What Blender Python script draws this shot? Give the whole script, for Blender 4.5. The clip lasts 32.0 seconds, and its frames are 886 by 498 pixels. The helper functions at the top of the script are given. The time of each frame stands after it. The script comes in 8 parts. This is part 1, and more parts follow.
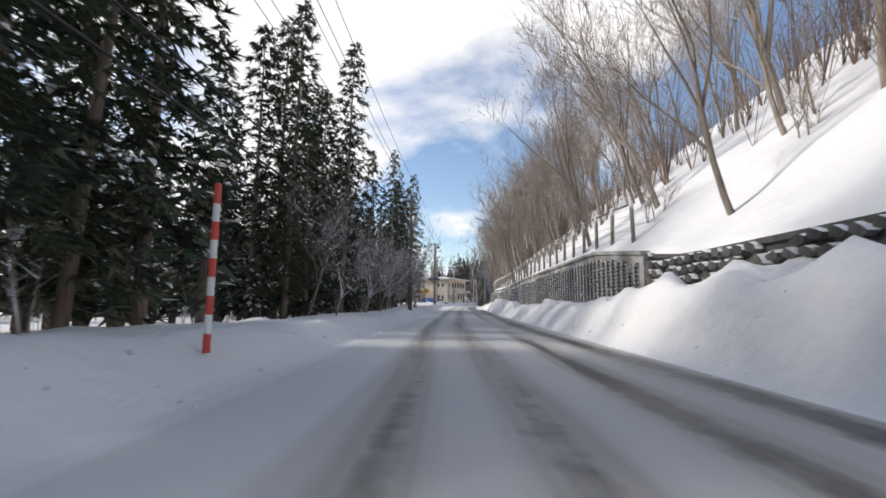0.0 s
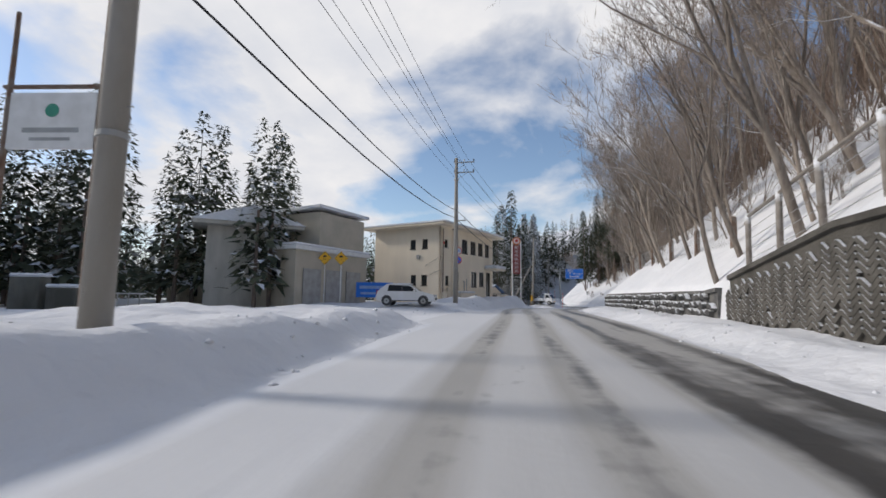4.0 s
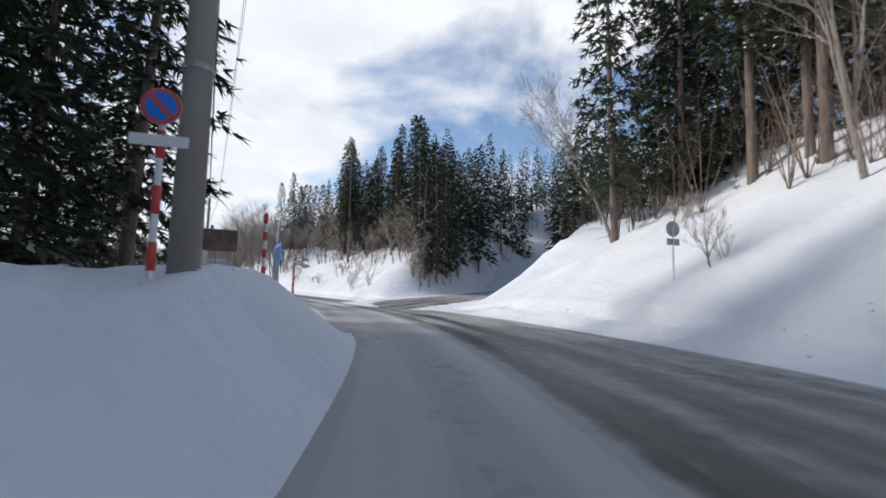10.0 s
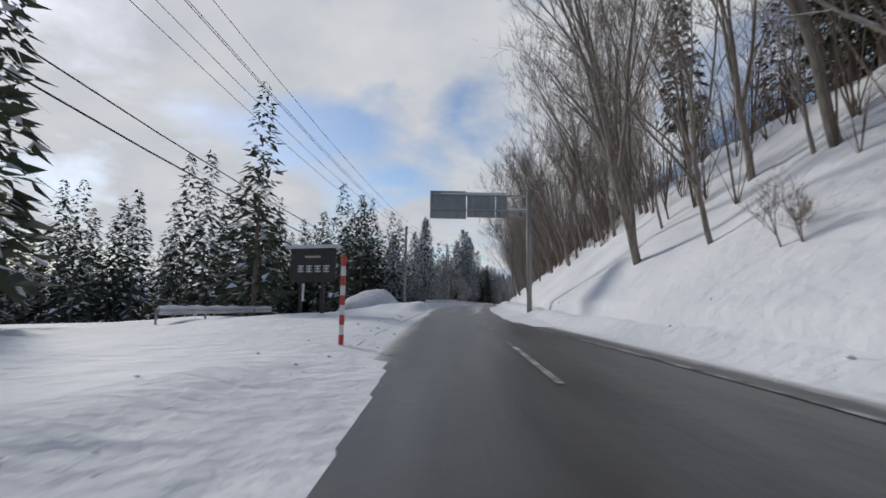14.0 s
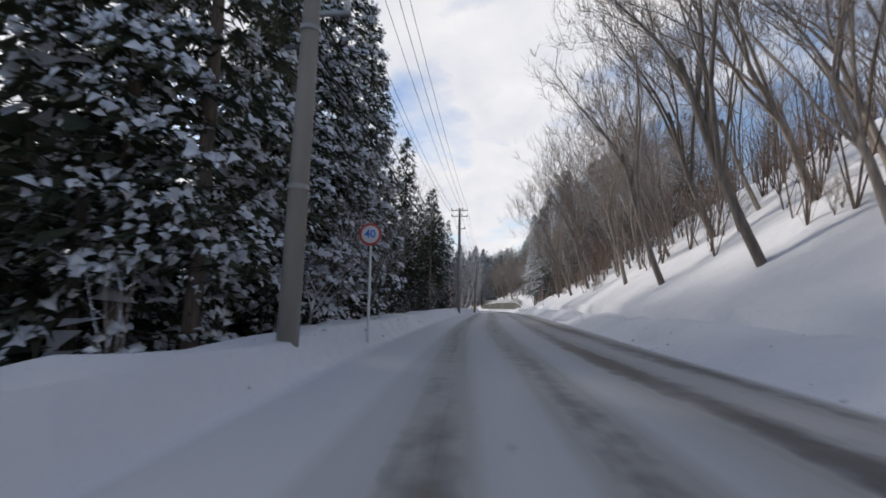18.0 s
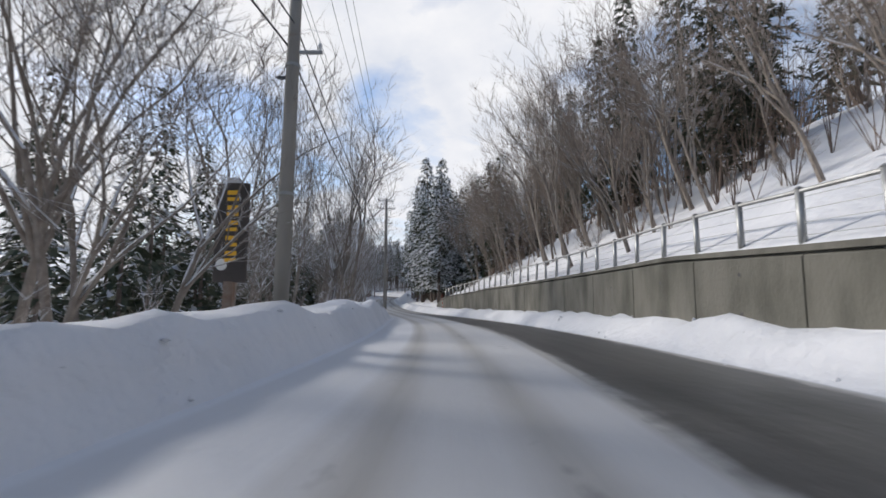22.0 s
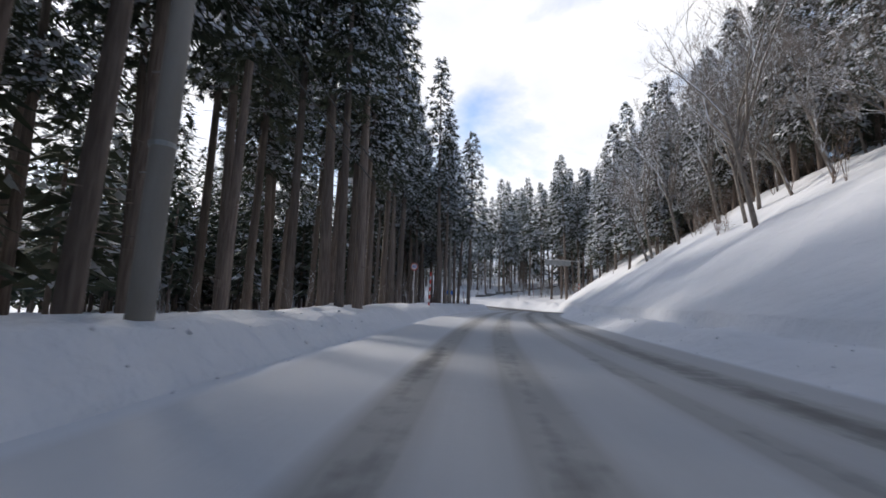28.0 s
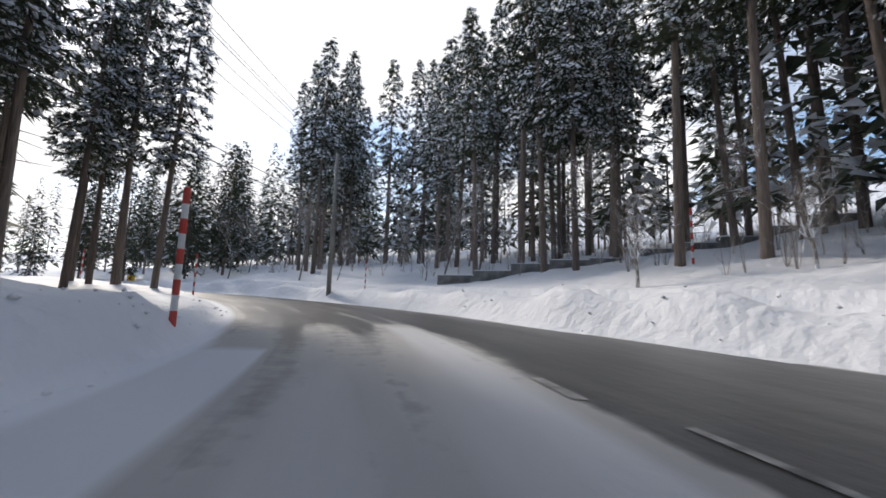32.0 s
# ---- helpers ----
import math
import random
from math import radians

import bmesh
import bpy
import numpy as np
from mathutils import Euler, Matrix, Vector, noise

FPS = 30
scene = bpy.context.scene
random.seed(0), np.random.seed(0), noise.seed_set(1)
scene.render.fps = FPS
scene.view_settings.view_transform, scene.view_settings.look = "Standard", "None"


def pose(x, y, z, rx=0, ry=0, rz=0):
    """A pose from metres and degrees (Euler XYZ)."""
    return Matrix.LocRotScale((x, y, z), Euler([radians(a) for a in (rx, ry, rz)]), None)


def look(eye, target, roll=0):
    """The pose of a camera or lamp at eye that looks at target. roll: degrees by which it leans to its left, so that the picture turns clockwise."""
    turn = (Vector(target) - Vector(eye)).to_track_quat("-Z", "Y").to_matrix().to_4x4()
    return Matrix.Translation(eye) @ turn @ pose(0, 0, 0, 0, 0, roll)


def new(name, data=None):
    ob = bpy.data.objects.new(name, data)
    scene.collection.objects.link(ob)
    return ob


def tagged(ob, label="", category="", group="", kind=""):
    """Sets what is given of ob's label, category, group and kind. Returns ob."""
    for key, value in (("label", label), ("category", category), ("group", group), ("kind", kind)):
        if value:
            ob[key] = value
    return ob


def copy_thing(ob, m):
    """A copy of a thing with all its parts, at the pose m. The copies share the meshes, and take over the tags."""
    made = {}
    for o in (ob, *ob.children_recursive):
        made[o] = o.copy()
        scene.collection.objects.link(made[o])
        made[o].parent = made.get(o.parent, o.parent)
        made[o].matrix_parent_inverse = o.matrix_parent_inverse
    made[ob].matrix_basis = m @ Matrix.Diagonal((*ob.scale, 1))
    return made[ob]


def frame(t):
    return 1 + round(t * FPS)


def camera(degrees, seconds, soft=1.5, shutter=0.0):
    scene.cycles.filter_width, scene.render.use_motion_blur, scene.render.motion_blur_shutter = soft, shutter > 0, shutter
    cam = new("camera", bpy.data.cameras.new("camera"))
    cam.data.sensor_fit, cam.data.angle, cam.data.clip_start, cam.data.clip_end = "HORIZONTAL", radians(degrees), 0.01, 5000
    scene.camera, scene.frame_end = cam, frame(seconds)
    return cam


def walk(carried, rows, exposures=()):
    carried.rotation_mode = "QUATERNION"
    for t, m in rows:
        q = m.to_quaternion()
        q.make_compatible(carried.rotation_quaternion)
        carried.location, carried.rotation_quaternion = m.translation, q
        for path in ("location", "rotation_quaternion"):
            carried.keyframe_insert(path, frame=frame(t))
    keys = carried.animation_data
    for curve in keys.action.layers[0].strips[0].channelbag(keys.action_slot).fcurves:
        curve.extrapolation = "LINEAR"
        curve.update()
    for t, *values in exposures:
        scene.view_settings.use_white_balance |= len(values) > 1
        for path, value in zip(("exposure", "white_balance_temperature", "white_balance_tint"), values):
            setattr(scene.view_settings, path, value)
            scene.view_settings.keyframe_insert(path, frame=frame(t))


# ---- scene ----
cam = camera(89.4, 32.0, soft=1.6, shutter=0.07)
PATH = [
    (0, (0.000, 0.000, 1.200), (0.001, 1.984, 1.449), 0.5),
    (0.5, (0.200, 12.273, 1.257), (0.209, 14.257, 1.512), 1.0),
    (1, (0.496, 24.736, 1.315), (0.507, 26.722, 1.555), 1.3),
    (1.5, (0.842, 37.466, 1.389), (0.854, 39.449, 1.647), 0.8),
    (2, (1.307, 50.274, 1.481), (1.307, 52.257, 1.743), 0.1),
    (2.5, (1.933, 62.586, 1.606), (1.950, 64.571, 1.847), -0.3),
    (3, (2.314, 73.440, 1.772), (2.329, 75.427, 1.997), -0.3),
    (3.5, (2.724, 83.416, 1.907), (2.716, 85.404, 2.127), 0.6),
    (4, (3.425, 92.353, 2.015), (3.355, 94.340, 2.228), 0.6),
    (4.5, (4.379, 100.690, 2.097), (4.251, 102.675, 2.299), 0.2),
    (5, (5.513, 108.787, 2.152), (5.373, 110.773, 2.339), -0.4),
    (5.5, (6.728, 116.983, 2.182), (6.664, 118.975, 2.355), -1.1),
    (6, (7.920, 125.636, 2.185), (8.063, 127.624, 2.352), -1.6),
    (6.5, (9.237, 134.367, 2.201), (9.701, 136.305, 2.373), -2.9),
    (7, (12.435, 142.151, 2.074), (13.098, 144.029, 2.256), -2.7),
    (7.5, (15.776, 149.627, 1.866), (16.521, 151.474, 2.048), -1.7),
    (8, (19.103, 156.951, 1.684), (19.850, 158.797, 1.873), -0.5),
    (8.5, (22.289, 164.006, 1.579), (23.009, 165.860, 1.784), -0.7),
    (9, (24.414, 171.639, 1.516), (25.039, 173.532, 1.685), -0.9),
    (9.5, (26.635, 181.121, 1.378), (27.017, 183.078, 1.537), 1.1),
    (10, (27.306, 191.921, 1.267), (27.407, 193.911, 1.446), 1.5),
    (10.5, (26.612, 203.396, 1.151), (26.412, 205.377, 1.345), 1.1),
    (11, (24.004, 214.803, 1.022), (23.521, 216.732, 1.237), 0.2),
    (11.5, (20.562, 226.495, 0.912), (19.850, 228.351, 1.134), -0.8),
    (12, (15.958, 238.343, 0.820), (15.054, 240.112, 1.053), -1.8),
    (12.5, (10.817, 250.296, 0.780), (9.802, 252.000, 1.038), -1.6),
    (13, (5.021, 262.210, 0.780), (3.934, 263.867, 1.045), -0.3),
    (13.5, (-1.857, 273.926, 0.885), (-2.994, 275.550, 1.148), 1.3),
    (14, (-9.530, 285.568, 1.108), (-10.717, 287.160, 1.340), 0.8),
    (14.5, (-17.962, 296.698, 1.298), (-19.219, 298.243, 1.478), 0.3),
    (15, (-25.782, 307.951, 1.448), (-27.032, 309.503, 1.612), 0.1),
    (15.5, (-33.158, 319.349, 1.559), (-34.353, 320.945, 1.724), 0.1),
    (16, (-40.246, 330.919, 1.638), (-41.365, 332.568, 1.811), 0.5),
    (16.5, (-47.209, 342.689, 1.687), (-48.260, 344.380, 1.870), 1.1),
    (17, (-54.210, 354.699, 1.710), (-55.233, 356.406, 1.907), 1.6),
    (17.5, (-61.064, 367.028, 1.712), (-62.093, 368.731, 1.915), 1.9),
    (18, (-67.639, 379.727, 1.691), (-68.590, 381.473, 1.906), 0.8),
    (18.5, (-73.919, 393.684, 1.589), (-74.762, 395.485, 1.799), -1.0),
    (19, (-79.982, 408.204, 1.415), (-80.769, 410.033, 1.606), -1.9),
    (19.5, (-85.788, 422.316, 1.180), (-86.549, 424.158, 1.348), -1.1),
    (20, (-91.319, 436.321, 0.843), (-92.074, 438.165, 1.011), 0.2),
    (20.5, (-97.308, 449.451, 0.417), (-98.067, 451.294, 0.581), 0.0),
    (21, (-102.623, 463.235, -0.075), (-103.395, 465.074, 0.078), -0.1),
    (21.5, (-107.334, 475.927, -0.497), (-108.138, 477.747, -0.303), 0.0),
    (22, (-112.108, 487.754, -0.835), (-112.948, 489.557, -0.626), 0.1),
    (22.5, (-116.920, 499.117, -1.113), (-117.781, 500.912, -0.917), 0.1),
    (23, (-122.749, 510.178, -1.346), (-123.700, 511.929, -1.163), -0.2),
    (23.5, (-129.127, 520.608, -1.662), (-130.193, 522.291, -1.488), -0.7),
    (24, (-135.959, 531.008, -1.950), (-137.129, 532.623, -1.790), -0.9),
    (24.5, (-143.557, 540.743, -2.134), (-144.805, 542.296, -1.961), -0.6),
    (25, (-150.851, 550.058, -2.231), (-152.119, 551.589, -2.016), -0.7),
    (25.5, (-157.956, 559.411, -2.284), (-159.215, 560.948, -2.061), -0.9),
    (26, (-164.843, 569.425, -2.297), (-166.102, 570.961, -2.059), -0.6),
    (26.5, (-171.604, 579.812, -2.266), (-172.866, 581.342, -2.009), -0.2),
    (27, (-178.323, 590.295, -2.190), (-179.585, 591.823, -1.915), 0.4),
    (27.5, (-185.083, 600.606, -2.061), (-186.336, 602.139, -1.779), 1.0),
    (28, (-191.970, 610.468, -1.880), (-193.202, 612.021, -1.611), 1.6),
    (28.5, (-198.383, 620.194, -1.620), (-199.579, 621.772, -1.338), 1.0),
    (29, (-204.727, 630.481, -1.325), (-205.800, 632.145, -1.043), -0.6),
    (29.5, (-211.162, 640.804, -1.068), (-212.154, 642.521, -0.805), -1.3),
    (30, (-215.868, 650.736, -0.854), (-216.811, 652.481, -0.597), -0.7),
    (30.5, (-219.611, 659.849, -0.703), (-220.534, 661.604, -0.448), 0.1),
    (31, (-223.693, 667.468, -0.626), (-224.654, 669.203, -0.369), 0.7),
    (31.5, (-228.423, 674.191, -0.610), (-229.515, 675.844, -0.334), 0.8),
    (32, (-233.959, 679.142, -0.631), (-235.246, 680.644, -0.340), 1.7),
]
walk(cam, [(t, look(eye, target, roll)) for t, eye, target, roll in PATH], exposures=[(0, 0.3, 6650, 12), (2.0, 0.25, 6650, 12), (3.2, -0.15, 6450, 12), (5.5, -0.1, 6450, 12), (6.2, -0.1, 6400, 12), (7, -0.1, 6050, 12), (8.2, 0.0, 6350, 12), (9.1, 0.25, 6650, 12), (10, 0.1, 6250, 11), (11, -0.15, 5950, 11), (12.2, -0.5, 6150, 11), (13, -0.55, 6200, 11), (14.5, -0.5, 6300, 11), (16.5, -0.15, 6400, 13), (17.3, -0.1, 6400, 13), (19, 0.05, 6600, 13), (20, 0.1, 6750, 13), (21, -0.05, 6650, 12), (22, 0.0, 6350, 12), (23, 0.0, 6400, 12), (25, 0.4, 6300, 12), (28, 0.3, 6350, 13), (29, 0.4, 6450, 13), (30, 0.45, 6500, 13), (31, 0.35, 6500, 13), (32, 0.4, 6550, 12)])

# ---- light: winter midday, broken cloud, low sun over the wooded side ----
SUN_ELEV, SUN_YAW = 30.0, 80.0      # degrees; yaw to the left of +y
world = bpy.data.worlds.new("sky")
scene.world = world
world.use_nodes = True
wn, wl = world.node_tree.nodes, world.node_tree.links
wn.clear()


def wnode(kind, **sets):
    n = wn.new(kind)
    for k, v in sets.items():
        n.inputs[k].default_value = v
    return n


sky = wn.new("ShaderNodeTexSky")
sky.sky_type, sky.sun_disc = "NISHITA", False
sky.sun_elevation, sky.sun_rotation = radians(SUN_ELEV), radians(-SUN_YAW)
sky.air_density, sky.dust_density, sky.ozone_density = 1.0, 0.4, 1.5
tc = wn.new("ShaderNodeTexCoord")
sep = wn.new("ShaderNodeSeparateXYZ")
wl.new(tc.outputs["Generated"], sep.inputs[0])
lift = wn.new("ShaderNodeMath"); lift.operation = "MAXIMUM"; lift.inputs[1].default_value = 0.0
wl.new(sep.outputs[2], lift.inputs[0])
lift2 = wn.new("ShaderNodeMath"); lift2.operation = "ADD"; lift2.inputs[1].default_value = 0.32
wl.new(lift.outputs[0], lift2.inputs[0])
div = wn.new("ShaderNodeVectorMath"); div.operation = "DIVIDE"
comb = wn.new("ShaderNodeCombineXYZ")
for i in range(3):
    wl.new(lift2.outputs[0], comb.inputs[i])
wl.new(tc.outputs["Generated"], div.inputs[0])
wl.new(comb.outputs[0], div.inputs[1])
cl = wnode("ShaderNodeTexNoise", Scale=1.7, Detail=7.0, Roughness=0.52, Distortion=0.25)
wl.new(div.outputs[0], cl.inputs["Vector"])
cl2 = wnode("ShaderNodeTexNoise", Scale=4.5, Detail=5.0, Roughness=0.55)
wl.new(div.outputs[0], cl2.inputs["Vector"])
ramp = wn.new("ShaderNodeValToRGB")
ramp.color_ramp.elements[0].position, ramp.color_ramp.elements[1].position = 0.46, 0.60
side_on = wn.new("ShaderNodeVectorMath"); side_on.operation = "DOT_PRODUCT"      # cloud thickens towards the valley
side_on.inputs[1].default_value = (-0.09, 0.03, 0.0)
wl.new(tc.outputs["Generated"], side_on.inputs[0])
thick = wn.new("ShaderNodeMath"); thick.operation = "ADD"
wl.new(cl.outputs["Fac"], thick.inputs[0])
wl.new(side_on.outputs["Value"], thick.inputs[1])
wl.new(thick.outputs[0], ramp.inputs["Fac"])
shade = wn.new("ShaderNodeValToRGB")
shade.color_ramp.elements[0].position, shade.color_ramp.elements[1].position = 0.3, 0.7
shade.color_ramp.elements[0].color, shade.color_ramp.elements[1].color = (0.80, 0.83, 0.88, 1), (1.0, 0.995, 0.985, 1)
wl.new(cl2.outputs["Fac"], shade.inputs["Fac"])
bg_sky, bg_cloud = wnode("ShaderNodeBackground", Strength=0.15), wnode("ShaderNodeBackground", Strength=0.95)
wl.new(sky.outputs[0], bg_sky.inputs[0])
wl.new(shade.outputs[0], bg_cloud.inputs[0])
mix = wn.new("ShaderNodeMixShader")
wl.new(ramp.outputs[0], mix.inputs[0])
wl.new(bg_sky.outputs[0], mix.inputs[1])
wl.new(bg_cloud.outputs[0], mix.inputs[2])
wout = wn.new("ShaderNodeOutputWorld")
wl.new(mix.outputs[0], wout.inputs[0])

sun = new("sun", bpy.data.lights.new("sun", "SUN"))
sun.data.energy, sun.data.angle, sun.data.color = 2.6, radians(7.0), (1.0, 0.93, 0.83)
sy, se = radians(SUN_YAW), radians(SUN_ELEV)
sun.matrix_world = look((0, 0, 60), (math.sin(sy) * math.cos(se), -math.cos(sy) * math.cos(se), 60 - math.sin(se)))


# ---- materials ----
def mat(name, base, rough=0.7, metal=0.0, second=None, scale=3.0, detail=6.0, amount=1.0, bump=0.0, bump_scale=30.0,
        stretch=(1, 1, 1), snow=0.0, coords="Object", vary=0.0, spec=0.5, deep=0.05):
    """Two-scale noise colour, relief, and, where snow > 0, snow lying on what faces up."""
    m = bpy.data.materials.new(name)
    m.use_nodes = True
    n, l = m.node_tree.nodes, m.node_tree.links
    b = n["Principled BSDF"]
    b.inputs["Roughness"].default_value, b.inputs["Metallic"].default_value = rough, metal
    b.inputs["Specular IOR Level"].default_value = spec
    t = n.new("ShaderNodeTexCoord")
    mp = n.new("ShaderNodeMapping")
    mp.inputs["Scale"].default_value = stretch
    l.new(t.outputs[coords], mp.inputs[0])
    second = second or tuple(c * 0.75 for c in base)
    no = n.new("ShaderNodeTexNoise")
    no.inputs["Scale"].default_value, no.inputs["Detail"].default_value = scale, detail
    l.new(mp.outputs[0], no.inputs["Vector"])
    r = n.new("ShaderNodeMapRange")
    r.inputs[1].default_value, r.inputs[2].default_value = 0.35, 0.65
    r.inputs[3].default_value, r.inputs[4].default_value = 0.0, amount
    l.new(no.outputs["Fac"], r.inputs[0])
    mx = n.new("ShaderNodeMixRGB")
    mx.inputs[1].default_value, mx.inputs[2].default_value = (*base, 1), (*second, 1)
    l.new(r.outputs[0], mx.inputs[0])
    col = mx.outputs[0]
    if vary:
        oi = n.new("ShaderNodeObjectInfo")
        hsv = n.new("ShaderNodeHueSaturation")
        vr = n.new("ShaderNodeMapRange")
        vr.inputs[3].default_value, vr.inputs[4].default_value = 1 - vary, 1 + vary
        l.new(oi.outputs["Random"], vr.inputs[0])
        l.new(vr.outputs[0], hsv.inputs["Value"])
        l.new(col, hsv.inputs["Color"])
        col = hsv.outputs[0]
    if snow:
        g = n.new("ShaderNodeNewGeometry")
        s = n.new("ShaderNodeSeparateXYZ")
        l.new(g.outputs["Normal"], s.inputs[0])
        n2 = n.new("ShaderNodeTexNoise")
        n2.inputs["Scale"].default_value, n2.inputs["Detail"].default_value = 2.2, 3.0
        l.new(t.outputs["Object"], n2.inputs["Vector"])
        ad = n.new("ShaderNodeMath"); ad.operation = "MULTIPLY_ADD"
        ad.inputs[1].default_value = 0.9
        l.new(n2.outputs["Fac"], ad.inputs[0])
        l.new(s.outputs[2], ad.inputs[2])
        rr = n.new("ShaderNodeMapRange")
        rr.inputs[1].default_value, rr.inputs[2].default_value = 1.25 - snow * 0.6, 1.4 - snow * 0.6
        l.new(ad.outputs[0], rr.inputs[0])
        m2 = n.new("ShaderNodeMixRGB")
        m2.inputs[2].default_value = (0.8, 0.82, 0.85, 1)
        l.new(rr.outputs[0], m2.inputs[0])
        l.new(col, m2.inputs[1])
        col = m2.outputs[0]
    l.new(col, b.inputs["Base Color"])
    if bump:
        n3 = n.new("ShaderNodeTexNoise")
        n3.inputs["Scale"].default_value, n3.inputs["Detail"].default_value = bump_scale, 5.0
        l.new(mp.outputs[0], n3.inputs["Vector"])
        bp = n.new("ShaderNodeBump")
        bp.inputs["Strength"].default_value, bp.inputs["Distance"].default_value = min(1.0, bump), deep
        l.new(n3.outputs["Fac"], bp.inputs["Height"])
        l.new(bp.outputs[0], b.inputs["Normal"])
    return m


def glass_mat(name, tint, rough=0.05):
    m = bpy.data.materials.new(name)
    m.use_nodes = True
    b = m.node_tree.nodes["Principled BSDF"]
    b.inputs["Base Color"].default_value = (*tint, 1)
    b.inputs["Roughness"].default_value = rough
    b.inputs["Specular IOR Level"].default_value = 0.8
    return m


SNOW = mat("fresh_snow", (0.78, 0.79, 0.81), 0.75, second=(0.70, 0.715, 0.74), scale=0.35, bump=0.9, bump_scale=2.0, deep=.14)
PILE = mat("ploughed_snow", (0.74, 0.76, 0.79), 0.8, second=(0.58, 0.58, 0.58), scale=1.3, amount=0.8, bump=1.0, bump_scale=4.0, deep=.12)
CLUMP = mat("snow_on_twigs", (0.80, 0.82, 0.85), 0.8, second=(0.72, 0.75, 0.8), scale=3.0)
BARK = mat("grey_brown_bark", (0.19, 0.155, 0.128), 0.9, second=(0.31, 0.27, 0.23), scale=4, stretch=(3, 3, .6), bump=0.6, bump_scale=14, snow=0.55, vary=0.25)
SNOWBARK = mat("snow_crusted_bark", (0.15, 0.125, 0.105), 0.9, second=(0.24, 0.21, 0.18), scale=4, bump=0.5, bump_scale=14, snow=0.95, vary=0.2)
TWIG = mat("brown_twigs", (0.25, 0.20, 0.165), 0.9, second=(0.36, 0.30, 0.255), scale=2, vary=0.25)
TWIGSNOW = mat("snowy_twigs", (0.22, 0.185, 0.16), 0.9, second=(0.31, 0.27, 0.24), scale=2, snow=0.95, vary=0.2)
CEDARBARK = mat("red_brown_cedar_bark", (0.145, 0.11, 0.09), 0.95, second=(0.25, 0.20, 0.165), scale=5, stretch=(4, 4, .3), bump=0.7, bump_scale=12, vary=0.3)
NEEDLE = mat("dark_cedar_needles", (0.052, 0.068, 0.046), 0.8, second=(0.110, 0.118, 0.078), scale=1.2, amount=0.9, vary=0.35, spec=0.2)
DRYBRUSH = mat("dry_brown_brush", (0.23, 0.17, 0.13), 0.95, second=(0.14, 0.105, 0.085), scale=0.5)
CONCRETE = mat("weathered_concrete", (0.19, 0.183, 0.155), 0.9, second=(0.07, 0.07, 0.056), scale=0.8, amount=0.9, bump=0.5, bump_scale=20, stretch=(1, 1, 0.4))
JOINT = mat("snow_packed_joint", (0.58, 0.58, 0.58), 0.9, second=(0.17, 0.16, 0.14), scale=.7, amount=1.0, bump=0.6, bump_scale=9)
BLOCK = mat("lichen_grey_block", (0.12, 0.112, 0.098), 0.92, second=(0.065, 0.06, 0.052), scale=1.5, bump=0.6, bump_scale=18, snow=0.6, vary=0.2)
STONE = mat("dark_field_stone", (0.13, 0.128, 0.12), 0.9, second=(0.06, 0.06, 0.06), scale=2.5, bump=0.7, bump_scale=9, snow=0.75, vary=0.3)
BANKGREY = mat("grey_bank", (0.30, 0.29, 0.27), 0.9, second=(0.14, 0.135, 0.13), scale=1.6, bump=0.9, bump_scale=5, snow=0.8)
POLEMAT = mat("pole_concrete", (0.34, 0.32, 0.29), 0.85, second=(0.25, 0.23, 0.2), scale=1.2, bump=0.25, bump_scale=40, stretch=(1, 1, .3))
WEATHERPOLE = mat("weathered_brown_pole", (0.25, 0.22, 0.19), 0.9, second=(0.17, 0.145, 0.12), scale=2, stretch=(4, 4, .4), bump=0.3, bump_scale=20)
WOODPOLE = mat("tarred_wood", (0.16, 0.125, 0.095), 0.9, second=(0.10, 0.08, 0.065), scale=2, stretch=(5, 5, .4), bump=0.4, bump_scale=20)
STEEL = mat("galvanised_steel", (0.42, 0.43, 0.43), 0.5, 0.7, second=(0.33, 0.33, 0.32), scale=2, bump=0.1)
GALV = mat("weathered_rail_steel", (0.44, 0.44, 0.43), 0.7, 0.2, second=(0.6, 0.61, 0.62), scale=1.1, bump=.2, snow=.5)
DARKSTEEL = mat("dark_hardware", (0.06, 0.06, 0.065), 0.55, 0.4, second=(0.1, 0.1, 0.1), scale=3)
CABLE = mat("black_cable", (0.02, 0.02, 0.022), 0.6)
FENCEPOST = mat("grey_brown_fence_post", (0.19, 0.16, 0.135), 0.85, second=(0.29, 0.27, 0.245), scale=3, bump=0.3, snow=.5)
RUST = mat("rusty_brown_steel", (0.17, 0.10, 0.065), 0.8, 0.2, second=(0.24, 0.2, 0.17), scale=3, bump=0.2)
RED = mat("red_reflective_paint", (0.62, 0.06, 0.045), 0.45, second=(0.5, 0.08, 0.06), scale=4)
ORANGE = mat("orange_paint", (0.75, 0.2, 0.04), 0.5, second=(0.6, 0.18, 0.06), scale=4)
WHITE = mat("white_paint", (0.78, 0.78, 0.77), 0.45, second=(0.68, 0.68, 0.66), scale=2.5)
BLUE = mat("sign_blue", (0.015, 0.19, 0.72), 0.4, second=(0.015, 0.16, 0.64), scale=1.5)
PLATSTEEL = mat("blue_grey_platform_steel", (0.13, 0.17, 0.19), 0.6, 0.3, second=(0.08, 0.10, 0.11), scale=2)
YELLOW = mat("sign_yellow", (0.85, 0.48, 0.02), 0.45, second=(0.78, 0.42, 0.03), scale=3)
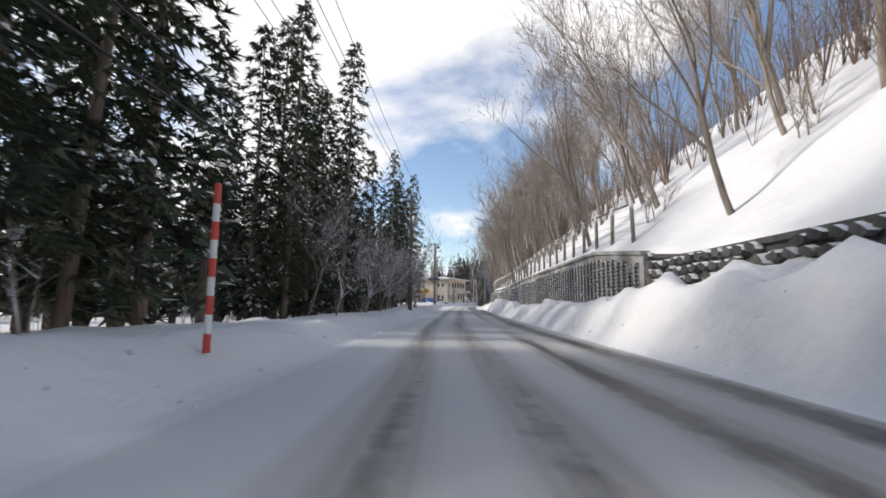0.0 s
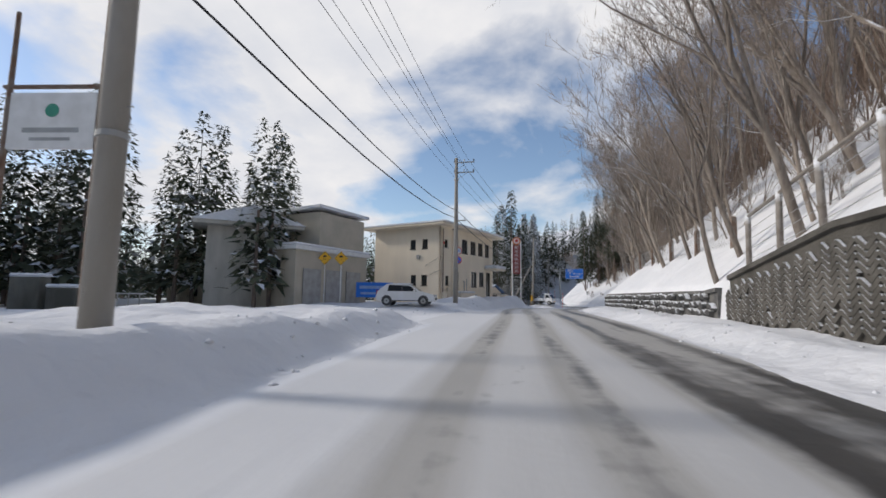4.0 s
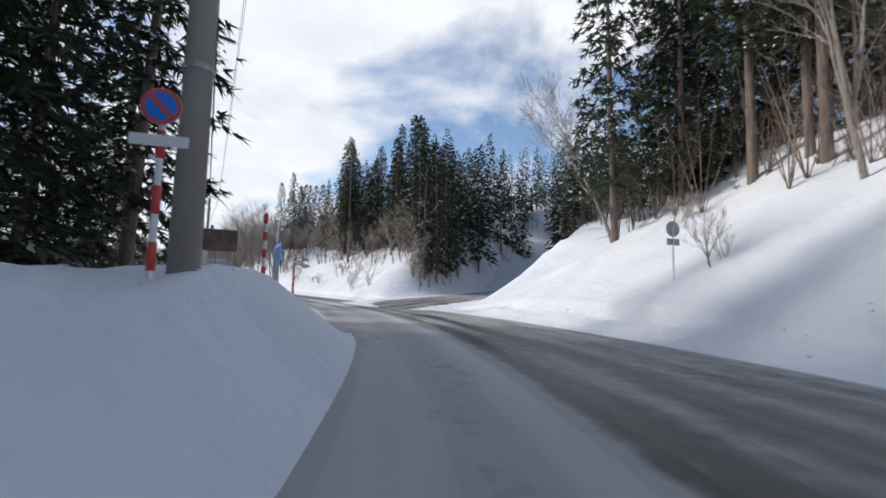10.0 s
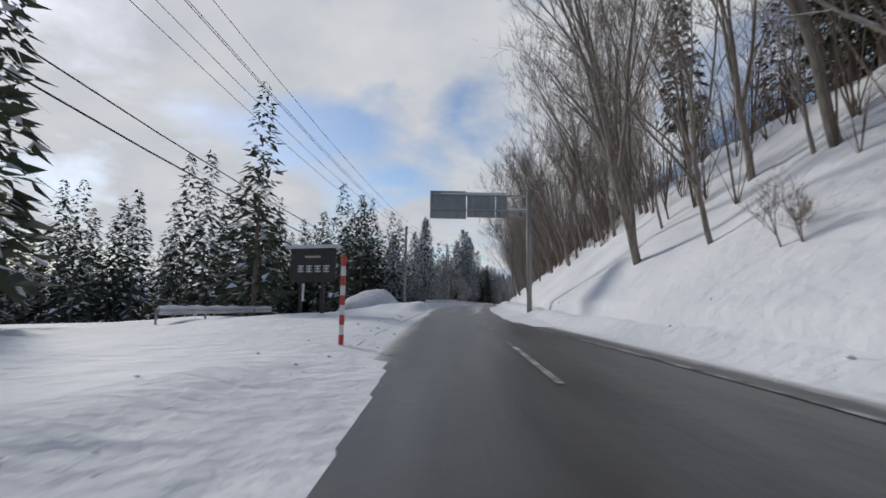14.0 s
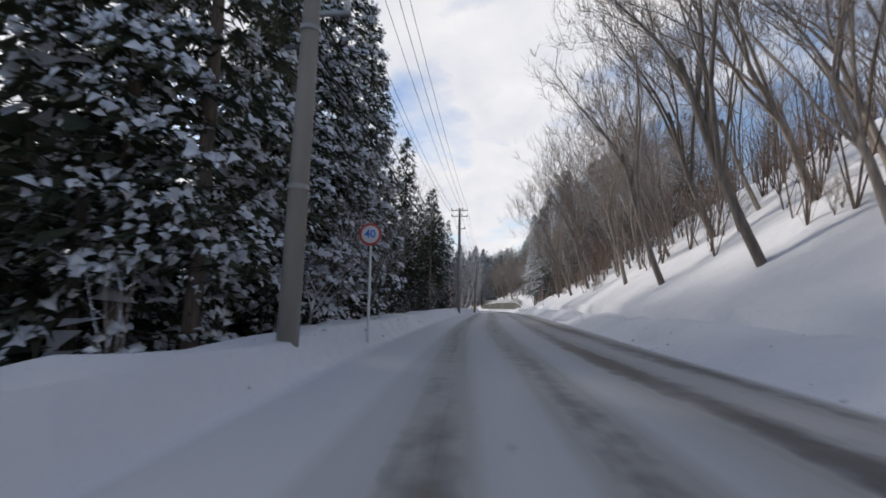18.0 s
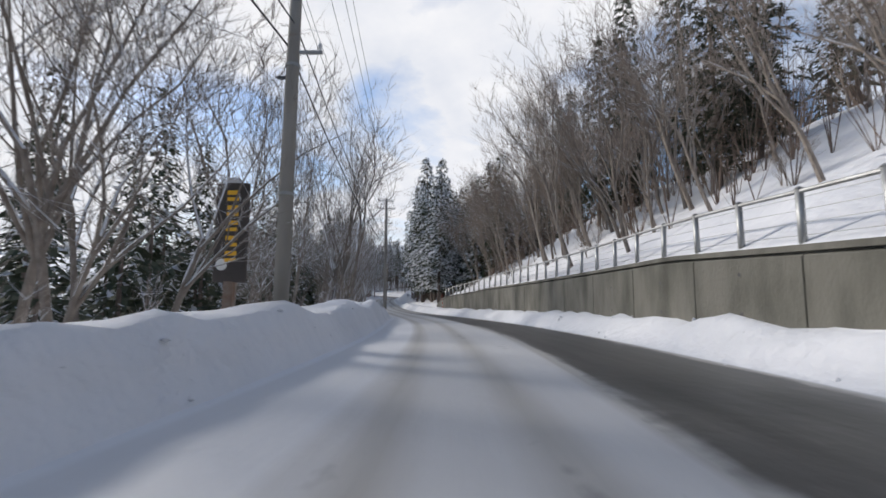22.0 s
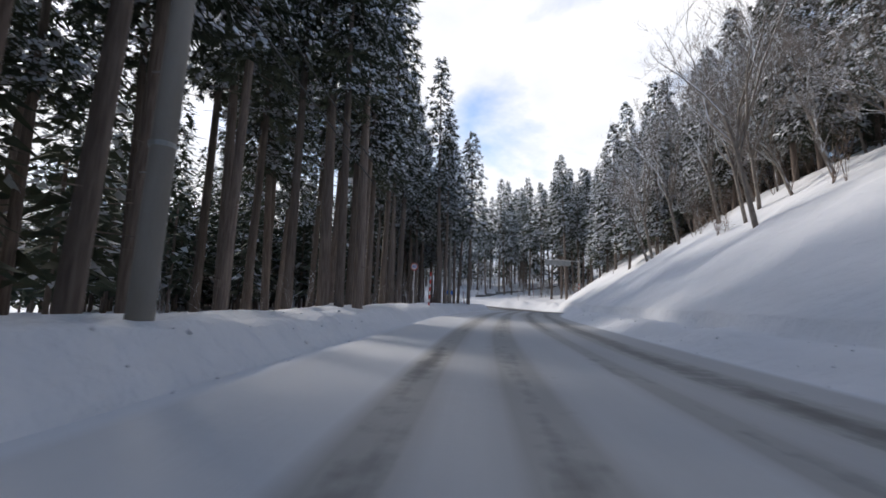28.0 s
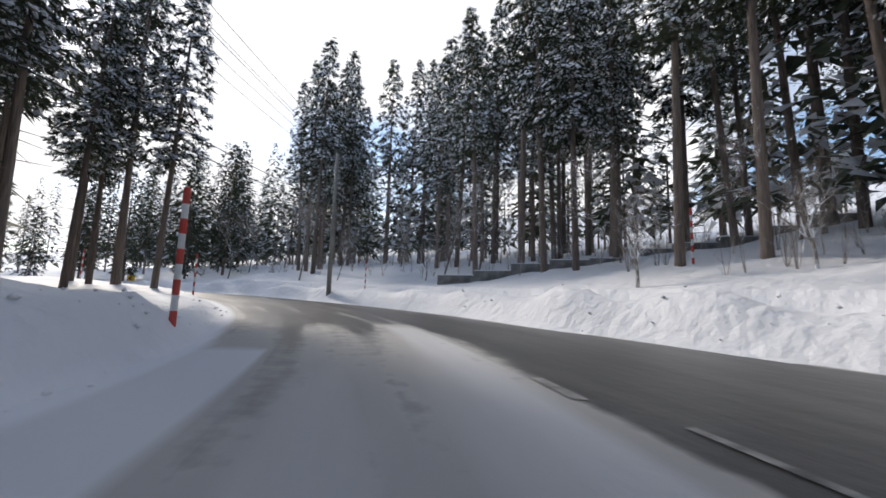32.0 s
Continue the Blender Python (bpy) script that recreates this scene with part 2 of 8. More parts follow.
BLACK = mat("matt_black", (0.02, 0.02, 0.02), 0.6)
SIGNBACK = mat("aluminium_back", (0.36, 0.38, 0.40), 0.5, 0.5, second=(0.28, 0.3, 0.31), scale=1.2)
CREAM = mat("cream_render", (0.78, 0.69, 0.55), 0.9, second=(0.68, 0.60, 0.48), scale=0.6, amount=0.8, bump=0.15, bump_scale=60, stretch=(1, 1, .35))
BEIGE = mat("beige_cladding", (0.50, 0.45, 0.36), 0.8, second=(0.43, 0.39, 0.31), scale=0.8, bump=0.1)
TEAL = mat("faded_teal_boards", (0.22, 0.36, 0.34), 0.8, second=(0.18, 0.28, 0.26), scale=2)
PALEWALL = mat("pale_grey_siding", (0.52, 0.50, 0.44), 0.8, second=(0.42, 0.40, 0.35), scale=1.5, stretch=(1, 1, .3))
GREYWOOD = mat("weathered_grey_wood", (0.17, 0.155, 0.14), 0.9, second=(0.10, 0.09, 0.08), scale=3, stretch=(3, 3, .5))
GLASS = glass_mat("dark_window_glass", (0.025, 0.03, 0.035))
FRAME = mat("bronze_window_frame", (0.05, 0.045, 0.04), 0.5, 0.3)
CARWHITE = mat("white_car_paint", (0.74, 0.75, 0.76), 0.28, second=(0.66, 0.66, 0.66), scale=1.2)
CARGREY = mat("silver_car_paint", (0.42, 0.43, 0.45), 0.3, 0.4, second=(0.36, 0.37, 0.38), scale=1.2)
RUBBER = mat("black_rubber", (0.025, 0.025, 0.026), 0.85, second=(0.09, 0.09, 0.09), scale=6)
BOARDBROWN = mat("dark_brown_board", (0.045, 0.038, 0.034), 0.7, second=(0.06, 0.05, 0.045), scale=3)
SIGNRED = mat("faded_maroon_panel", (0.30, 0.06, 0.055), 0.6, second=(0.24, 0.06, 0.055), scale=2)
BLUEROOF = mat("blue_sheet_roof", (0.06, 0.15, 0.34), 0.5, second=(0.1, 0.18, 0.34), scale=2, snow=0.3)
MIRROR = mat("convex_mirror", (0.8, 0.82, 0.84), 0.03, 1.0, second=(0.78, 0.8, 0.82))
LAMPGLASS = mat("lamp_lens", (0.6, 0.6, 0.58), 0.2)
REDLENS = mat("tail_lens", (0.4, 0.02, 0.02), 0.2)
GREENLOGO = mat("green_paint", (0.03, 0.30, 0.20), 0.5)
SKYBLUE = mat("pale_blue_panel", (0.30, 0.45, 0.75), 0.5)


def road_material():
    """Asphalt under packed snow. The 'cover' attribute holds how much snow is left, 'line' where white paint lies."""
    m = bpy.data.materials.new("snowy_asphalt")
    m.use_nodes = True
    n, l = m.node_tree.nodes, m.node_tree.links
    b = n["Principled BSDF"]
    uv = n.new("ShaderNodeUVMap"); uv.uv_map = "road"
    mp = n.new("ShaderNodeMapping"); mp.inputs["Scale"].default_value = (1, 0.11, 1)
    l.new(uv.outputs[0], mp.inputs[0])
    cov = n.new("ShaderNodeAttribute"); cov.attribute_name = "cover"
    lin = n.new("ShaderNodeAttribute"); lin.attribute_name = "line"
    a = n.new("ShaderNodeTexNoise"); a.inputs["Scale"].default_value, a.inputs["Detail"].default_value = 1.6, 6
    l.new(mp.outputs[0], a.inputs["Vector"])
    f = n.new("ShaderNodeTexNoise"); f.inputs["Scale"].default_value, f.inputs["Detail"].default_value = 2.5, 8
    l.new(uv.outputs[0], f.inputs["Vector"])
    s1 = n.new("ShaderNodeMath"); s1.operation = "MULTIPLY_ADD"; s1.inputs[1].default_value = 1.3
    l.new(a.outputs["Fac"], s1.inputs[0]); l.new(cov.outputs["Fac"], s1.inputs[2])
    s2 = n.new("ShaderNodeMath"); s2.operation = "MULTIPLY_ADD"; s2.inputs[1].default_value = 0.7
    l.new(f.outputs["Fac"], s2.inputs[0]); l.new(s1.outputs[0], s2.inputs[2])
    r = n.new("ShaderNodeMapRange"); r.inputs[1].default_value, r.inputs[2].default_value = 1.28, 1.74
    l.new(s2.outputs[0], r.inputs[0])
    asp = n.new("ShaderNodeTexNoise"); asp.inputs["Scale"].default_value, asp.inputs["Detail"].default_value = 45, 3
    l.new(uv.outputs[0], asp.inputs["Vector"])
    # lighter streaks: worn tracks, with the wet sheen put into the colour
    ac = n.new("ShaderNodeMixRGB")
    ac.inputs[1].default_value, ac.inputs[2].default_value = (0.024, 0.024, 0.025, 1), (0.085, 0.083, 0.08, 1)
    am = n.new("ShaderNodeMath"); am.operation = "MULTIPLY_ADD"; am.inputs[1].default_value = 0.5
    l.new(asp.outputs["Fac"], am.inputs[0])
    ar = n.new("ShaderNodeMapRange"); ar.inputs[1].default_value, ar.inputs[2].default_value, ar.inputs[4].default_value = 0.35, 0.7, 0.8
    l.new(a.outputs["Fac"], ar.inputs[0]); l.new(ar.outputs[0], am.inputs[2])
    l.new(am.outputs[0], ac.inputs[0])
    pl = n.new("ShaderNodeMixRGB"); pl.inputs[2].default_value = (0.55, 0.55, 0.53, 1)
    lm = n.new("ShaderNodeMath"); lm.operation = "MULTIPLY"; lm.inputs[1].default_value = 0.85
    l.new(lin.outputs["Fac"], lm.inputs[0]); l.new(lm.outputs[0], pl.inputs[0]); l.new(ac.outputs[0], pl.inputs[1])
    sc = n.new("ShaderNodeMixRGB")
    sc.inputs[1].default_value, sc.inputs[2].default_value = (0.46, 0.455, 0.44, 1), (0.33, 0.32, 0.30, 1)
    l.new(a.outputs["Fac"], sc.inputs[0])
    sc2 = n.new("ShaderNodeMixRGB"); sc2.inputs[2].default_value = (0.72, 0.74, 0.77, 1)
    cl_ = n.new("ShaderNodeMapRange"); cl_.inputs[1].default_value, cl_.inputs[2].default_value = 0.85, 1.2
    l.new(cov.outputs["Fac"], cl_.inputs[0]); l.new(cl_.outputs[0], sc2.inputs[0]); l.new(sc.outputs[0], sc2.inputs[1])
    fin = n.new("ShaderNodeMixRGB")
    l.new(r.outputs[0], fin.inputs[0]); l.new(pl.outputs[0], fin.inputs[1]); l.new(sc2.outputs[0], fin.inputs[2])
    l.new(fin.outputs[0], b.inputs["Base Color"])
    ro = n.new("ShaderNodeMapRange"); ro.inputs[3].default_value, ro.inputs[4].default_value = 0.4, 0.8
    l.new(r.outputs[0], ro.inputs[0]); l.new(ro.outputs[0], b.inputs["Roughness"])
    bp = n.new("ShaderNodeBump"); bp.inputs["Strength"].default_value, bp.inputs["Distance"].default_value = 0.5, 0.03
    l.new(s2.outputs[0], bp.inputs["Height"]); l.new(bp.outputs[0], b.inputs["Normal"])
    return m


ROADMAT = road_material()


# ---- the way: plan positions from the camera's rows, lengthened at both ends ----
Q = [row[0] for row in PATH]
QX, QY, QZ = ([row[1][i] for row in PATH] for i in range(3))
for k in range(1, 13):                                  # behind the start
    Q.insert(0, -0.5 * k); QX.insert(0, QX[0] - 0.2); QY.insert(0, QY[0] - 12.3); QZ.insert(0, 1.2)
for k in range(1, 22):                                  # on round the bend, climbing
    yaw_on = 40.6 + (10, 16, 24, 35, 47, 56)[k - 1] if k < 7 else 100.0 + k * .3
    Q.append(32 + 0.5 * k); QZ.append(QZ[-1] + (0.42 if k < 7 else 0.12))
    QX.append(QX[-1] - 7.4 * math.sin(radians(yaw_on))); QY.append(QY[-1] + 7.4 * math.cos(radians(yaw_on)))
GQ = np.arange(Q[0], Q[-1], 0.03)
kernel = np.exp(-0.5 * (np.arange(-24, 25) / 9.0) ** 2); kernel /= kernel.sum()


def smooth(v):
    return np.convolve(np.pad(v, 24, mode="reflect", reflect_type="odd"), kernel, mode="valid")


GX, GY, GZ = (smooth(np.interp(GQ, Q, v)) for v in (QX, QY, QZ))
GZ = GZ - 1.2
TX, TY = np.gradient(GX), np.gradient(GY)
TL = np.hypot(TX, TY); TX, TY = TX / TL, TY / TL
GS = np.concatenate([[0], np.cumsum(np.hypot(np.diff(GX), np.diff(GY)))])


def at(q, u=0.0):
    """Plan place at path parameter q, u metres to the right; and the yaw of the way there."""
    x, y, tx, ty = (np.interp(q, GQ, v) for v in (GX, GY, TX, TY))
    return x + u * ty, y - u * tx, math.degrees(math.atan2(-float(np.mean(tx)), float(np.mean(ty))))


def nearest(x, y):
    """q and u of plan places (arrays)."""
    x, y = np.atleast_1d(np.asarray(x, float)), np.atleast_1d(np.asarray(y, float))
    q, u = np.empty(len(x)), np.empty(len(x))
    for a in range(0, len(x), 2000):
        d = (x[a:a + 2000, None] - GX[::3]) ** 2 + (y[a:a + 2000, None] - GY[::3]) ** 2
        i = d.argmin(1) * 3
        q[a:a + 2000] = GQ[i]
        u[a:a + 2000] = (x[a:a + 2000] - GX[i]) * TY[i] - (y[a:a + 2000] - GY[i]) * TX[i]
    return q, u


# left side: q, road edge, bank height, rise width, top width, level beyond, slope beyond
LEFT = np.array([
    (-6, 2.9, .7, 1.5, 1.6, .1, -.04), (0.3, 2.9, .7, 1.5, 1.6, .1, -.04), (1.2, 2.8, .55, 1.4, 1.6, 0, -.05), (2.2, 2.7, .65, 1.3, 1.8, .1, -.03), (2.7, 2.8, .7, 1.3, 4, .5, 0),
    (4.2, 3.0, .8, 1.6, 5, .6, 0), (5.0, 3.4, .6, 1.5, 3, .2, 0), (5.3, 5.5, .12, 2, 2, .1, 0), (5.75, 5.0, .15, 2, 3, .1, 0),
    (6.05, 2.6, .75, 2.0, 1.6, .4, 0), (6.5, 2.3, 1.0, 2.2, 2.2, .5, 0), (6.9, 2.3, 1.0, 2.2, 2.4, .5, 0), (7.2, 2.5, 1.45, 2.0, 3.4, .5, 0), (7.4, 2.7, 1.3, 1.8, 3.4, .4, 0), (7.55, 4.6, -.3, 1.5, 3, -.38, -.01),
    (8.3, 4.6, -.32, 1.5, 3, -.38, -.01), (8.45, 4.6, 0, 1.5, 3, -.1, -.03), (8.62, 2.2, .75, 1.0, 2.2, .2, -.04), (9.05, 2.4, .95, 1.2, 2.5, .3, -.06), (9.6, 2.4, 1.1, 1.2, 2.5, .2, -.08), (9.95, 1.7, 1.3, .9, 2.4, .4, -.06), (10.2, 1.0, 1.3, .9, 2.6, .4, -.06), (10.4, 1.25, 1.35, .9, 2.5, .4, -.06), (10.65, 2.1, 1.4, 1.1, 2.5, .4, -.06),
    (11.0, 2.8, 1.5, 1.7, 3, .4, -.06), (11.6, 2.4, 1.6, 1.7, 3, .5, -.06), (12.1, 1.5, 1.7, 2.3, 4, .6, -.06), (13.2, 1.3, 1.65, 2.3, 5, .6, -.06), (13.75, 1.3, 1.2, 2.2, 4, .5, -.05),
    (14.05, 1.3, .5, 2.0, 3, .2, -.05), (14.3, 1.5, .1, 1.2, 4, .05, -.03), (15.0, 1.7, .1, 1.2, 4, .05, -.05), (15.25, 2.1, .6, 1.0, 2, -.3, -.15),
    (16.5, 2.7, .55, .4, 1.0, -1.6, -.22), (20.6, 2.75, .6, .4, 1.0, -1.8, -.24), (21.3, 2.85, .8, .55, 1.4, -.8, -.16), (22.0, 3.05, .95, .65, 1.8, -.2, -.1), (22.9, 3.1, 1.15, .7, 2.0, -.2, -.1),
    (23.4, 3.0, 1.35, .8, 2.2, -.2, -.1), (23.8, 2.3, .95, .6, 2.2, -.3, -.1), (24.1, 2.9, .7, .35, 1.4, -.8, -.15), (25.4, 3.1, .6, .4, 1.4, -.6, -.12), (27.0, 3.4, .75, .7, 1.8, .1, -.03),
    (28.0, 3.6, .75, .8, 2.0, .15, -.03), (30.0, 3.7, .75, .9, 2.0, .2, -.03), (31.4, 3.1, .85, 1.2, 3, .3, -.03), (32.6, 2.7, .95, 1.0, 3.5, .4, -.02), (32.85, 3.0, .3, 1.0, 3, .2, -.03), (33.6, 3.4, .4, 1.0, 3, .2, -.03), (43, 3.4, .5, 1.0, 3, .2, -.03)])
# right side: q, road edge, bank height, where the step or slope begins, height there, slope, rise, slope above
RIGHT = np.array([
    (-6, 4.5, 1.9, 7.4, 2.8, .85, 17, .25), (0.55, 4.5, 1.9, 7.2, 2.8, .85, 17, .25), (0.85, 4.5, 1.3, 6.9, 3.6, .8, 17, .25), (1.6, 4.5, .9, 6.8, 3.5, .8, 17, .25), (2.0, 4.5, 1.3, 6.8, 3.3, .8, 17, .25),
    (2.6, 4.4, 1.45, 6.8, 3.1, .8, 17, .25), (3.0, 4.2, .9, 6.7, 3.1, .8, 17, .25), (3.4, 4.1, .45, 6.6, 3.1, .8, 17, .25), (4.6, 4.2, .35, 6.6, 2.7, .8, 17, .25), (5.1, 4.5, .4, 7.2, 1.5, .85, 16, .25),
    (6.86, 4.7, .35, 7.2, 1.5, .85, 16, .25), (6.95, 4.8, .5, 7.4, 1.0, .8, 15, .25), (7.4, 4.9, .5, 7.6, .9, .7, 14, .28), (8.0, 4.9, .5, 7.8, .9, .66, 13, .3), (8.9, 5.6, .5, 8.6, .9, .6, 11, .3),
    (9.2, 6.2, .35, 9.5, .8, .4, 9, .3), (9.55, 6.4, .35, 9.5, .8, .45, 9, .3), (9.8, 6.6, .5, 9.3, .8, .58, 9.5, .25), (10.3, 7.2, .5, 8.6, .9, .68, 10, .25), (10.9, 7.2, .6, 8.6, .9, .64, 9, .2),
    (11.15, 6.8, .3, 8.8, .6, .4, 6, .2), (11.75, 6.6, .3, 8.6, .6, .45, 6, .2), (12.05, 6.2, .5, 7.4, .8, .62, 6.5, .2), (13.2, 5.9, .5, 7.2, .8, .66, 8, .28),
    (14.2, 5.2, .5, 6.4, .9, .85, 9, .3), (14.9, 3.7, .6, 5.4, .9, .85, 9.5, .3), (16.5, 4.3, .6, 6.8, 1.0, .8, 10, .35), (18.3, 4.3, .6, 6.9, 1.0, .75, 11, .35), (19.0, 4.7, .6, 7.0, 1.0, .72, 11, .35), (20.6, 5.1, .6, 7.6, 1.0, .6, 9, .3),
    (21.2, 5.2, .7, 8.0, 1.1, .28, 4, .35), (21.78, 5.4, 1.0, 7.4, 1.2, .3, 4, .4), (21.86, 5.4, 1.2, 7.3, 1.5, .45, 7, .4), (22.1, 5.6, 1.1, 7.4, 2.0, .5, 8, .4), (22.6, 5.7, .75, 7.6, 2.8, .6, 9, .4), (23.8, 5.4, .75, 7.7, 3.0, .65, 9, .4),
    (24.5, 4.6, .75, 7.5, 2.5, .5, 6, .3), (24.73, 4.5, .8, 7.4, 2.1, .35, 4, .25), (24.84, 4.5, .8, 7.2, 1.3, .2, 3, .2), (26.4, 4.8, .9, 7.2, 1.1, .15, 3, .2), (27.2, 4.9, .5, 7.0, .9, .55, 8, .3),
    (29.6, 5.4, .5, 7.4, .9, .7, 10, .3), (30.4, 6.0, .8, 7.9, 1.2, .66, 9, .25), (31.25, 7.0, 1.1, 8.2, 1.4, .8, 8, .15), (31.5, 7.6, 1.2, 8.6, 1.5, .72, 6, .15), (31.7, 8.8, 1.4, 10, 1.6, .45, 3, .2), (31.85, 9.6, 1.4, 12, 1.6, .3, 3, .3), (32.3, 9.8, 1.4, 12.4, 1.6, .28, 3, .3), (33.0, 7.2, 1.2, 10, 1.5, .25, 3, .25), (34.2, 6.2, 1.1, 9, 1.5, .25, 3, .15), (43, 6.0, 1.1, 9, 1.5, .2, 2, .05)])


def prof(table, q):
    return [np.interp(q, table[:, 0], table[:, i]) for i in range(1, table.shape[1])]


def ease(x):
    x = np.clip(x, 0, 1)
    return x * x * (3 - 2 * x)


def rough(x, y, scale, seed):
    """Cheap smooth noise, vectorised: a sum of turned waves."""
    g = np.random.RandomState(seed)
    out = np.zeros_like(x)
    for k in range(7):
        a, ph, w = g.rand() * 6.28, g.rand() * 6.28, (0.6 + 1.6 * g.rand()) / scale
        out = out + np.sin((x * math.cos(a) + y * math.sin(a)) * w * 6.28 + ph + 1.3 * np.sin((y * math.cos(a) - x * math.sin(a)) * w * 3.1 + ph * 2))
    return out / 7


# side roads: start and end on plan, half width, rise per metre
SIDES = []
for q_, u_, yaw_, long_, half_, rise_ in ((9.38, 3.0, -68, 34, 2.8, .03), (11.42, 2.6, -27, 75, 4.2, .035)):
    x_, y_, _ = at(q_, u_)
    SIDES.append((float(x_), float(y_), -math.sin(radians(yaw_)), math.cos(radians(yaw_)), long_, half_, rise_, float(np.interp(q_, GQ, GZ))))


def ground_z(q, u, x=None, y=None):
    """Height of the snow surface."""
    q, u = np.atleast_1d(np.asarray(q, float)), np.atleast_1d(np.asarray(u, float))
    if x is None:
        x, y, _ = at(q, u)
    z = np.interp(q, GQ, GZ)
    eL, hL, wL, pL, gL, kL = prof(LEFT, q)
    e = -u - eL
    even = 1 - .8 * ease((q - 11.2) / .5) * (1 - ease((q - 13.6) / .4))            # shaved smooth by the blower along here
    wob = 1 + even * (0.28 * rough(x, y, 9, 3) + 0.22 * rough(x, y, 2.3, 4))
    h = hL * np.clip(wob, .35, 1.7)
    left = h * ease(e / wL) - (h - gL) * ease((e - wL - pL) / 2.5) + kL * np.clip(e - wL - pL, 0, 40)
    left = left + 0.25 * np.clip(e - 110, 0, 300) + np.clip(e - 3, 0, 1) * 0.25 * rough(x, y, 12, 5)
    eR, hR, d0, W, kS, HS, k2 = prof(RIGHT, q)
    f = u - eR
    b = hR * np.clip(1 + 0.4 * rough(x, y, 7, 6) + 0.25 * rough(x, y, 1.9, 7), .4, 1.7)
    v = np.clip(u - d0, 0, None)
    run = HS / np.maximum(kS, .05)
    hill = np.where(v < run, v * kS, HS + np.clip(v - run, 0, 170) * k2)
    right = b * ease(f / 1.3) + np.where(u >= d0, np.clip(W - b, 0, None) * ease((u - d0) / 0.12), 0) + hill
    right = right + np.clip(v / 3, 0, 1) * (0.45 * rough(x, y, 11, 8) + 0.16 * rough(x, y, 2.6, 9))
    out = z + np.where(u < 0, np.where(e > 0, left, 0), np.where(f > 0, right, 0))
    for sx, sy, dx, dy, long_, half_, rise_, sz in SIDES:
        along, off = (x - sx) * dx + (y - sy) * dy, np.abs((x - sx) * dy - (y - sy) * dx)
        w = (1 - ease((off - half_) / 7.0)) * ease((along + 4) / 4) * (1 - ease((along - long_) / 12)) * ease((u - 3.6) / 1.2)
        out = out * (1 - w) + w * (sz + .02 + np.clip(along, 0, None) * rise_ + .06 * rough(x, y, 3, 12))
    return out


def ground(q, u):
    return float(ground_z(q, u)[0])


def spot(q, u, dz=0.0, turn=0.0):
    """Pose on the ground at q, u: its +y looks along the way, its +x to the right."""
    x, y, yaw = at(q, u)
    return pose(float(x), float(y), ground(q, u) + dz, 0, 0, yaw + turn)


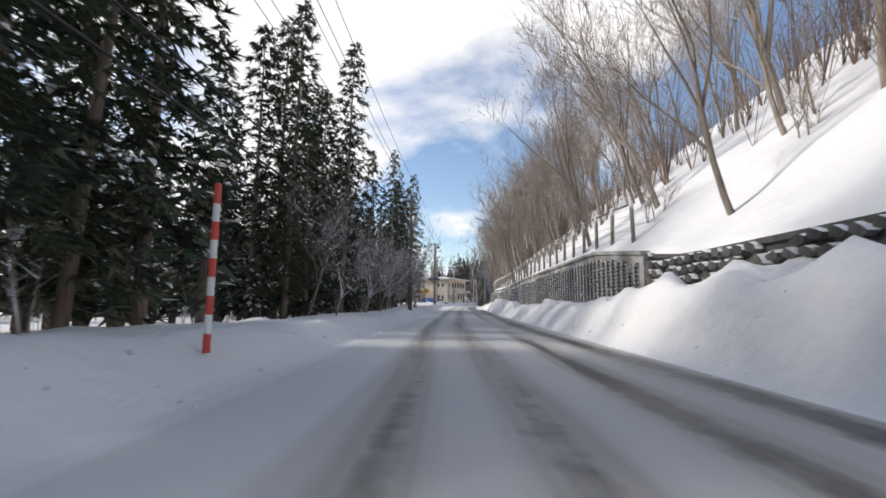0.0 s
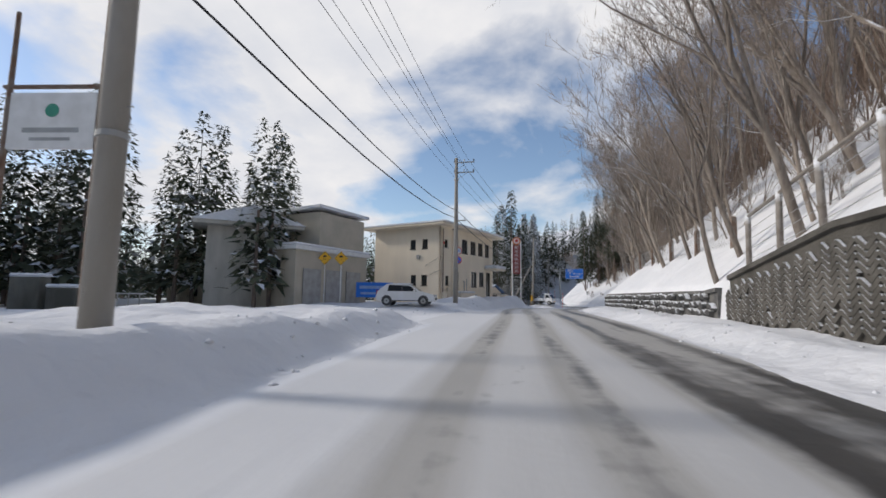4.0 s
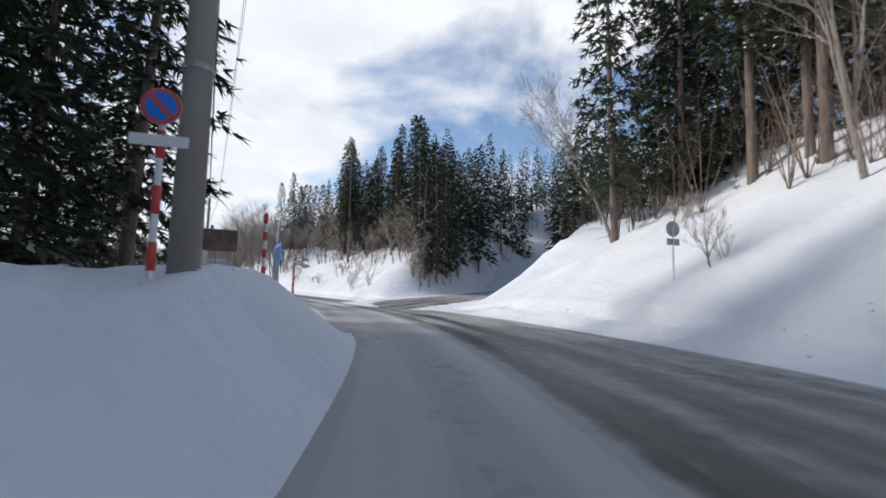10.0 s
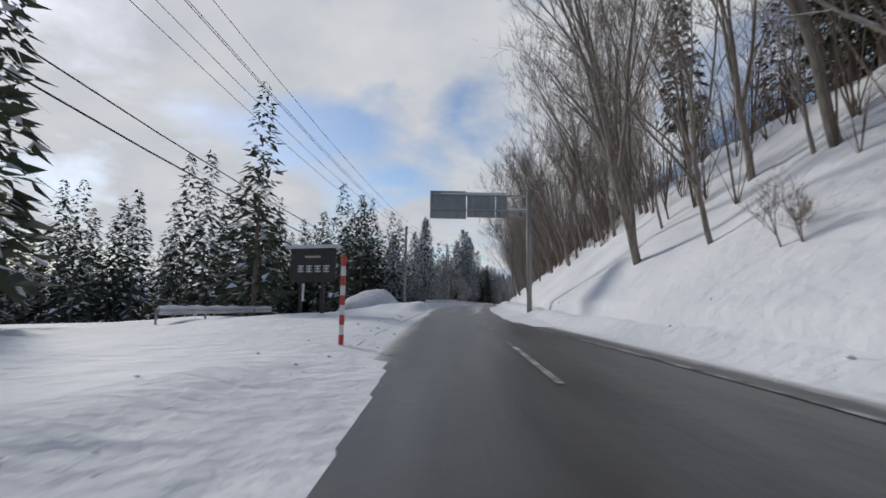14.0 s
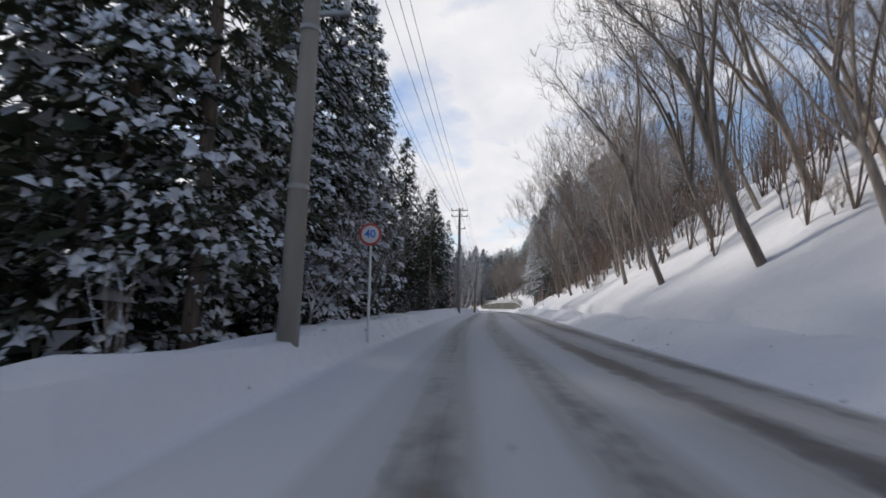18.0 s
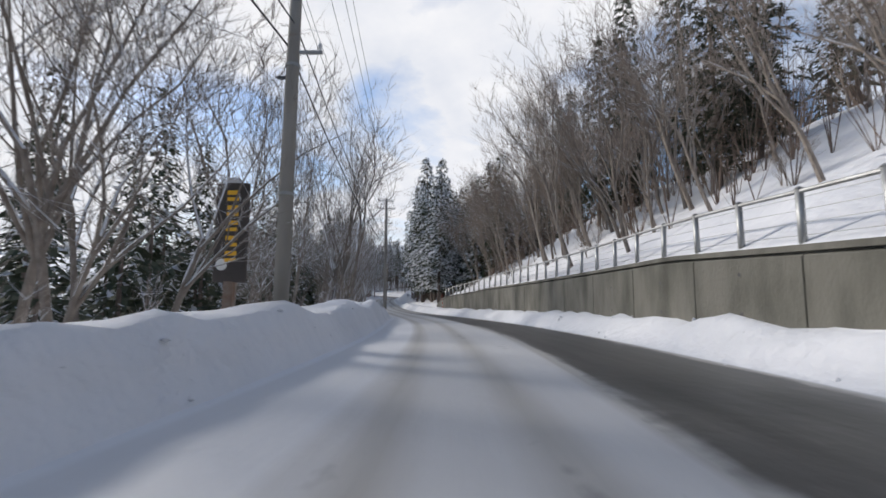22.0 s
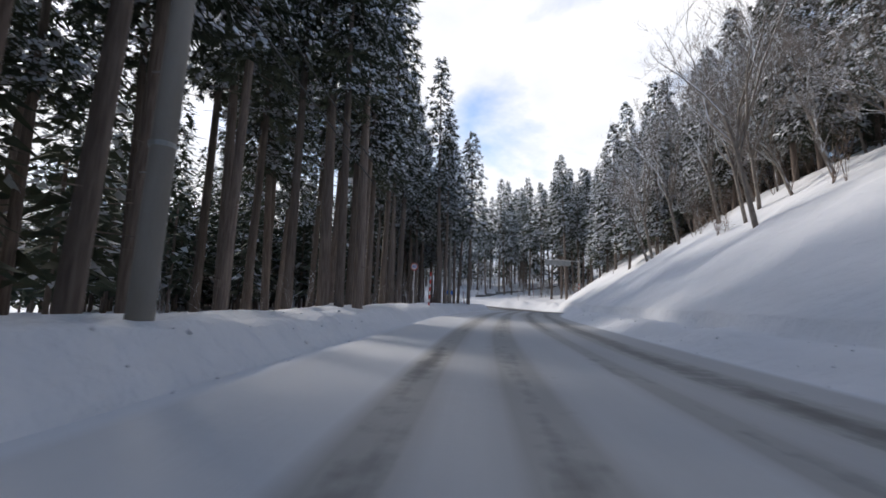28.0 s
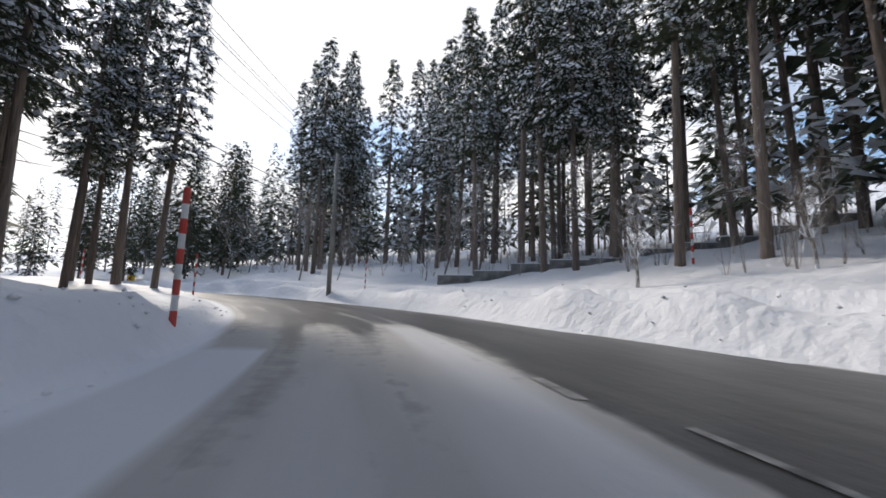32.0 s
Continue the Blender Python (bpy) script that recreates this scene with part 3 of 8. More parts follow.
# ---- mesh helpers ----
class Mesh:
    def __init__(self):
        self.v, self.f, self.m = [], [], []

    def add(self, verts, faces, slot=0):
        k = len(self.v)
        self.v += [tuple(p) for p in verts]
        self.f += [tuple(i + k for i in f) for f in faces]
        self.m += [slot] * len(faces)
        return self

    def box(self, lo, hi, slot=0, bevel=0.0, m=None):
        (x0, y0, z0), (x1, y1, z1) = lo, hi
        c = min(bevel, abs(x1 - x0) * .45, abs(y1 - y0) * .45, abs(z1 - z0) * .45)
        if c <= 0:
            vs = [(x0, y0, z0), (x1, y0, z0), (x1, y1, z0), (x0, y1, z0), (x0, y0, z1), (x1, y0, z1), (x1, y1, z1), (x0, y1, z1)]
            fs = [(3, 2, 1, 0), (4, 5, 6, 7), (0, 1, 5, 4), (1, 2, 6, 5), (2, 3, 7, 6), (3, 0, 4, 7)]
        else:
            vs, fs = [], []
            ring = lambda z, i: [(x0 + i, y0 + c, z), (x0 + c, y0 + i, z), (x1 - c, y0 + i, z), (x1 - i, y0 + c, z), (x1 - i, y1 - c, z), (x1 - c, y1 - i, z), (x0 + c, y1 - i, z), (x0 + i, y1 - c, z)]
            for z, i in ((z0, c), (z0 + c, 0), (z1 - c, 0), (z1, c)):
                vs += ring(z, i)
            for r in range(3):
                fs += [(r * 8 + j, r * 8 + (j + 1) % 8, r * 8 + 8 + (j + 1) % 8, r * 8 + 8 + j) for j in range(8)]
            fs += [tuple(range(7, -1, -1)), tuple(range(24, 32))]
        if m is not None:
            vs = [m @ Vector(p) for p in vs]
        return self.add(vs, fs, slot)

    def tube(self, pts, radii, sides=8, slot=0, caps=True):
        pts = [Vector(p) for p in pts]
        if not hasattr(radii, "__len__"):
            radii = [radii] * len(pts)
        vs, fs, side = [], [], None
        for i, p in enumerate(pts):
            d = (pts[min(i + 1, len(pts) - 1)] - pts[max(i - 1, 0)]).normalized()
            if side is None:
                side = d.orthogonal().normalized()
            side = (side - d * side.dot(d)).normalized()
            up = d.cross(side)
            for j in range(sides):
                a = 2 * math.pi * j / sides
                vs.append(p + (side * math.cos(a) + up * math.sin(a)) * radii[i])
        for i in range(len(pts) - 1):
            for j in range(sides):
                fs.append((i * sides + j, i * sides + (j + 1) % sides, (i + 1) * sides + (j + 1) % sides, (i + 1) * sides + j))
        if caps:
            fs += [tuple(range(sides - 1, -1, -1)), tuple(range((len(pts) - 1) * sides, len(pts) * sides))]
        return self.add(vs, fs, slot)

    def prism(self, outline, y0, y1, slot=0, m=None):
        """An outline in x and z, pushed from y0 to y1."""
        n = len(outline)
        vs = [(x, y0, z) for x, z in outline] + [(x, y1, z) for x, z in outline]
        fs = [tuple(range(n)), tuple(range(2 * n - 1, n - 1, -1))] + [(j, j + n, (j + 1) % n + n, (j + 1) % n) for j in range(n)]
        if m is not None:
            vs = [m @ Vector(p) for p in vs]
        return self.add(vs, fs, slot)

    def disc(self, c, r, y0, y1, sides=24, slot=0):
        return self.prism([(c[0] + r * math.cos(2 * math.pi * j / sides), c[1] + r * math.sin(2 * math.pi * j / sides)) for j in range(sides)], y0, y1, slot)

    def data(self, name, *mats, smooth=False):
        me = bpy.data.meshes.new(name)
        me.from_pydata(self.v, [], self.f)
        for x in mats:
            me.materials.append(x)
        if len(mats) > 1:
            me.polygons.foreach_set("material_index", self.m)
        if smooth:
            me.polygons.foreach_set("use_smooth", [True] * len(self.f))
        me.update()
        return me


def part(name, mesh, material, parent, label="", smooth=False, m=None):
    data = mesh if isinstance(mesh, bpy.types.Mesh) else mesh.data(name, *(material if isinstance(material, tuple) else (material,)), smooth=smooth)
    ob = new(name, data)
    ob.parent = parent
    if m is not None:
        ob.matrix_local = m
    if label:
        ob["label"] = label
    return ob


def thing(name, m, label, category, group="", kind=""):
    ob = new(name)
    ob.empty_display_size = 0.2
    ob.matrix_world = m
    return tagged(ob, label, category, group, kind)


def single(name, mesh, material, m, label, category="", group="", kind="", smooth=False):
    ob = new(name, mesh if isinstance(mesh, bpy.types.Mesh) else mesh.data(name, *(material if isinstance(material, tuple) else (material,)), smooth=smooth))
    ob.matrix_world = m
    return tagged(ob, label, category, group, kind)


ONE = Matrix.Identity(4)

# ---- the ground: one snow sheet, fine along the road, coarse to the horizon ----
cols = np.concatenate([np.arange(-44, -20, 4), np.arange(-20, -9, 1.2), np.arange(-9, -2, .28), np.arange(-2, 4.4, 1.6), np.arange(4.4, 9.4, .2), np.arange(9.4, 20, .8), np.arange(20, 45, 4)])
rows_s = np.arange(GS[0] + 2, GS[-1] - 2, 0.95)
rows_q = np.interp(rows_s, GS, GQ)
# columns slide so that one pair sits exactly on the step of the cutting
RQ, CU = np.meshgrid(rows_q, cols, indexing="ij")
d0 = prof(RIGHT, RQ)[2]
k0, k1 = int(np.searchsorted(cols, 6.9)), int(np.searchsorted(cols, 7.1))
shift = np.where(CU > 4.4, (d0 - 6.95) * np.clip((CU - 4.4) / 2.4, 0, 1) * np.clip((45 - CU) / 30, 0, 1), 0)
CU = CU + shift
ja = int(np.argmin(abs(cols - 6.9)))
CU[:, ja] = d0[:, ja] - 0.01
CU[:, ja + 1] = d0[:, ja] + 0.13
GXX, GYY, _ = at(RQ.ravel(), CU.ravel())
GZZ = ground_z(RQ.ravel(), CU.ravel(), GXX, GYY)
nR, nC = RQ.shape
verts = np.stack([GXX, GYY, GZZ], 1)
idx = np.arange(nR * nC).reshape(nR, nC)
quads = np.stack([idx[:-1, :-1], idx[:-1, 1:], idx[1:, 1:], idx[1:, :-1]], -1).reshape(-1, 4)
far_x = np.concatenate([[-3000, -2000, -1300, -900], np.arange(-600, 500, 13), [600, 800, 1200, 1900, 3000]]).astype(float)
far_y = np.concatenate([[-2500, -1500, -800, -400], np.arange(-200, 900, 13), [1000, 1300, 1900, 3000, 4000]]).astype(float)
FX, FY = np.meshgrid(far_x, far_y, indexing="ij")
fq, fu = nearest(FX.ravel(), FY.ravel())


def far_z(q, u, x, y):
    near = ground_z(q, np.clip(u, -43, 43), x, y)
    off = np.clip(np.abs(u) - 43, 0, None)
    up = np.where(u > 0, np.clip(off, 0, 160) * 0.28, -np.clip(off, 0, 60) * 0.05 + np.clip(off - 130, 0, 220) * 0.16)
    return near + up - 0.6


FZ = far_z(fq, fu, FX.ravel(), FY.ravel())
inside = (np.abs(fu) < 41) & (fq > GQ[0] + .4) & (fq < GQ[-1] - .4)
nX, nY = FX.shape
fidx = np.arange(nX * nY).reshape(nX, nY)
ins = inside.reshape(nX, nY)
keep = ~(ins[:-1, :-1] & ins[1:, :-1] & ins[1:, 1:] & ins[:-1, 1:])
fquads = np.stack([fidx[:-1, :-1], fidx[1:, :-1], fidx[1:, 1:], fidx[:-1, 1:]], -1)[keep]
FZ = np.where(inside, FZ - 1.5, FZ)
gm = bpy.data.meshes.new("ground")
allv = np.concatenate([verts, np.stack([FX.ravel(), FY.ravel(), FZ], 1)])
gm.from_pydata(allv.tolist(), [], quads.tolist() + (fquads + len(verts)).tolist())
gm.materials.append(SNOW)
gm.polygons.foreach_set("use_smooth", [True] * len(gm.polygons))
gm.update()
tagged(new("ground", gm), "snow-covered ground with ploughed banks and steep cut slopes", "ground", kind="structure")

# ---- the road ----
# how bare the road is along the way: q, bare left lane, bare right lane, wheel tracks
BARE = np.array([(-6, 0, .1, .9), (1.5, 0, .2, .95), (2.3, 0, .5, .7), (2.8, 0, .85, .5), (4.0, .05, .92, .5), (5.0, .0, .4, .8), (6.0, 0, .25, 1.0), (7.0, 0, .45, .9), (7.6, .0, .85, .5), (8.6, .1, .92, .6),
                 (9.6, .15, .8, .9), (11.0, .35, .65, 1.0), (11.8, .6, .7, 1.0), (12.4, .75, .75, .9), (12.9, .9, .88, .6), (13.7, .98, .95, .3), (14.8, 1.0, 1.0, .3), (15.5, .75, .85, .4), (16.4, .15, .45, .6), (17.5, 0, .25, 1.0), (19.0, 0, .3, .8),
                 (20.4, 0, .35, .7), (21.4, 0, .8, .5), (22.4, 0, .95, .3), (24.0, .15, .92, .5), (24.8, .1, .5, .7), (25.6, 0, .35, .6), (27.0, 0, .15, .6), (29.0, 0, .15, .8), (30.2, 0, .45, .8), (30.8, 0, .9, .3), (31.6, .05, 1.0, .3), (32.4, .3, 1.0, .3), (33.0, .9, 1.0, .2), (43, .9, 1.0, .2)])
LANES = np.array([(0, 1.6), (11, 1.6), (12, 1.5), (14.5, 1.7), (16.5, 1.6), (32, 1.7)])
ru = np.arange(-4.2, 6.31, 0.2)
rs = np.arange(GS[0] + 4, GS[-1] - 4, 0.9)
rq = np.interp(rs, GS, GQ)
RQ2, RU = np.meshgrid(rq, ru, indexing="ij")
SS = np.repeat(rs[:, None], len(ru), 1)
eL2, eR2 = prof(LEFT, RQ2)[0], prof(RIGHT, RQ2)[0]
RU = np.where(RU > 2, 2 + (RU - 2) * (eR2 - 1.55) / 4.3, np.maximum(RU, -eL2 - .35))
X2, Y2, _ = at(RQ2.ravel(), RU.ravel())
Z2 = ground_z(RQ2.ravel(), np.clip(RU.ravel(), -2, 3.5), X2, Y2) + 0.045 - 0.012 * np.minimum(np.abs(RU.ravel() - 1.4), 2.2)
bl, br, tr = prof(BARE, RQ2)
mid = np.interp(RQ2, LANES[:, 0], LANES[:, 1])
wav = 0.25 * np.sin(SS * .06) + 0.12 * np.sin(SS * .17 + 1)


def bump1(u, c, w):
    return np.exp(-((u - c - wav) / w) ** 2)


full = ease((np.minimum(bl, br) - .8) / .15)
left_lane, right_lane = np.maximum(ease((mid + .3 - RU + wav) / .7), full), np.maximum(ease((RU - mid - .2 + wav) / .7), full)
tracks_r = np.maximum(bump1(RU, mid + .75, .30), bump1(RU, mid + 2.25, .34))
tracks_l = np.maximum(bump1(RU, -0.75, .25), bump1(RU, .75, .28))
cover = 1.0 - np.maximum(bl * left_lane * (0.35 + .65 * np.clip(tracks_l + bl ** 3, 0, 1)), br * right_lane * (.35 + .65 * np.clip(tracks_r + br ** 3, 0, 1)))
cover = np.minimum(cover, 1 - tr * .85 * tracks_r * right_lane)
cover = np.minimum(cover, 1 - tr * .48 * tracks_l * (1 - bl))
shoulder = np.maximum(ease((-RU - eL2 + .9) / .8), ease((RU - eR2 + .6) / .8))
cover = np.maximum(cover, shoulder * 1.25)
cover = np.where((RU < -1.3) & (bl < .5), np.maximum(cover, 1.1), cover)
line = np.zeros_like(cover)
n2r, n2c = RQ2.shape
id2 = np.arange(n2r * n2c).reshape(n2r, n2c)
rm = bpy.data.meshes.new("road")
rm.from_pydata(np.stack([X2, Y2, Z2], 1).tolist(), [], np.stack([id2[:-1, :-1], id2[:-1, 1:], id2[1:, 1:], id2[1:, :-1]], -1).reshape(-1, 4).tolist())
for nm, val in (("cover", cover), ("line", line)):
    rm.attributes.new(nm, "FLOAT", "POINT").data.foreach_set("value", val.ravel().astype(np.float32))
li = np.empty(len(rm.loops), dtype=np.int32)
rm.loops.foreach_get("vertex_index", li)
uvl = rm.uv_layers.new(name="road")
uvl.data.foreach_set("uv", np.stack([RU.ravel()[li], SS.ravel()[li]], 1).ravel().astype(np.float32))
rm.materials.append(ROADMAT)
rm.polygons.foreach_set("use_smooth", [True] * len(rm.polygons))
rm.update()
tagged(new("road", rm), "two-lane asphalt road under packed snow with bare wheel tracks", "road", kind="structure")


# ---- painted lines where the road is bare ----
PAINT = mat("worn_road_paint", (0.42, 0.42, 0.40), 0.7, second=(0.07, 0.07, 0.07), scale=1.6, amount=1.0)


def painted(q0, q1, off, width, dash=0.0, gap=0.0):
    """Line along the way at u = off(q), broken where dash is given."""
    s, s_end = float(np.interp(q0, GQ, GS)), float(np.interp(q1, GQ, GS))
    while s < s_end:
        stop = min(s + dash, s_end) if dash else s_end
        ks = np.interp(np.linspace(s, stop, max(3, int((stop - s) / .7) + 1)), GS, GQ)
        me, n = Mesh(), len(ks)
        vs = []
        for w in (-width / 2, width / 2):
            uu = np.array([off(k) for k in ks]) + w
            x, y, _ = at(ks, uu)
            z = np.interp(ks, GQ, GZ) + .045 - .012 * np.minimum(np.abs(uu - 1.4), 2.2) + .012
            vs += list(zip(x.tolist(), y.tolist(), z.tolist()))
        me.add(vs, [(i, n + i, n + i + 1, i + 1) for i in range(n - 1)])
        single("lane_marking", me, PAINT, ONE, "worn white painted line on bare asphalt", "road marking", kind="structure")
        s = stop + gap if dash else s_end


MID_U = lambda q: float(np.interp(q, LANES[:, 0], LANES[:, 1]))
painted(13.5, 15.5, MID_U, .13, 5.0, 5.0)
painted(13.7, 15.3, lambda q: float(np.interp(q, RIGHT[:, 0], RIGHT[:, 1])) - .75, .13)
painted(13.75, 15.2, lambda q: -1.9, .13)
painted(31.75, 32.25, lambda q: 3.0, .12)
painted(31.9, 32.4, lambda q: 2.5, .2, 3.2, 3.0)


# ---- side roads: thin bare-and-snow strips that leave to the right ----
for sx, sy, dx, dy, long_, half_, rise_, sz in SIDES:
    nu_, nv_ = 17, int(long_ / .8)
    U_, V_ = np.meshgrid(np.linspace(-half_, half_, nu_), np.linspace(-2, long_ + 6, nv_), indexing="ij")
    X_, Y_ = (sx + V_ * dx + U_ * dy).ravel(), (sy + V_ * dy - U_ * dx).ravel()
    q_, u_ = nearest(X_, Y_)
    Z_ = ground_z(q_, u_, X_, Y_) + .045 * ease((V_.ravel() + 2) / 4) - .01 - .16 * ease((np.abs(U_.ravel()) / half_ - .8) / .2)
    i_ = np.arange(nu_ * nv_).reshape(nu_, nv_)
    sm = bpy.data.meshes.new("side_road")
    sm.from_pydata(np.stack([X_, Y_, Z_], 1).tolist(), [], np.stack([i_[:-1, :-1], i_[1:, :-1], i_[1:, 1:], i_[:-1, 1:]], -1).reshape(-1, 4).tolist())
    sm.attributes.new("cover", "FLOAT", "POINT").data.foreach_set("value", (.42 + .6 * ease((np.abs(U_) / half_ - .6) / .4) + .2 * np.cos(U_ * 3) + .25 * ease((V_ - 8) / 12) + (.22 if half_ < 3 else 0)).ravel().astype(np.float32))
    sm.attributes.new("line", "FLOAT", "POINT")
    l_ = np.empty(len(sm.loops), dtype=np.int32)
    sm.loops.foreach_get("vertex_index", l_)
    sm.uv_layers.new(name="road").data.foreach_set("uv", np.stack([U_.ravel()[l_], V_.ravel()[l_]], 1).ravel().astype(np.float32))
    sm.materials.append(ROADMAT)
    sm.polygons.foreach_set("use_smooth", [True] * len(sm.polygons))
    sm.update()
    tagged(new("side_road", sm), "narrow side road patched with snow and slush", "road", kind="structure")

# ---- trees ----
def cedar_meshes(seed, height, bare, radius, branches, per, snow):
    """Trunk, crown and snow of one cedar: drooping branches that end in hands of narrow sprays."""
    g = random.Random(seed)
    trunk, crown, load = Mesh(), Mesh(), Mesh()
    r0 = 0.0065 * height + 0.045
    trunk.tube([(0, 0, -.6), (0, 0, .3), (g.uniform(-.06, .06), g.uniform(-.06, .06), height * .45), (0, 0, height * .97)], [r0 * 1.5, r0 * 1.1, r0 * .75, .02], 7, caps=False)
    for _ in range(int(18 * bare / max(height, 1)) + 3):          # dead stubs on the bare part
        z, a = g.uniform(.15, 1) * max(bare, 2), g.uniform(0, 6.28)
        l = g.uniform(.4, 1.5)
        trunk.tube([(0, 0, z), (math.cos(a) * l, math.sin(a) * l, z - l * g.uniform(-.1, .4))], [.022, .005], 3, caps=False)
    for i in range(branches):
        k = ((i + g.random()) / branches) ** 1.15
        a = i * 2.39996 + g.uniform(-.5, .5)
        shape = (1 - k) ** .6 * (.55 + .45 * min(1, k * 7)) * radius + .12
        reach = shape * g.uniform(.72, 1.18)
        out = Vector((math.cos(a), math.sin(a), 0))
        side = Vector((-out.y, out.x, 0))
        z = bare + (height - bare) * k
        big = .55 + .45 * (1 - k)
        white = g.random() < snow
        for j in range(per):
            f = g.random() ** .6
            c = out * reach * f + side * g.gauss(0, .24) * big * (.5 + f) + Vector((0, 0, z + .25 - .42 * reach * f * f + g.gauss(0, .10)))
            size = (.27 + .13 * (1 - k)) * g.uniform(.75, 1.3) * (radius / 2.2) ** .5
            for n in range(8):
                t = (n - 3.5) * .36 + g.uniform(-.3, .3)
                d = (out * math.cos(t) + side * math.sin(t) + Vector((0, 0, g.uniform(-.85, .3)))).normalized()
                w = d.cross(Vector((g.uniform(-.7, .7), g.uniform(-.7, .7), 1)))
                w = (w.normalized() if w.length > .01 else side) * size * g.uniform(.10, .17)
                o = c + d * size * g.uniform(-.3, .15)
                crown.add([o - w, o + w, o + d * size * g.uniform(.7, 1.35) - Vector((0, 0, .1 * size))], [(0, 1, 2)])
            if white and g.random() < .4 + .6 * snow:
                for lump in range(5 if snow > .6 else 2):
                    s = size * g.uniform(.10, .23) * (.65 + .6 * snow)
                    axis = (out * g.uniform(.3, 1.1) + side * g.uniform(-.6, .6) + Vector((0, 0, .75))).normalized()
                    ux = axis.orthogonal().normalized(); uy = axis.cross(ux)
                    top = c + out * size * g.uniform(.0, .95) + side * size * g.uniform(-.6, .6) + Vector((0, 0, g.uniform(-.08, .14) + s * .35))
                    vs, spin = [top], g.uniform(0, 6.28)
                    for n in range(6):
                        b = n * 1.0472 + spin + g.uniform(-.25, .25)
                        vs.append(top + (ux * math.cos(b) + uy * math.sin(b)) * s * (g.uniform(1.0, 1.5) if n % 2 else g.uniform(.45, .75)) - axis * s * g.uniform(.3, .8) - Vector((0, 0, s * g.uniform(.1, .5))))
                    load.add(vs, [(0, 1 + n, 1 + (n + 1) % 6) for n in range(6)])
    return trunk.data("trunk", CEDARBARK, smooth=True), crown.data("crown", NEEDLE), load.data("snow_load", CLUMP, smooth=True)


def bare_meshes(seed, height, spread, lean=0.0, stems=1, fine=1.0, snowy=False, crook=.30):
    """Trunk that forks into rising limbs, and twigs, of one leafless tree."""
    g = random.Random(seed)
    wood, twigs = Mesh(), Mesh()
    bow = Vector((lean * .55, 0, 0))

    def twig(p, d, l, r, kids):
        e = p + (d + Vector((g.uniform(-.35, .35), g.uniform(-.35, .35), g.uniform(-.1, .4)))).normalized() * l
        w = Vector((g.uniform(-1, 1), g.uniform(-1, 1), g.uniform(-.6, .6))).normalized() * r
        twigs.add([p - w, p + w, e], [(0, 1, 2)])
        for _ in range(kids):
            twig(p.lerp(e, g.uniform(.25, .85)), (d + Vector((g.uniform(-.9, .9), g.uniform(-.9, .9), g.uniform(-.2, .6)))).normalized(), l * g.uniform(.4, .75), r * .75, 0)

    def limb(p, d, l, r, level):
        n = (4, 4, 3, 2)[level]
        pts, radii = [p], [r]
        for i in range(n):
            wander = (.10, crook * .6, crook, crook)[level]
            d = (d + Vector((g.uniform(-1, 1), g.uniform(-1, 1), g.uniform(-.35, .7) if level else .2)) * wander + bow * (.25 if level else .1)).normalized()
            p = p + d * l / n
            pts.append(p); radii.append(r * (1 - (.45, .8, .8, .8)[level] * (i + 1) / n))
        wood.tube(pts, radii, (6, 4, 3, 3)[level], caps=False)
        kids = (int(3 + 2 * fine), int(4 + 3 * fine), int(2 + 1.6 * fine), 0)[level]
        for k in range(kids):
            t = min(.99, g.uniform((.45, .2, .15, 0)[level], 1.05))
            i = min(int(t * n), n - 1)
            a = g.uniform(0, 6.28)
            side = d.orthogonal().normalized()
            side = (side * math.cos(a) + d.cross(side) * math.sin(a)).normalized()
            nd = (d + side * spread * ((.42, .85, 1.0)[level]) * g.uniform(.7, 1.25) + Vector((0, 0, .12))).normalized()
            limb(pts[i].lerp(pts[i + 1], t * n - i), nd, l * g.uniform(*((1.1, 1.7), (.32, .62), (.4, .75))[level]) * (1.1 - .3 * t), max(radii[i] * (.68, .42, .5)[level], .007), level + 1)
        for k in range((0, int(2 + 3 * fine), int(2 + 2 * fine), int(2 + 2 * fine))[level]):
            t = g.uniform(.2, .99)
            i = min(int(t * n), n - 1)
            side = Vector((g.uniform(-1, 1), g.uniform(-1, 1), g.uniform(-.2, 1)))
            twig(pts[i].lerp(pts[i + 1], t * n - i), (d + side * .9).normalized(), (.3 + .04 * height) * g.uniform(.6, 1.25), .007 + .0003 * height, 2)

    for s in range(stems):
        a = s * 2.4 + g.random()
        tilt = Vector((math.cos(a) * .3, math.sin(a) * .3, 1)) if stems > 1 else Vector((lean, 0, 1))
        limb(Vector((math.cos(a) * .15 * (stems > 1), math.sin(a) * .15 * (stems > 1), -.5)), tilt.normalized(), height * g.uniform(.34, .46), height * .0082 + .015, 0)
    return wood.data("trunk", SNOWBARK if snowy else BARK, smooth=True), twigs.data("branchwork", TWIGSNOW if snowy else TWIG)


CEDARS = [cedar_meshes(*a) for a in ((1, 15, 1.0, 2.3, 100, 9, .30), (2, 17, 2.2, 2.2, 105, 9, .28), (3, 13, .5, 2.3, 95, 9, .4), (4, 18, 4.5, 2.1, 95, 9, .25))]
SNOWY_CEDARS = [cedar_meshes(*a) for a in ((11, 17, 2.4, 2.5, 120, 8, .95), (12, 15, 1.8, 2.4, 115, 8, .9), (13, 19, 3.4, 2.5, 120, 8, .85))]
TALL_CEDARS = [cedar_meshes(*a) for a in ((21, 20, 8.5, 2.1, 88, 8, .75), (22, 22, 10, 2.0, 88, 8, .7), (23, 19, 7, 2.2, 92, 8, .8))]
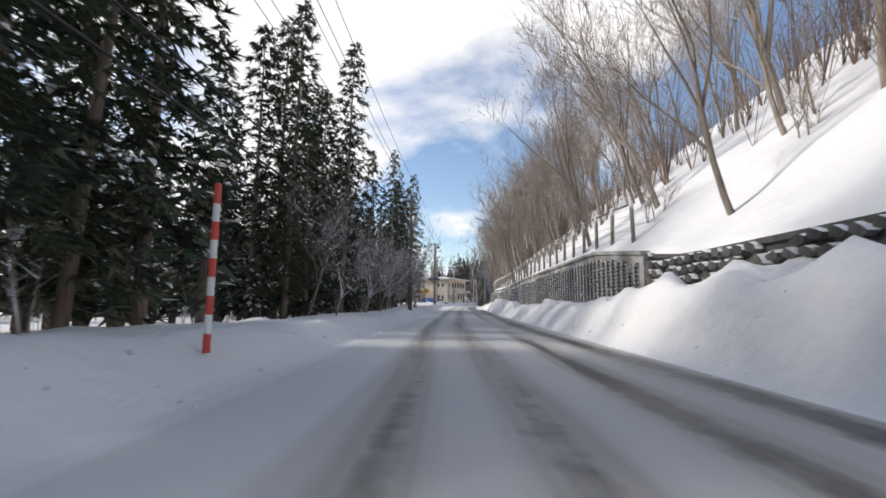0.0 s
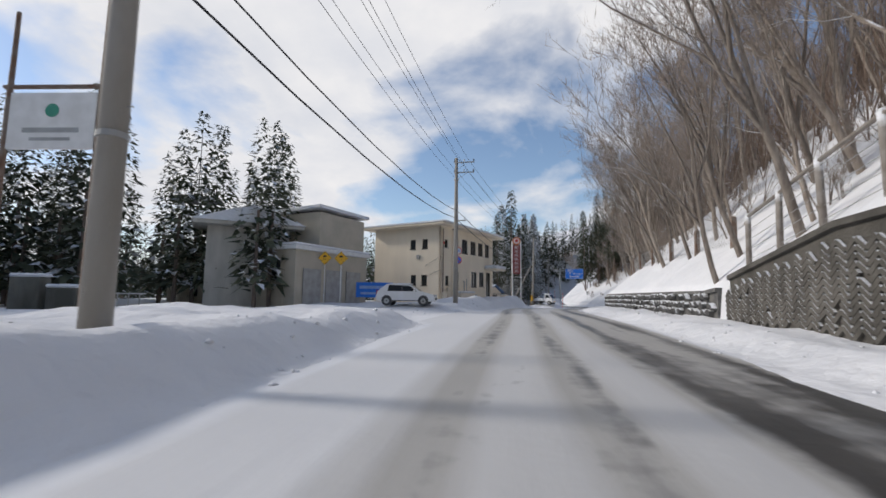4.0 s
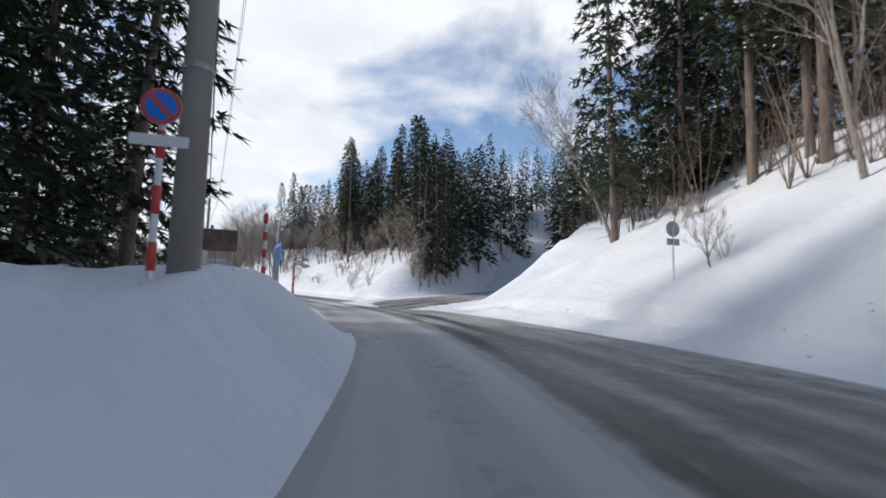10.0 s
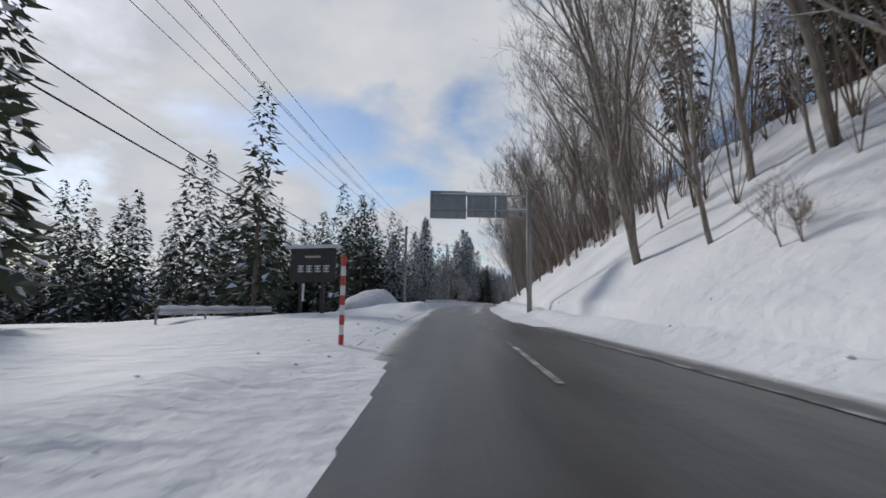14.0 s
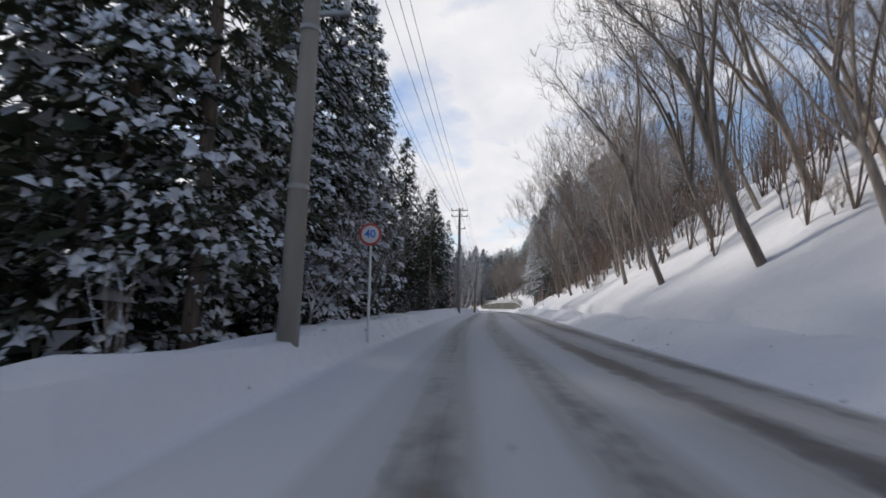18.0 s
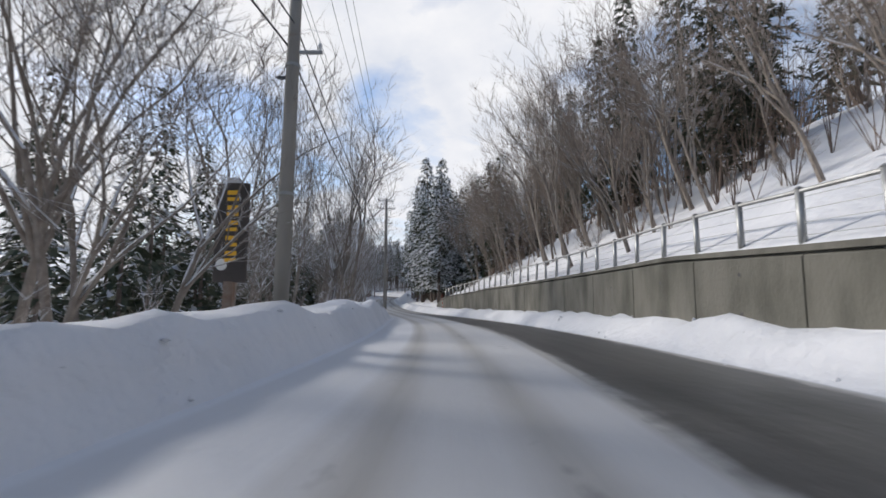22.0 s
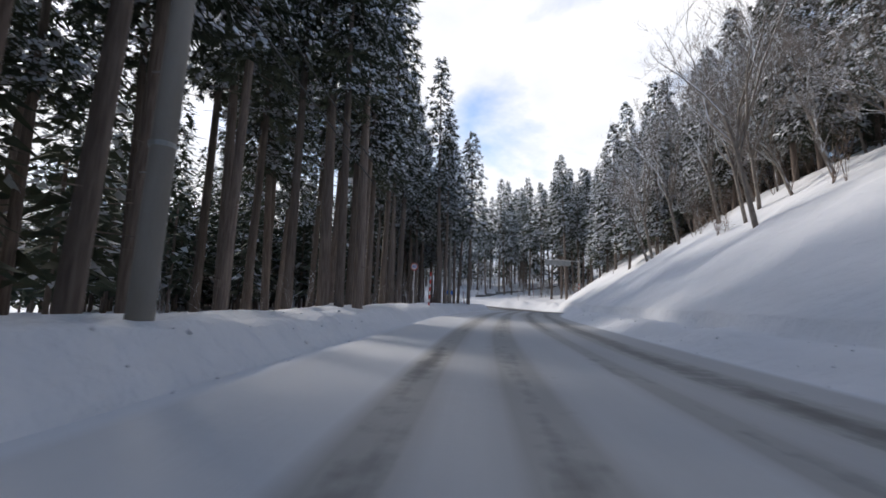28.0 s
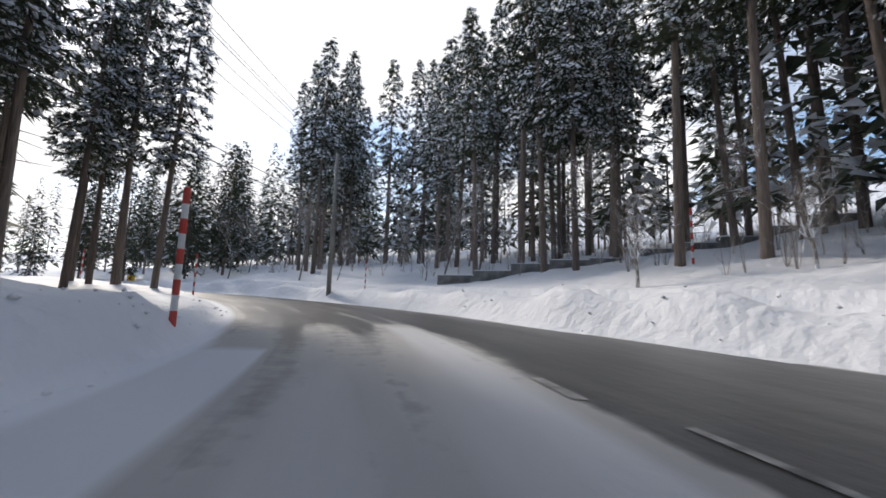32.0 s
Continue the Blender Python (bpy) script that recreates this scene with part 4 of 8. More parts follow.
BARES = [bare_meshes(s, h, sp, ln) for s, h, sp, ln in ((31, 12, .62, -.25), (32, 10, .7, -.12), (33, 13, .55, -.38), (34, 9, .75, -.3))]
SNOWY_BARES = [bare_meshes(s, h, sp, ln, snowy=True, crook=.56) for s, h, sp, ln in ((41, 10, .9, -.2), (42, 8.5, 1.0, -.3), (43, 12, .75, -.1))]
SHRUBS = [bare_meshes(s, h, .7, 0, 3, .1) for s, h in ((51, 2.6), (52, 2.0), (53, 3.4))]

MODELS = {}


def plant(kind, x, y, z, turn, size, dip=0.0):
    """Set one tree as a thing with its parts; alike ones share their meshes."""
    group = {"cedar": CEDARS, "snowy_cedar": SNOWY_CEDARS, "tall_cedar": TALL_CEDARS, "bare": BARES, "snowy_bare": SNOWY_BARES, "shrub": SHRUBS}[kind]
    n = random.randrange(len(group))
    m = pose(x, y, z - .15, dip, 0, turn) @ Matrix.Scale(size, 4)
    if (kind, n) not in MODELS:
        meshes = group[n]
        name = {"cedar": "cedar_tree", "snowy_cedar": "snow_laden_cedar", "tall_cedar": "plantation_cedar", "snowy_bare": "snowy_tree"}[kind] if kind in ("cedar", "snowy_cedar", "tall_cedar", "snowy_bare") else "shrub" if kind == "shrub" else "bare_tree"
        label = {"cedar": "dark green cedar tree dusted with snow", "snowy_cedar": "cedar tree with thick snow on its drooping sprays",
                 "tall_cedar": "tall plantation cedar with a long bare brown trunk", "bare": "leafless grey-brown deciduous tree on the snowy slope",
                 "snowy_bare": "leafless tree with snow along its crooked branches", "shrub": "leafless many-stemmed shrub poking out of snow"}[kind]
        t = thing(name, m, label, "shrub" if kind == "shrub" else "tree", {"cedar": "roadside cedars", "snowy_cedar": "snow-laden cedars", "tall_cedar": "plantation cedars", "bare": "bare trees on the slope", "snowy_bare": "snowy bare trees", "shrub": "shrubs on the banks"}[kind])
        for nm, me in zip(("trunk", "crown", "snow_load") if "cedar" in kind else ("trunk", "branchwork"), meshes):
            p_ = part(nm, me, None, t)
            if nm in ("snow_load", "branchwork"):
                tagged(p_, kind="stuff")
        t.scale = (size, size, size)
        MODELS[(kind, n)] = t
        return t
    src = MODELS[(kind, n)]
    t = copy_thing(src, m)
    t.matrix_basis = m
    return t


# things: kind, from q, to q, from u, to u, how many, least size, most size
GROVES = [
    ("cedar", -.6, 2.75, -10, -6.6, 28, .85, 1.15), ("snowy_bare", .6, 2.6, -6.6, -4.8, 12, .6, .9), ("cedar", 2.3, 2.7, -24, -10, 4, .8, 1.0),
    ("snowy_cedar", 8.8, 9.35, -15, -8.5, 6, .55, .75), ("bare", 7.3, 8.2, -26, -16, 6, .7, 1.0),
    ("snowy_cedar", 9.4, 10.35, -14, -6.4, 13, .75, 1.0), ("cedar", 10.3, 10.95, -13, -6.6, 9, .9, 1.15), 
    ("snowy_bare", 13.5, 13.9, -14, -11, 1, .95, 1.05), ("cedar", 15.9, 16.7, -26, -15, 9, .5, .7),
    ("snowy_cedar", 16.2, 17.2, -10.5, -6.5, 5, .6, .85), ("snowy_cedar", 17.2, 18.1, -9.5, -6.3, 6, .5, .65), ("snowy_cedar", 18.2, 18.95, -9, -6.2, 9, .9, 1.15), ("cedar", 18.95, 20.3, -9.5, -5.8, 14, .85, 1.15), ("snowy_bare", 16.3, 20.5, -6.6, -4.3, 18, .5, .8),
    ("tall_cedar", 20.3, 21.6, -16, -6.4, 20, .62, .85), ("snowy_bare", 20.8, 24.6, -12, -5.2, 27, 1.0, 1.45), 
    ("cedar", 24.3, 26.9, -16, -9.5, 10, .55, .75), ("snowy_bare", 24.3, 26.8, -9, -5, 26, .7, 1.15),
    ("tall_cedar", 26.9, 30.6, -13, -5.4, 40, .85, 1.1), ("tall_cedar", 27.8, 29.4, -10, -6, 12, .85, 1.1), ("tall_cedar", 30.6, 32.5, -17, -6.2, 18, .8, 1.0), ("tall_cedar", 32.5, 34.6, -13, -5.5, 14, .75, .95),
    ("bare", -.6, 5.4, 7.6, 13, 60, 1.05, 1.45), ("shrub", -.5, 5.0, 8, 16, 26, .7, 1.2), ("bare", 5.5, 7.5, 9.0, 14, 24, .95, 1.3), ("bare", 6.3, 8.1, 10, 19, 22, 1.0, 1.35), ("shrub", 5.4, 9.0, 9, 18, 16, .7, 1.2),
    ("cedar", 10.5, 11.05, 13, 21, 10, 1.0, 1.2), ("shrub", 9.8, 11.0, 9, 17, 6, .6, 1),
 ("shrub", 12.0, 14.6, 8, 15, 18, .6, 1.1),
    ("bare", 14.1, 17.0, 7.6, 13, 38, 1.0, 1.4), ("bare", 17.0, 20.0, 9.0, 15, 38, .95, 1.4), ("shrub", 16.3, 20.0, 9, 15, 24, .6, 1.1),
    ("snowy_cedar", 20.2, 21.9, 10, 18, 14, .7, .95), ("snowy_cedar", 21.1, 21.85, 9.8, 16, 11, .85, 1.05), ("snowy_bare", 20.3, 21.9, 9.8, 14, 14, .7, 1.0), ("shrub", 21.9, 24.4, 8.6, 13, 12, .6, 1.0), ("bare", 22.7, 24.6, 9.2, 15, 24, .95, 1.25),
("snowy_cedar", 24.95, 27.3, 7.8, 11.5, 28, .95, 1.25), ("snowy_bare", 27.3, 30.8, 13.5, 20, 34, .9, 1.3), ("snowy_cedar", 27.6, 30.6, 17, 23, 12, .85, 1.1),
    ("snowy_cedar", 30.2, 31.5, 13.5, 20, 12, .85, 1.1), ("tall_cedar", 31.5, 35.5, 14.0, 24, 40, .9, 1.15), ("shrub", 27.5, 34, 13, 20, 16, .5, .9)]
CLEAR = []          # plan circles kept free of trees: x, y, radius
for q_, u_, r_ in ((6.8, -9, 8), (7.6, -12, 7), (9.05, 16, 9), (4.9, -16, 15), (14.9, -8, 7), (26.7, -5.5, 4), (26.4, -4, 3), (22.6, -6.5, 3.5), (10.25, -3, 3.0), (8.3, -9.5, 3.5), (8.1, -12, 6)):
    x_, y_, _ = at(q_, u_)
    CLEAR.append((float(x_), float(y_), r_))


for sx, sy, dx, dy, long_, half_, rise_, sz in SIDES:
    CLEAR += [(sx + dx * k, sy + dy * k, half_ + 1.8) for k in range(2, int(long_), 4)]


def scatter(q0, q1, u0, u1, n):
    """Plan places spread over a strip, clear of the road and of each other."""
    got = []
    for _ in range(n * 12):
        if len(got) == n:
            break
        q, u = random.uniform(q0, q1), random.uniform(u0, u1)
        x, y, _y = at(q, u)
        x, y = float(x), float(y)
        nq, nu = nearest(x, y)
        if abs(nu[0]) < min(abs(u0), abs(u1)) - .4 or any((x - a) ** 2 + (y - b) ** 2 < r * r for a, b, r in CLEAR):
            continue
        if all((x - a) ** 2 + (y - b) ** 2 > 1.5 ** 2 for a, b, *_r in got):
            got.append((x, y, float(ground_z(nq, nu, np.array([x]), np.array([y]))[0])))
    return got


GROVES += [("cedar", 7.9, 8.5, -30, -15, 6, .7, 1.0), ("cedar", 11.3, 12.0, -30, -16, 4, .7, .9), ("cedar", 12.2, 14.0, 15, 22, 26, .85, 1.15), ("cedar", 14.2, 15.6, 16, 24, 8, .8, 1.1), ("cedar", 35.5, 40, 7.5, 16, 10, .7, .95),
           ("cedar", 35.5, 40, -16, -5, 8, .8, 1.1), ("cedar", 22.9, 24.6, 13, 22, 10, .8, 1.1), ("tall_cedar", 26.9, 30.6, -24, -10.5, 30, .85, 1.1), ("tall_cedar", 30.6, 33.0, -24, -12, 20, .85, 1.05), ("tall_cedar", 31.3, 35.5, 20, 32, 30, .95, 1.2),
           ("snowy_cedar", 20.2, 21.9, 13, 30, 30, .75, 1.0), ("snowy_cedar", 24.7, 27.3, 12, 22, 20, .9, 1.1), ("snowy_cedar", 28.0, 31.0, 18, 30, 20, .8, 1.05)]
for kind, q0, q1, u0, u1, n, s0, s1 in GROVES:
    if q0 > 9.0 and kind != "shrub":
        s0, s1 = s0 * 1.15, s1 * 1.15
    for x, y, z in scatter(q0, q1, u0, u1, n):
        nq, nu = nearest(x, y)
        facing = at(float(nq[0]))[2] + (180 if nu[0] < 0 else 0)         # leafless trees lean out over the road
        turn = facing + random.uniform(-55, 55) if "bare" in kind else random.uniform(0, 360)
        plant(kind, x, y, z, turn, random.uniform(s0, s1), random.uniform(-3, 3))


for kind, x, y, size in (("cedar", 12.8, 171.6, 1.15), ("cedar", 10.4, 173.6, .95), ("cedar", 15.6, 176.5, .8), ("cedar", -13.8, 252.7, 1.25), ("cedar", -15.2, 257.6, 1.15), ("cedar", -11.9, 245.6, .95), ("snowy_bare", -131.5, 497.5, 1.35)):
    nq, nu = nearest(x, y)
    t = plant(kind, x, y, float(ground_z(nq, nu, np.array([x]), np.array([y]))[0]), random.uniform(0, 360), size)
    if -14 < x < -13:                                   # the broad one by the bend
        t.scale = (size * 1.45, size * 1.45, size)

# ---- woods too far or too thick to count ----
def far_cedars(name, strips, label, seed, white=.2):
    g = random.Random(seed)
    me = Mesh()
    for q0, q1, u0, u1, n, h0, h1 in strips:
        if q1 < 0 and q0 > 0:                           # a fan seen from q0: q0, -least turn to the left, most turn, least range, ...
            x0, y0, w0 = at(q0)
            turn = np.radians(w0 + np.array([g.uniform(-q1, u0) for _ in range(n)])); us = np.array([g.uniform(u1, u1 * 2.0) for _ in range(n)])
            xs, ys = x0 - us * np.sin(turn), y0 + us * np.cos(turn)
            u0 = u1 = 15
        else:
            qs = np.array([g.uniform(q0, q1) for _ in range(n)]); us = np.array([g.uniform(u0, u1) for _ in range(n)])
            xs, ys, _ = at(qs, us)
        nq, nu = nearest(xs, ys)
        zs = np.where(np.abs(nu) < 43, ground_z(nq, nu, xs, ys), far_z(nq, nu, xs, ys))
        for x, y, z, v in zip(xs, ys, zs, nu):
            if abs(v) < min(abs(u0), abs(u1)) - 2 or any((x - a) ** 2 + (y - b) ** 2 < r * r for a, b, r in CLEAR):
                continue
            h = g.uniform(h0, h1) * (1.15 if q0 > 9 else 1.0); r = h * g.uniform(.12, .17)
            me.tube([(x, y, z - 1), (x, y, z + h * .5)], [.18, .1], 4, 0, False)
            for k in range(380):
                t = ((k + g.random()) / 380) ** 1.15
                a = g.uniform(0, 6.28)
                rr = (r * (1 - t) ** .62 + .1) * (.75 + .4 * math.sin(a * 2 + t * 23) ** 2) * g.random() ** .4
                o = Vector((math.cos(a + g.uniform(-.8, .8)), math.sin(a + g.uniform(-.8, .8)), g.uniform(-.9, .15)))
                s = Vector((-math.sin(a), math.cos(a), g.uniform(-.6, .6))) * g.uniform(.012, .022) * h * (1.2 - .75 * t)
                c = Vector((x + math.cos(a) * rr * .75, y + math.sin(a) * rr * .75, z + h * (.13 + .87 * t) - .25 * rr))
                flake = g.random() < white
                if flake:
                    s, c = s * .9, c + Vector((0, 0, .12))
                me.add([c - s, c + s, c + o * g.uniform(.035, .07) * h * (1.2 - .8 * t) * (.7 if flake else 1)], [(0, 1, 2)], 2 if flake else 1)
    ob = new(name, me.data(name, CEDARBARK, NEEDLE, CLUMP))
    return tagged(ob, label, "woods", kind="stuff")


far_cedars("cedar_wood", [(-3, 2.5, -40, -11, 130, 13, 19), (-1, 2.5, -14, -8.5, 70, 7, 13), (2.4, 5.2, -80, -40, 100, 14, 20), (2.7, 4.1, -44, -24, 110, 8, 11), (5.0, 9.3, -90, -52, 90, 12, 18), (8.8, 10.5, -44, -22, 36, 12, 17), (10.5, 14.5, -110, -54, 170, 10, 15),
                          (14.0, 16.4, -110, -48, 110, 11, 16), (16.0, 20.4, -36, -10.5, 130, 13, 19), (18.2, 20.4, -16, -7.5, 44, 12, 16), (20.3, 21.1, -30, -9, 30, 13, 17), (20.4, 25.0, -75, -30, 90, 8, 12), (25.0, 26.8, -44, -14, 34, 14, 19), (26.8, 29.0, -46, -17, 66, 13, 18), (29.0, 30.4, -46, -22, 22, 12, 17), (30, 33, -60, -18, 60, 13, 19), (33, 42, -50, -14, 110, 9, 14),
                          (3, -16, 52, 40, 90, 13, 17), (12, -12, 46, 65, 80, 12, 16), (14, -7, 52, 58, 150, 13, 18), (21, -10, 50, 50, 80, 12, 16), (23.4, -10, 50, 50, 80, 12, 16), (28.5, -15, 60, 36, 70, 13, 17), (30.5, -18, 60, 34, 60, 13, 17), (32, -14, 60, 55, 90, 14, 18)],
           "dense dark cedar wood below the road", 5)
far_cedars("hill_cedars", [(10.3, 11.2, 30, 60, 14, 14, 18), (10.7, 11.6, 60, 130, 70, 12, 17), (12.2, 14.2, 22, 50, 110, 13, 18), (11.7, 13.8, 45, 100, 110, 13, 17), (14.0, 16.0, 28, 60, 20, 12, 18), (20.0, 24.8, 24, 50, 50, 13, 19)], "cedar wood high on the hillside", 6, .15)
far_cedars("snowy_wood", [(24.6, 27.4, 12.5, 40, 110, 15, 20), (27.2, 31.2, 22, 60, 110, 13, 18), (30.2, 31.8, 19, 36, 40, 14, 18), (30.8, 32.5, 22, 50, 80, 15, 19), (32.5, 41.0, 23, 60, 120, 15, 20)], "snow-laden cedar wood beside the road", 7, .42)


def thicket(name, strips, label, material, seed):
    """Countless thin stems and twigs."""
    g = random.Random(seed)
    me = Mesh()
    for q0, q1, u0, u1, n, h0, h1 in strips:
        qs = np.array([g.uniform(q0, q1) for _ in range(n)]); us = np.array([g.uniform(u0, u1) for _ in range(n)])
        xs, ys, _ = at(qs, us)
        nq, nu = nearest(xs, ys)
        zs = np.where(np.abs(nu) < 43, ground_z(nq, nu, xs, ys), far_z(nq, nu, xs, ys))
        for x, y, z, v in zip(xs, ys, zs, nu):
            if abs(v) < min(abs(u0), abs(u1)) - 1.5 or any((x - a) ** 2 + (y - b) ** 2 < r * r for a, b, r in CLEAR):
                continue
            h = g.uniform(h0, h1)
            for k in range(6):
                a = g.uniform(0, 6.28); l = h * g.uniform(.5, 1)
                d = Vector((math.cos(a) * g.uniform(.1, .5), math.sin(a) * g.uniform(.1, .5), 1)).normalized()
                w = Vector((-math.sin(a), math.cos(a), 0)) * (.008 + .0035 * h)
                p = Vector((x, y, z - .2)); e = p + d * l
                me.add([p - w, p + w, e], [(0, 1, 2)])
                for j in range(3):
                    s = p.lerp(e, g.uniform(.35, .9)); b = g.uniform(0, 6.28)
                    t = s + (d * .5 + Vector((math.cos(b), math.sin(b), .1)) * .7) * l * g.uniform(.2, .4)
                    me.add([s - w * .6, s + w * .6, t], [(0, 1, 2)])
    ob = new(name, me.data(name, material))
    return tagged(ob, label, "undergrowth", kind="stuff")


thicket("brown_thicket", [(-3, 5.4, 12, 44, 1100, 4, 10), (5.2, 9.0, 15, 70, 1500, 5, 11), (8.4, 9.0, 26, 66, 350, 7, 12), (9.7, 10.35, 22, 60, 420, 4, 10), (10.35, 11.0, 15, 60, 350, 4, 10), (10.8, 11.8, 45, 110, 500, 5, 9), (11.9, 13.6, 36, 90, 500, 5, 9), (11.9, 14.3, 13.5, 26, 330, 3, 6), (14, 17, 10, 34, 560, 4, 10), (17, 20.6, 10, 40, 900, 4, 10),
                          (20.6, 24.6, 11, 40, 900, 3, 8), (27.2, 31, 17, 36, 420, 3, 7)], "brown leafless thicket covering the hillside", DRYBRUSH, 8)
thicket("snowy_thicket", [(0, 2.4, -14, -5, 60, 1, 3), (16, 20.5, -12, -4.6, 160, 1, 3), (20.5, 26.5, -24, -5, 500, 1.2, 3.2), (27, 32, -16, -6, 80, 1.5, 4), (31, 37, 13, 34, 420, 1.5, 4)], "snow-flecked bare undergrowth beside the road", TWIGSNOW, 9)


def bare_wood(name, strips, models, label, seed):
    """Leafless trees too thick on the slope to count, joined."""
    g = random.Random(seed)
    raw = []
    for parts_ in models:
        got = []
        for me in parts_:
            co = np.empty(len(me.vertices) * 3); me.vertices.foreach_get("co", co)
            got.append((co.reshape(-1, 3), [tuple(p.vertices) for p in me.polygons]))
        raw.append(got)
    vs, fs, ms, base = [], [], [], 0
    for q0, q1, u0, u1, n, s0, s1 in strips:
        for x, y, z in scatter(q0, q1, u0, u1, n):
            k, a, s = g.randrange(len(raw)), -radians(at(.5 * (q0 + q1))[2] + (180 if u0 < 0 else 0)) + g.uniform(-.9, .9), g.uniform(s0, s1)
            rot = np.array([[math.cos(a), math.sin(a), 0], [-math.sin(a), math.cos(a), 0], [0, 0, 1]])
            for slot, (co, faces) in enumerate(raw[k]):
                vs.append(co @ rot * s + (x, y, z - .2))
                fs += [tuple(i + base for i in f) for f in faces]
                ms += [slot] * len(faces)
                base += len(co)
    me = bpy.data.meshes.new(name)
    me.from_pydata(np.concatenate(vs).tolist(), [], fs)
    for p_ in models[0]:
        me.materials.append(p_.materials[0])
    me.polygons.foreach_set("material_index", ms)
    me.update()
    return tagged(new(name, me), label, "woods", kind="stuff")


bare_wood("bare_wood", [(-1, 5.6, 9, 26, 100, 1.0, 1.4), (5.4, 9.0, 12.5, 46, 90, .9, 1.4), (8.4, 9.0, 26, 52, 40, 1.2, 1.6), (9.7, 10.35, 21, 44, 36, .9, 1.3), (10.35, 11.0, 14, 44, 30, .9, 1.3), (11.9, 14.2, 13.5, 22, 48, .5, .9), (14.0, 20.4, 9.5, 24, 100, .8, 1.2), (20.6, 24.6, 10.5, 28, 95, .75, 1.15)], BARES, "thick leafless wood climbing the slope", 15)
bare_wood("snowy_bare_wood", [(16.2, 20.5, -9, -4.6, 12, .5, .9), (20.7, 24.8, -24, -7, 26, .9, 1.3), (24.4, 26.6, -10, -5, 12, .7, 1.0), (27.3, 31.2, 16.5, 26, 40, .7, 1.0), (32.5, 36, 9, 20, 14, .6, .9)], SNOWY_BARES, "leafless wood with snow along the branches", 16)
# ---- small shared pieces ----
FLAT = pose(0, 0, 0)


def text_mesh(words, size, material, depth=0.004):
    """Lettering as a mesh that stands in the x-z plane and looks to -y."""
    cu = bpy.data.curves.new("lettering", "FONT")
    cu.body, cu.size, cu.extrude, cu.align_x, cu.align_y = words, size, depth, "CENTER", "CENTER"
    cu.resolution_u, cu.offset = 2, size * .018
    tmp = new("lettering", cu)
    me = bpy.data.meshes.new_from_object(tmp.evaluated_get(bpy.context.evaluated_depsgraph_get()))
    bpy.data.objects.remove(tmp)
    me.transform(pose(0, 0, 0, 90))
    me.materials.clear()
    me.materials.append(material)
    return me


def world_at(x, y, z, turn=0.0):
    return pose(x, y, z, 0, 0, turn)


def gz(x, y):
    q, u = nearest(x, y)
    return float(ground_z(q, u, np.array([float(x)]), np.array([float(y)]))[0])


# ---- snow poles ----
def snow_pole(m, height=2.8, r=.05, bands=5, colour=RED, label="tall red and white striped snow pole in the roadside snow"):
    t = thing("snow_pole", m, label, "snow pole", "snow poles")
    part("pole", Mesh().tube([(0, 0, -1.2), (0, 0, height)], r, 10), WHITE, t)
    step = height / (bands * 2 - 1)
    for k in range(bands):
        part("red_band", Mesh().tube([(0, 0, k * 2 * step), (0, 0, (k * 2 + 1) * step)], r + .003, 10), colour, t)
    part("cap", Mesh().tube([(0, 0, height), (0, 0, height + .03), (0, 0, height + .05)], [r + .004, r + .002, r * .4], 10), colour, t)
    return t


for q, u, h, r, lean in ((.28, -3.7, 2.6, .055, 0), (1.85, -3.9, 2.4, .055, 0), (3.5, -4.0, 2.4, .05, -3), (8.69, -2.45, 2.4, .06, 2), (9.55, -3.8, 2.2, .055, 0), (10.56, -2.95, 2.1, .055, 0), 
                         (12.31, -3.7, 1.7, .055, 2), (13.16, -4.5, 1.7, .055, 3), (14.37, -2.25, 2.0, .055, 0), (19.38, -3.3, 2.4, .05, 0), (21.12, -3.6, 2.7, .055, 0),
                         (29.38, -4.6, 2.5, .06, 2), (35.3, -4.2, 2.5, .05, 0)):
    snow_pole(spot(q, u) @ pose(0, 0, 0, 0, lean, 0), h, r)
for q, u, h in ((9.5, 7.6, 2.0), (12.6, 9.6, 1.8), (13.53, 6.9, 1.6), (17.26, 4.9, 2.2), (20.05, 7.6, 2.2), (21.62, 7.4, 2.3), (24.62, 6.9, 1.9)):
    snow_pole(spot(q, u) @ pose(0, 0, 0, 0, -3, 0), h, .032, 4, RED, "thin red and white snow pole at the foot of the slope")

for x, y, h, r in ((-243.5, 682.4, 2.7, .065), (-264.3, 690.5, 2.6, .055), (-260.9, 701.5, 2.2, .04), (-238.5, 702.2, 2.6, .055)):
    snow_pole(pose(x, y, gz(x, y)), h, r)


# ---- utility poles and wires ----
def arm_at(t, z, l0, l1, y=0.0, pins=3, turned=0):
    a = part("crossarm", Mesh().box((l0, -.045 + y, z - .04), (l1, .045 + y, z + .04), bevel=.008), STEEL, t)
    for k in range(pins):
        x = l0 + (l1 - l0) * (k + .08) / max(pins - .84, 1)
        part("insulator", Mesh().tube([(x, y, z + .04), (x, y, z + .1), (x, y, z + .11), (x, y, z + .17), (x, y, z + .18), (x, y, z + .25)], [.03, .03, .06, .05, .06, .025], 8), WHITE if k % 2 else DARKSTEEL, a)
    return a


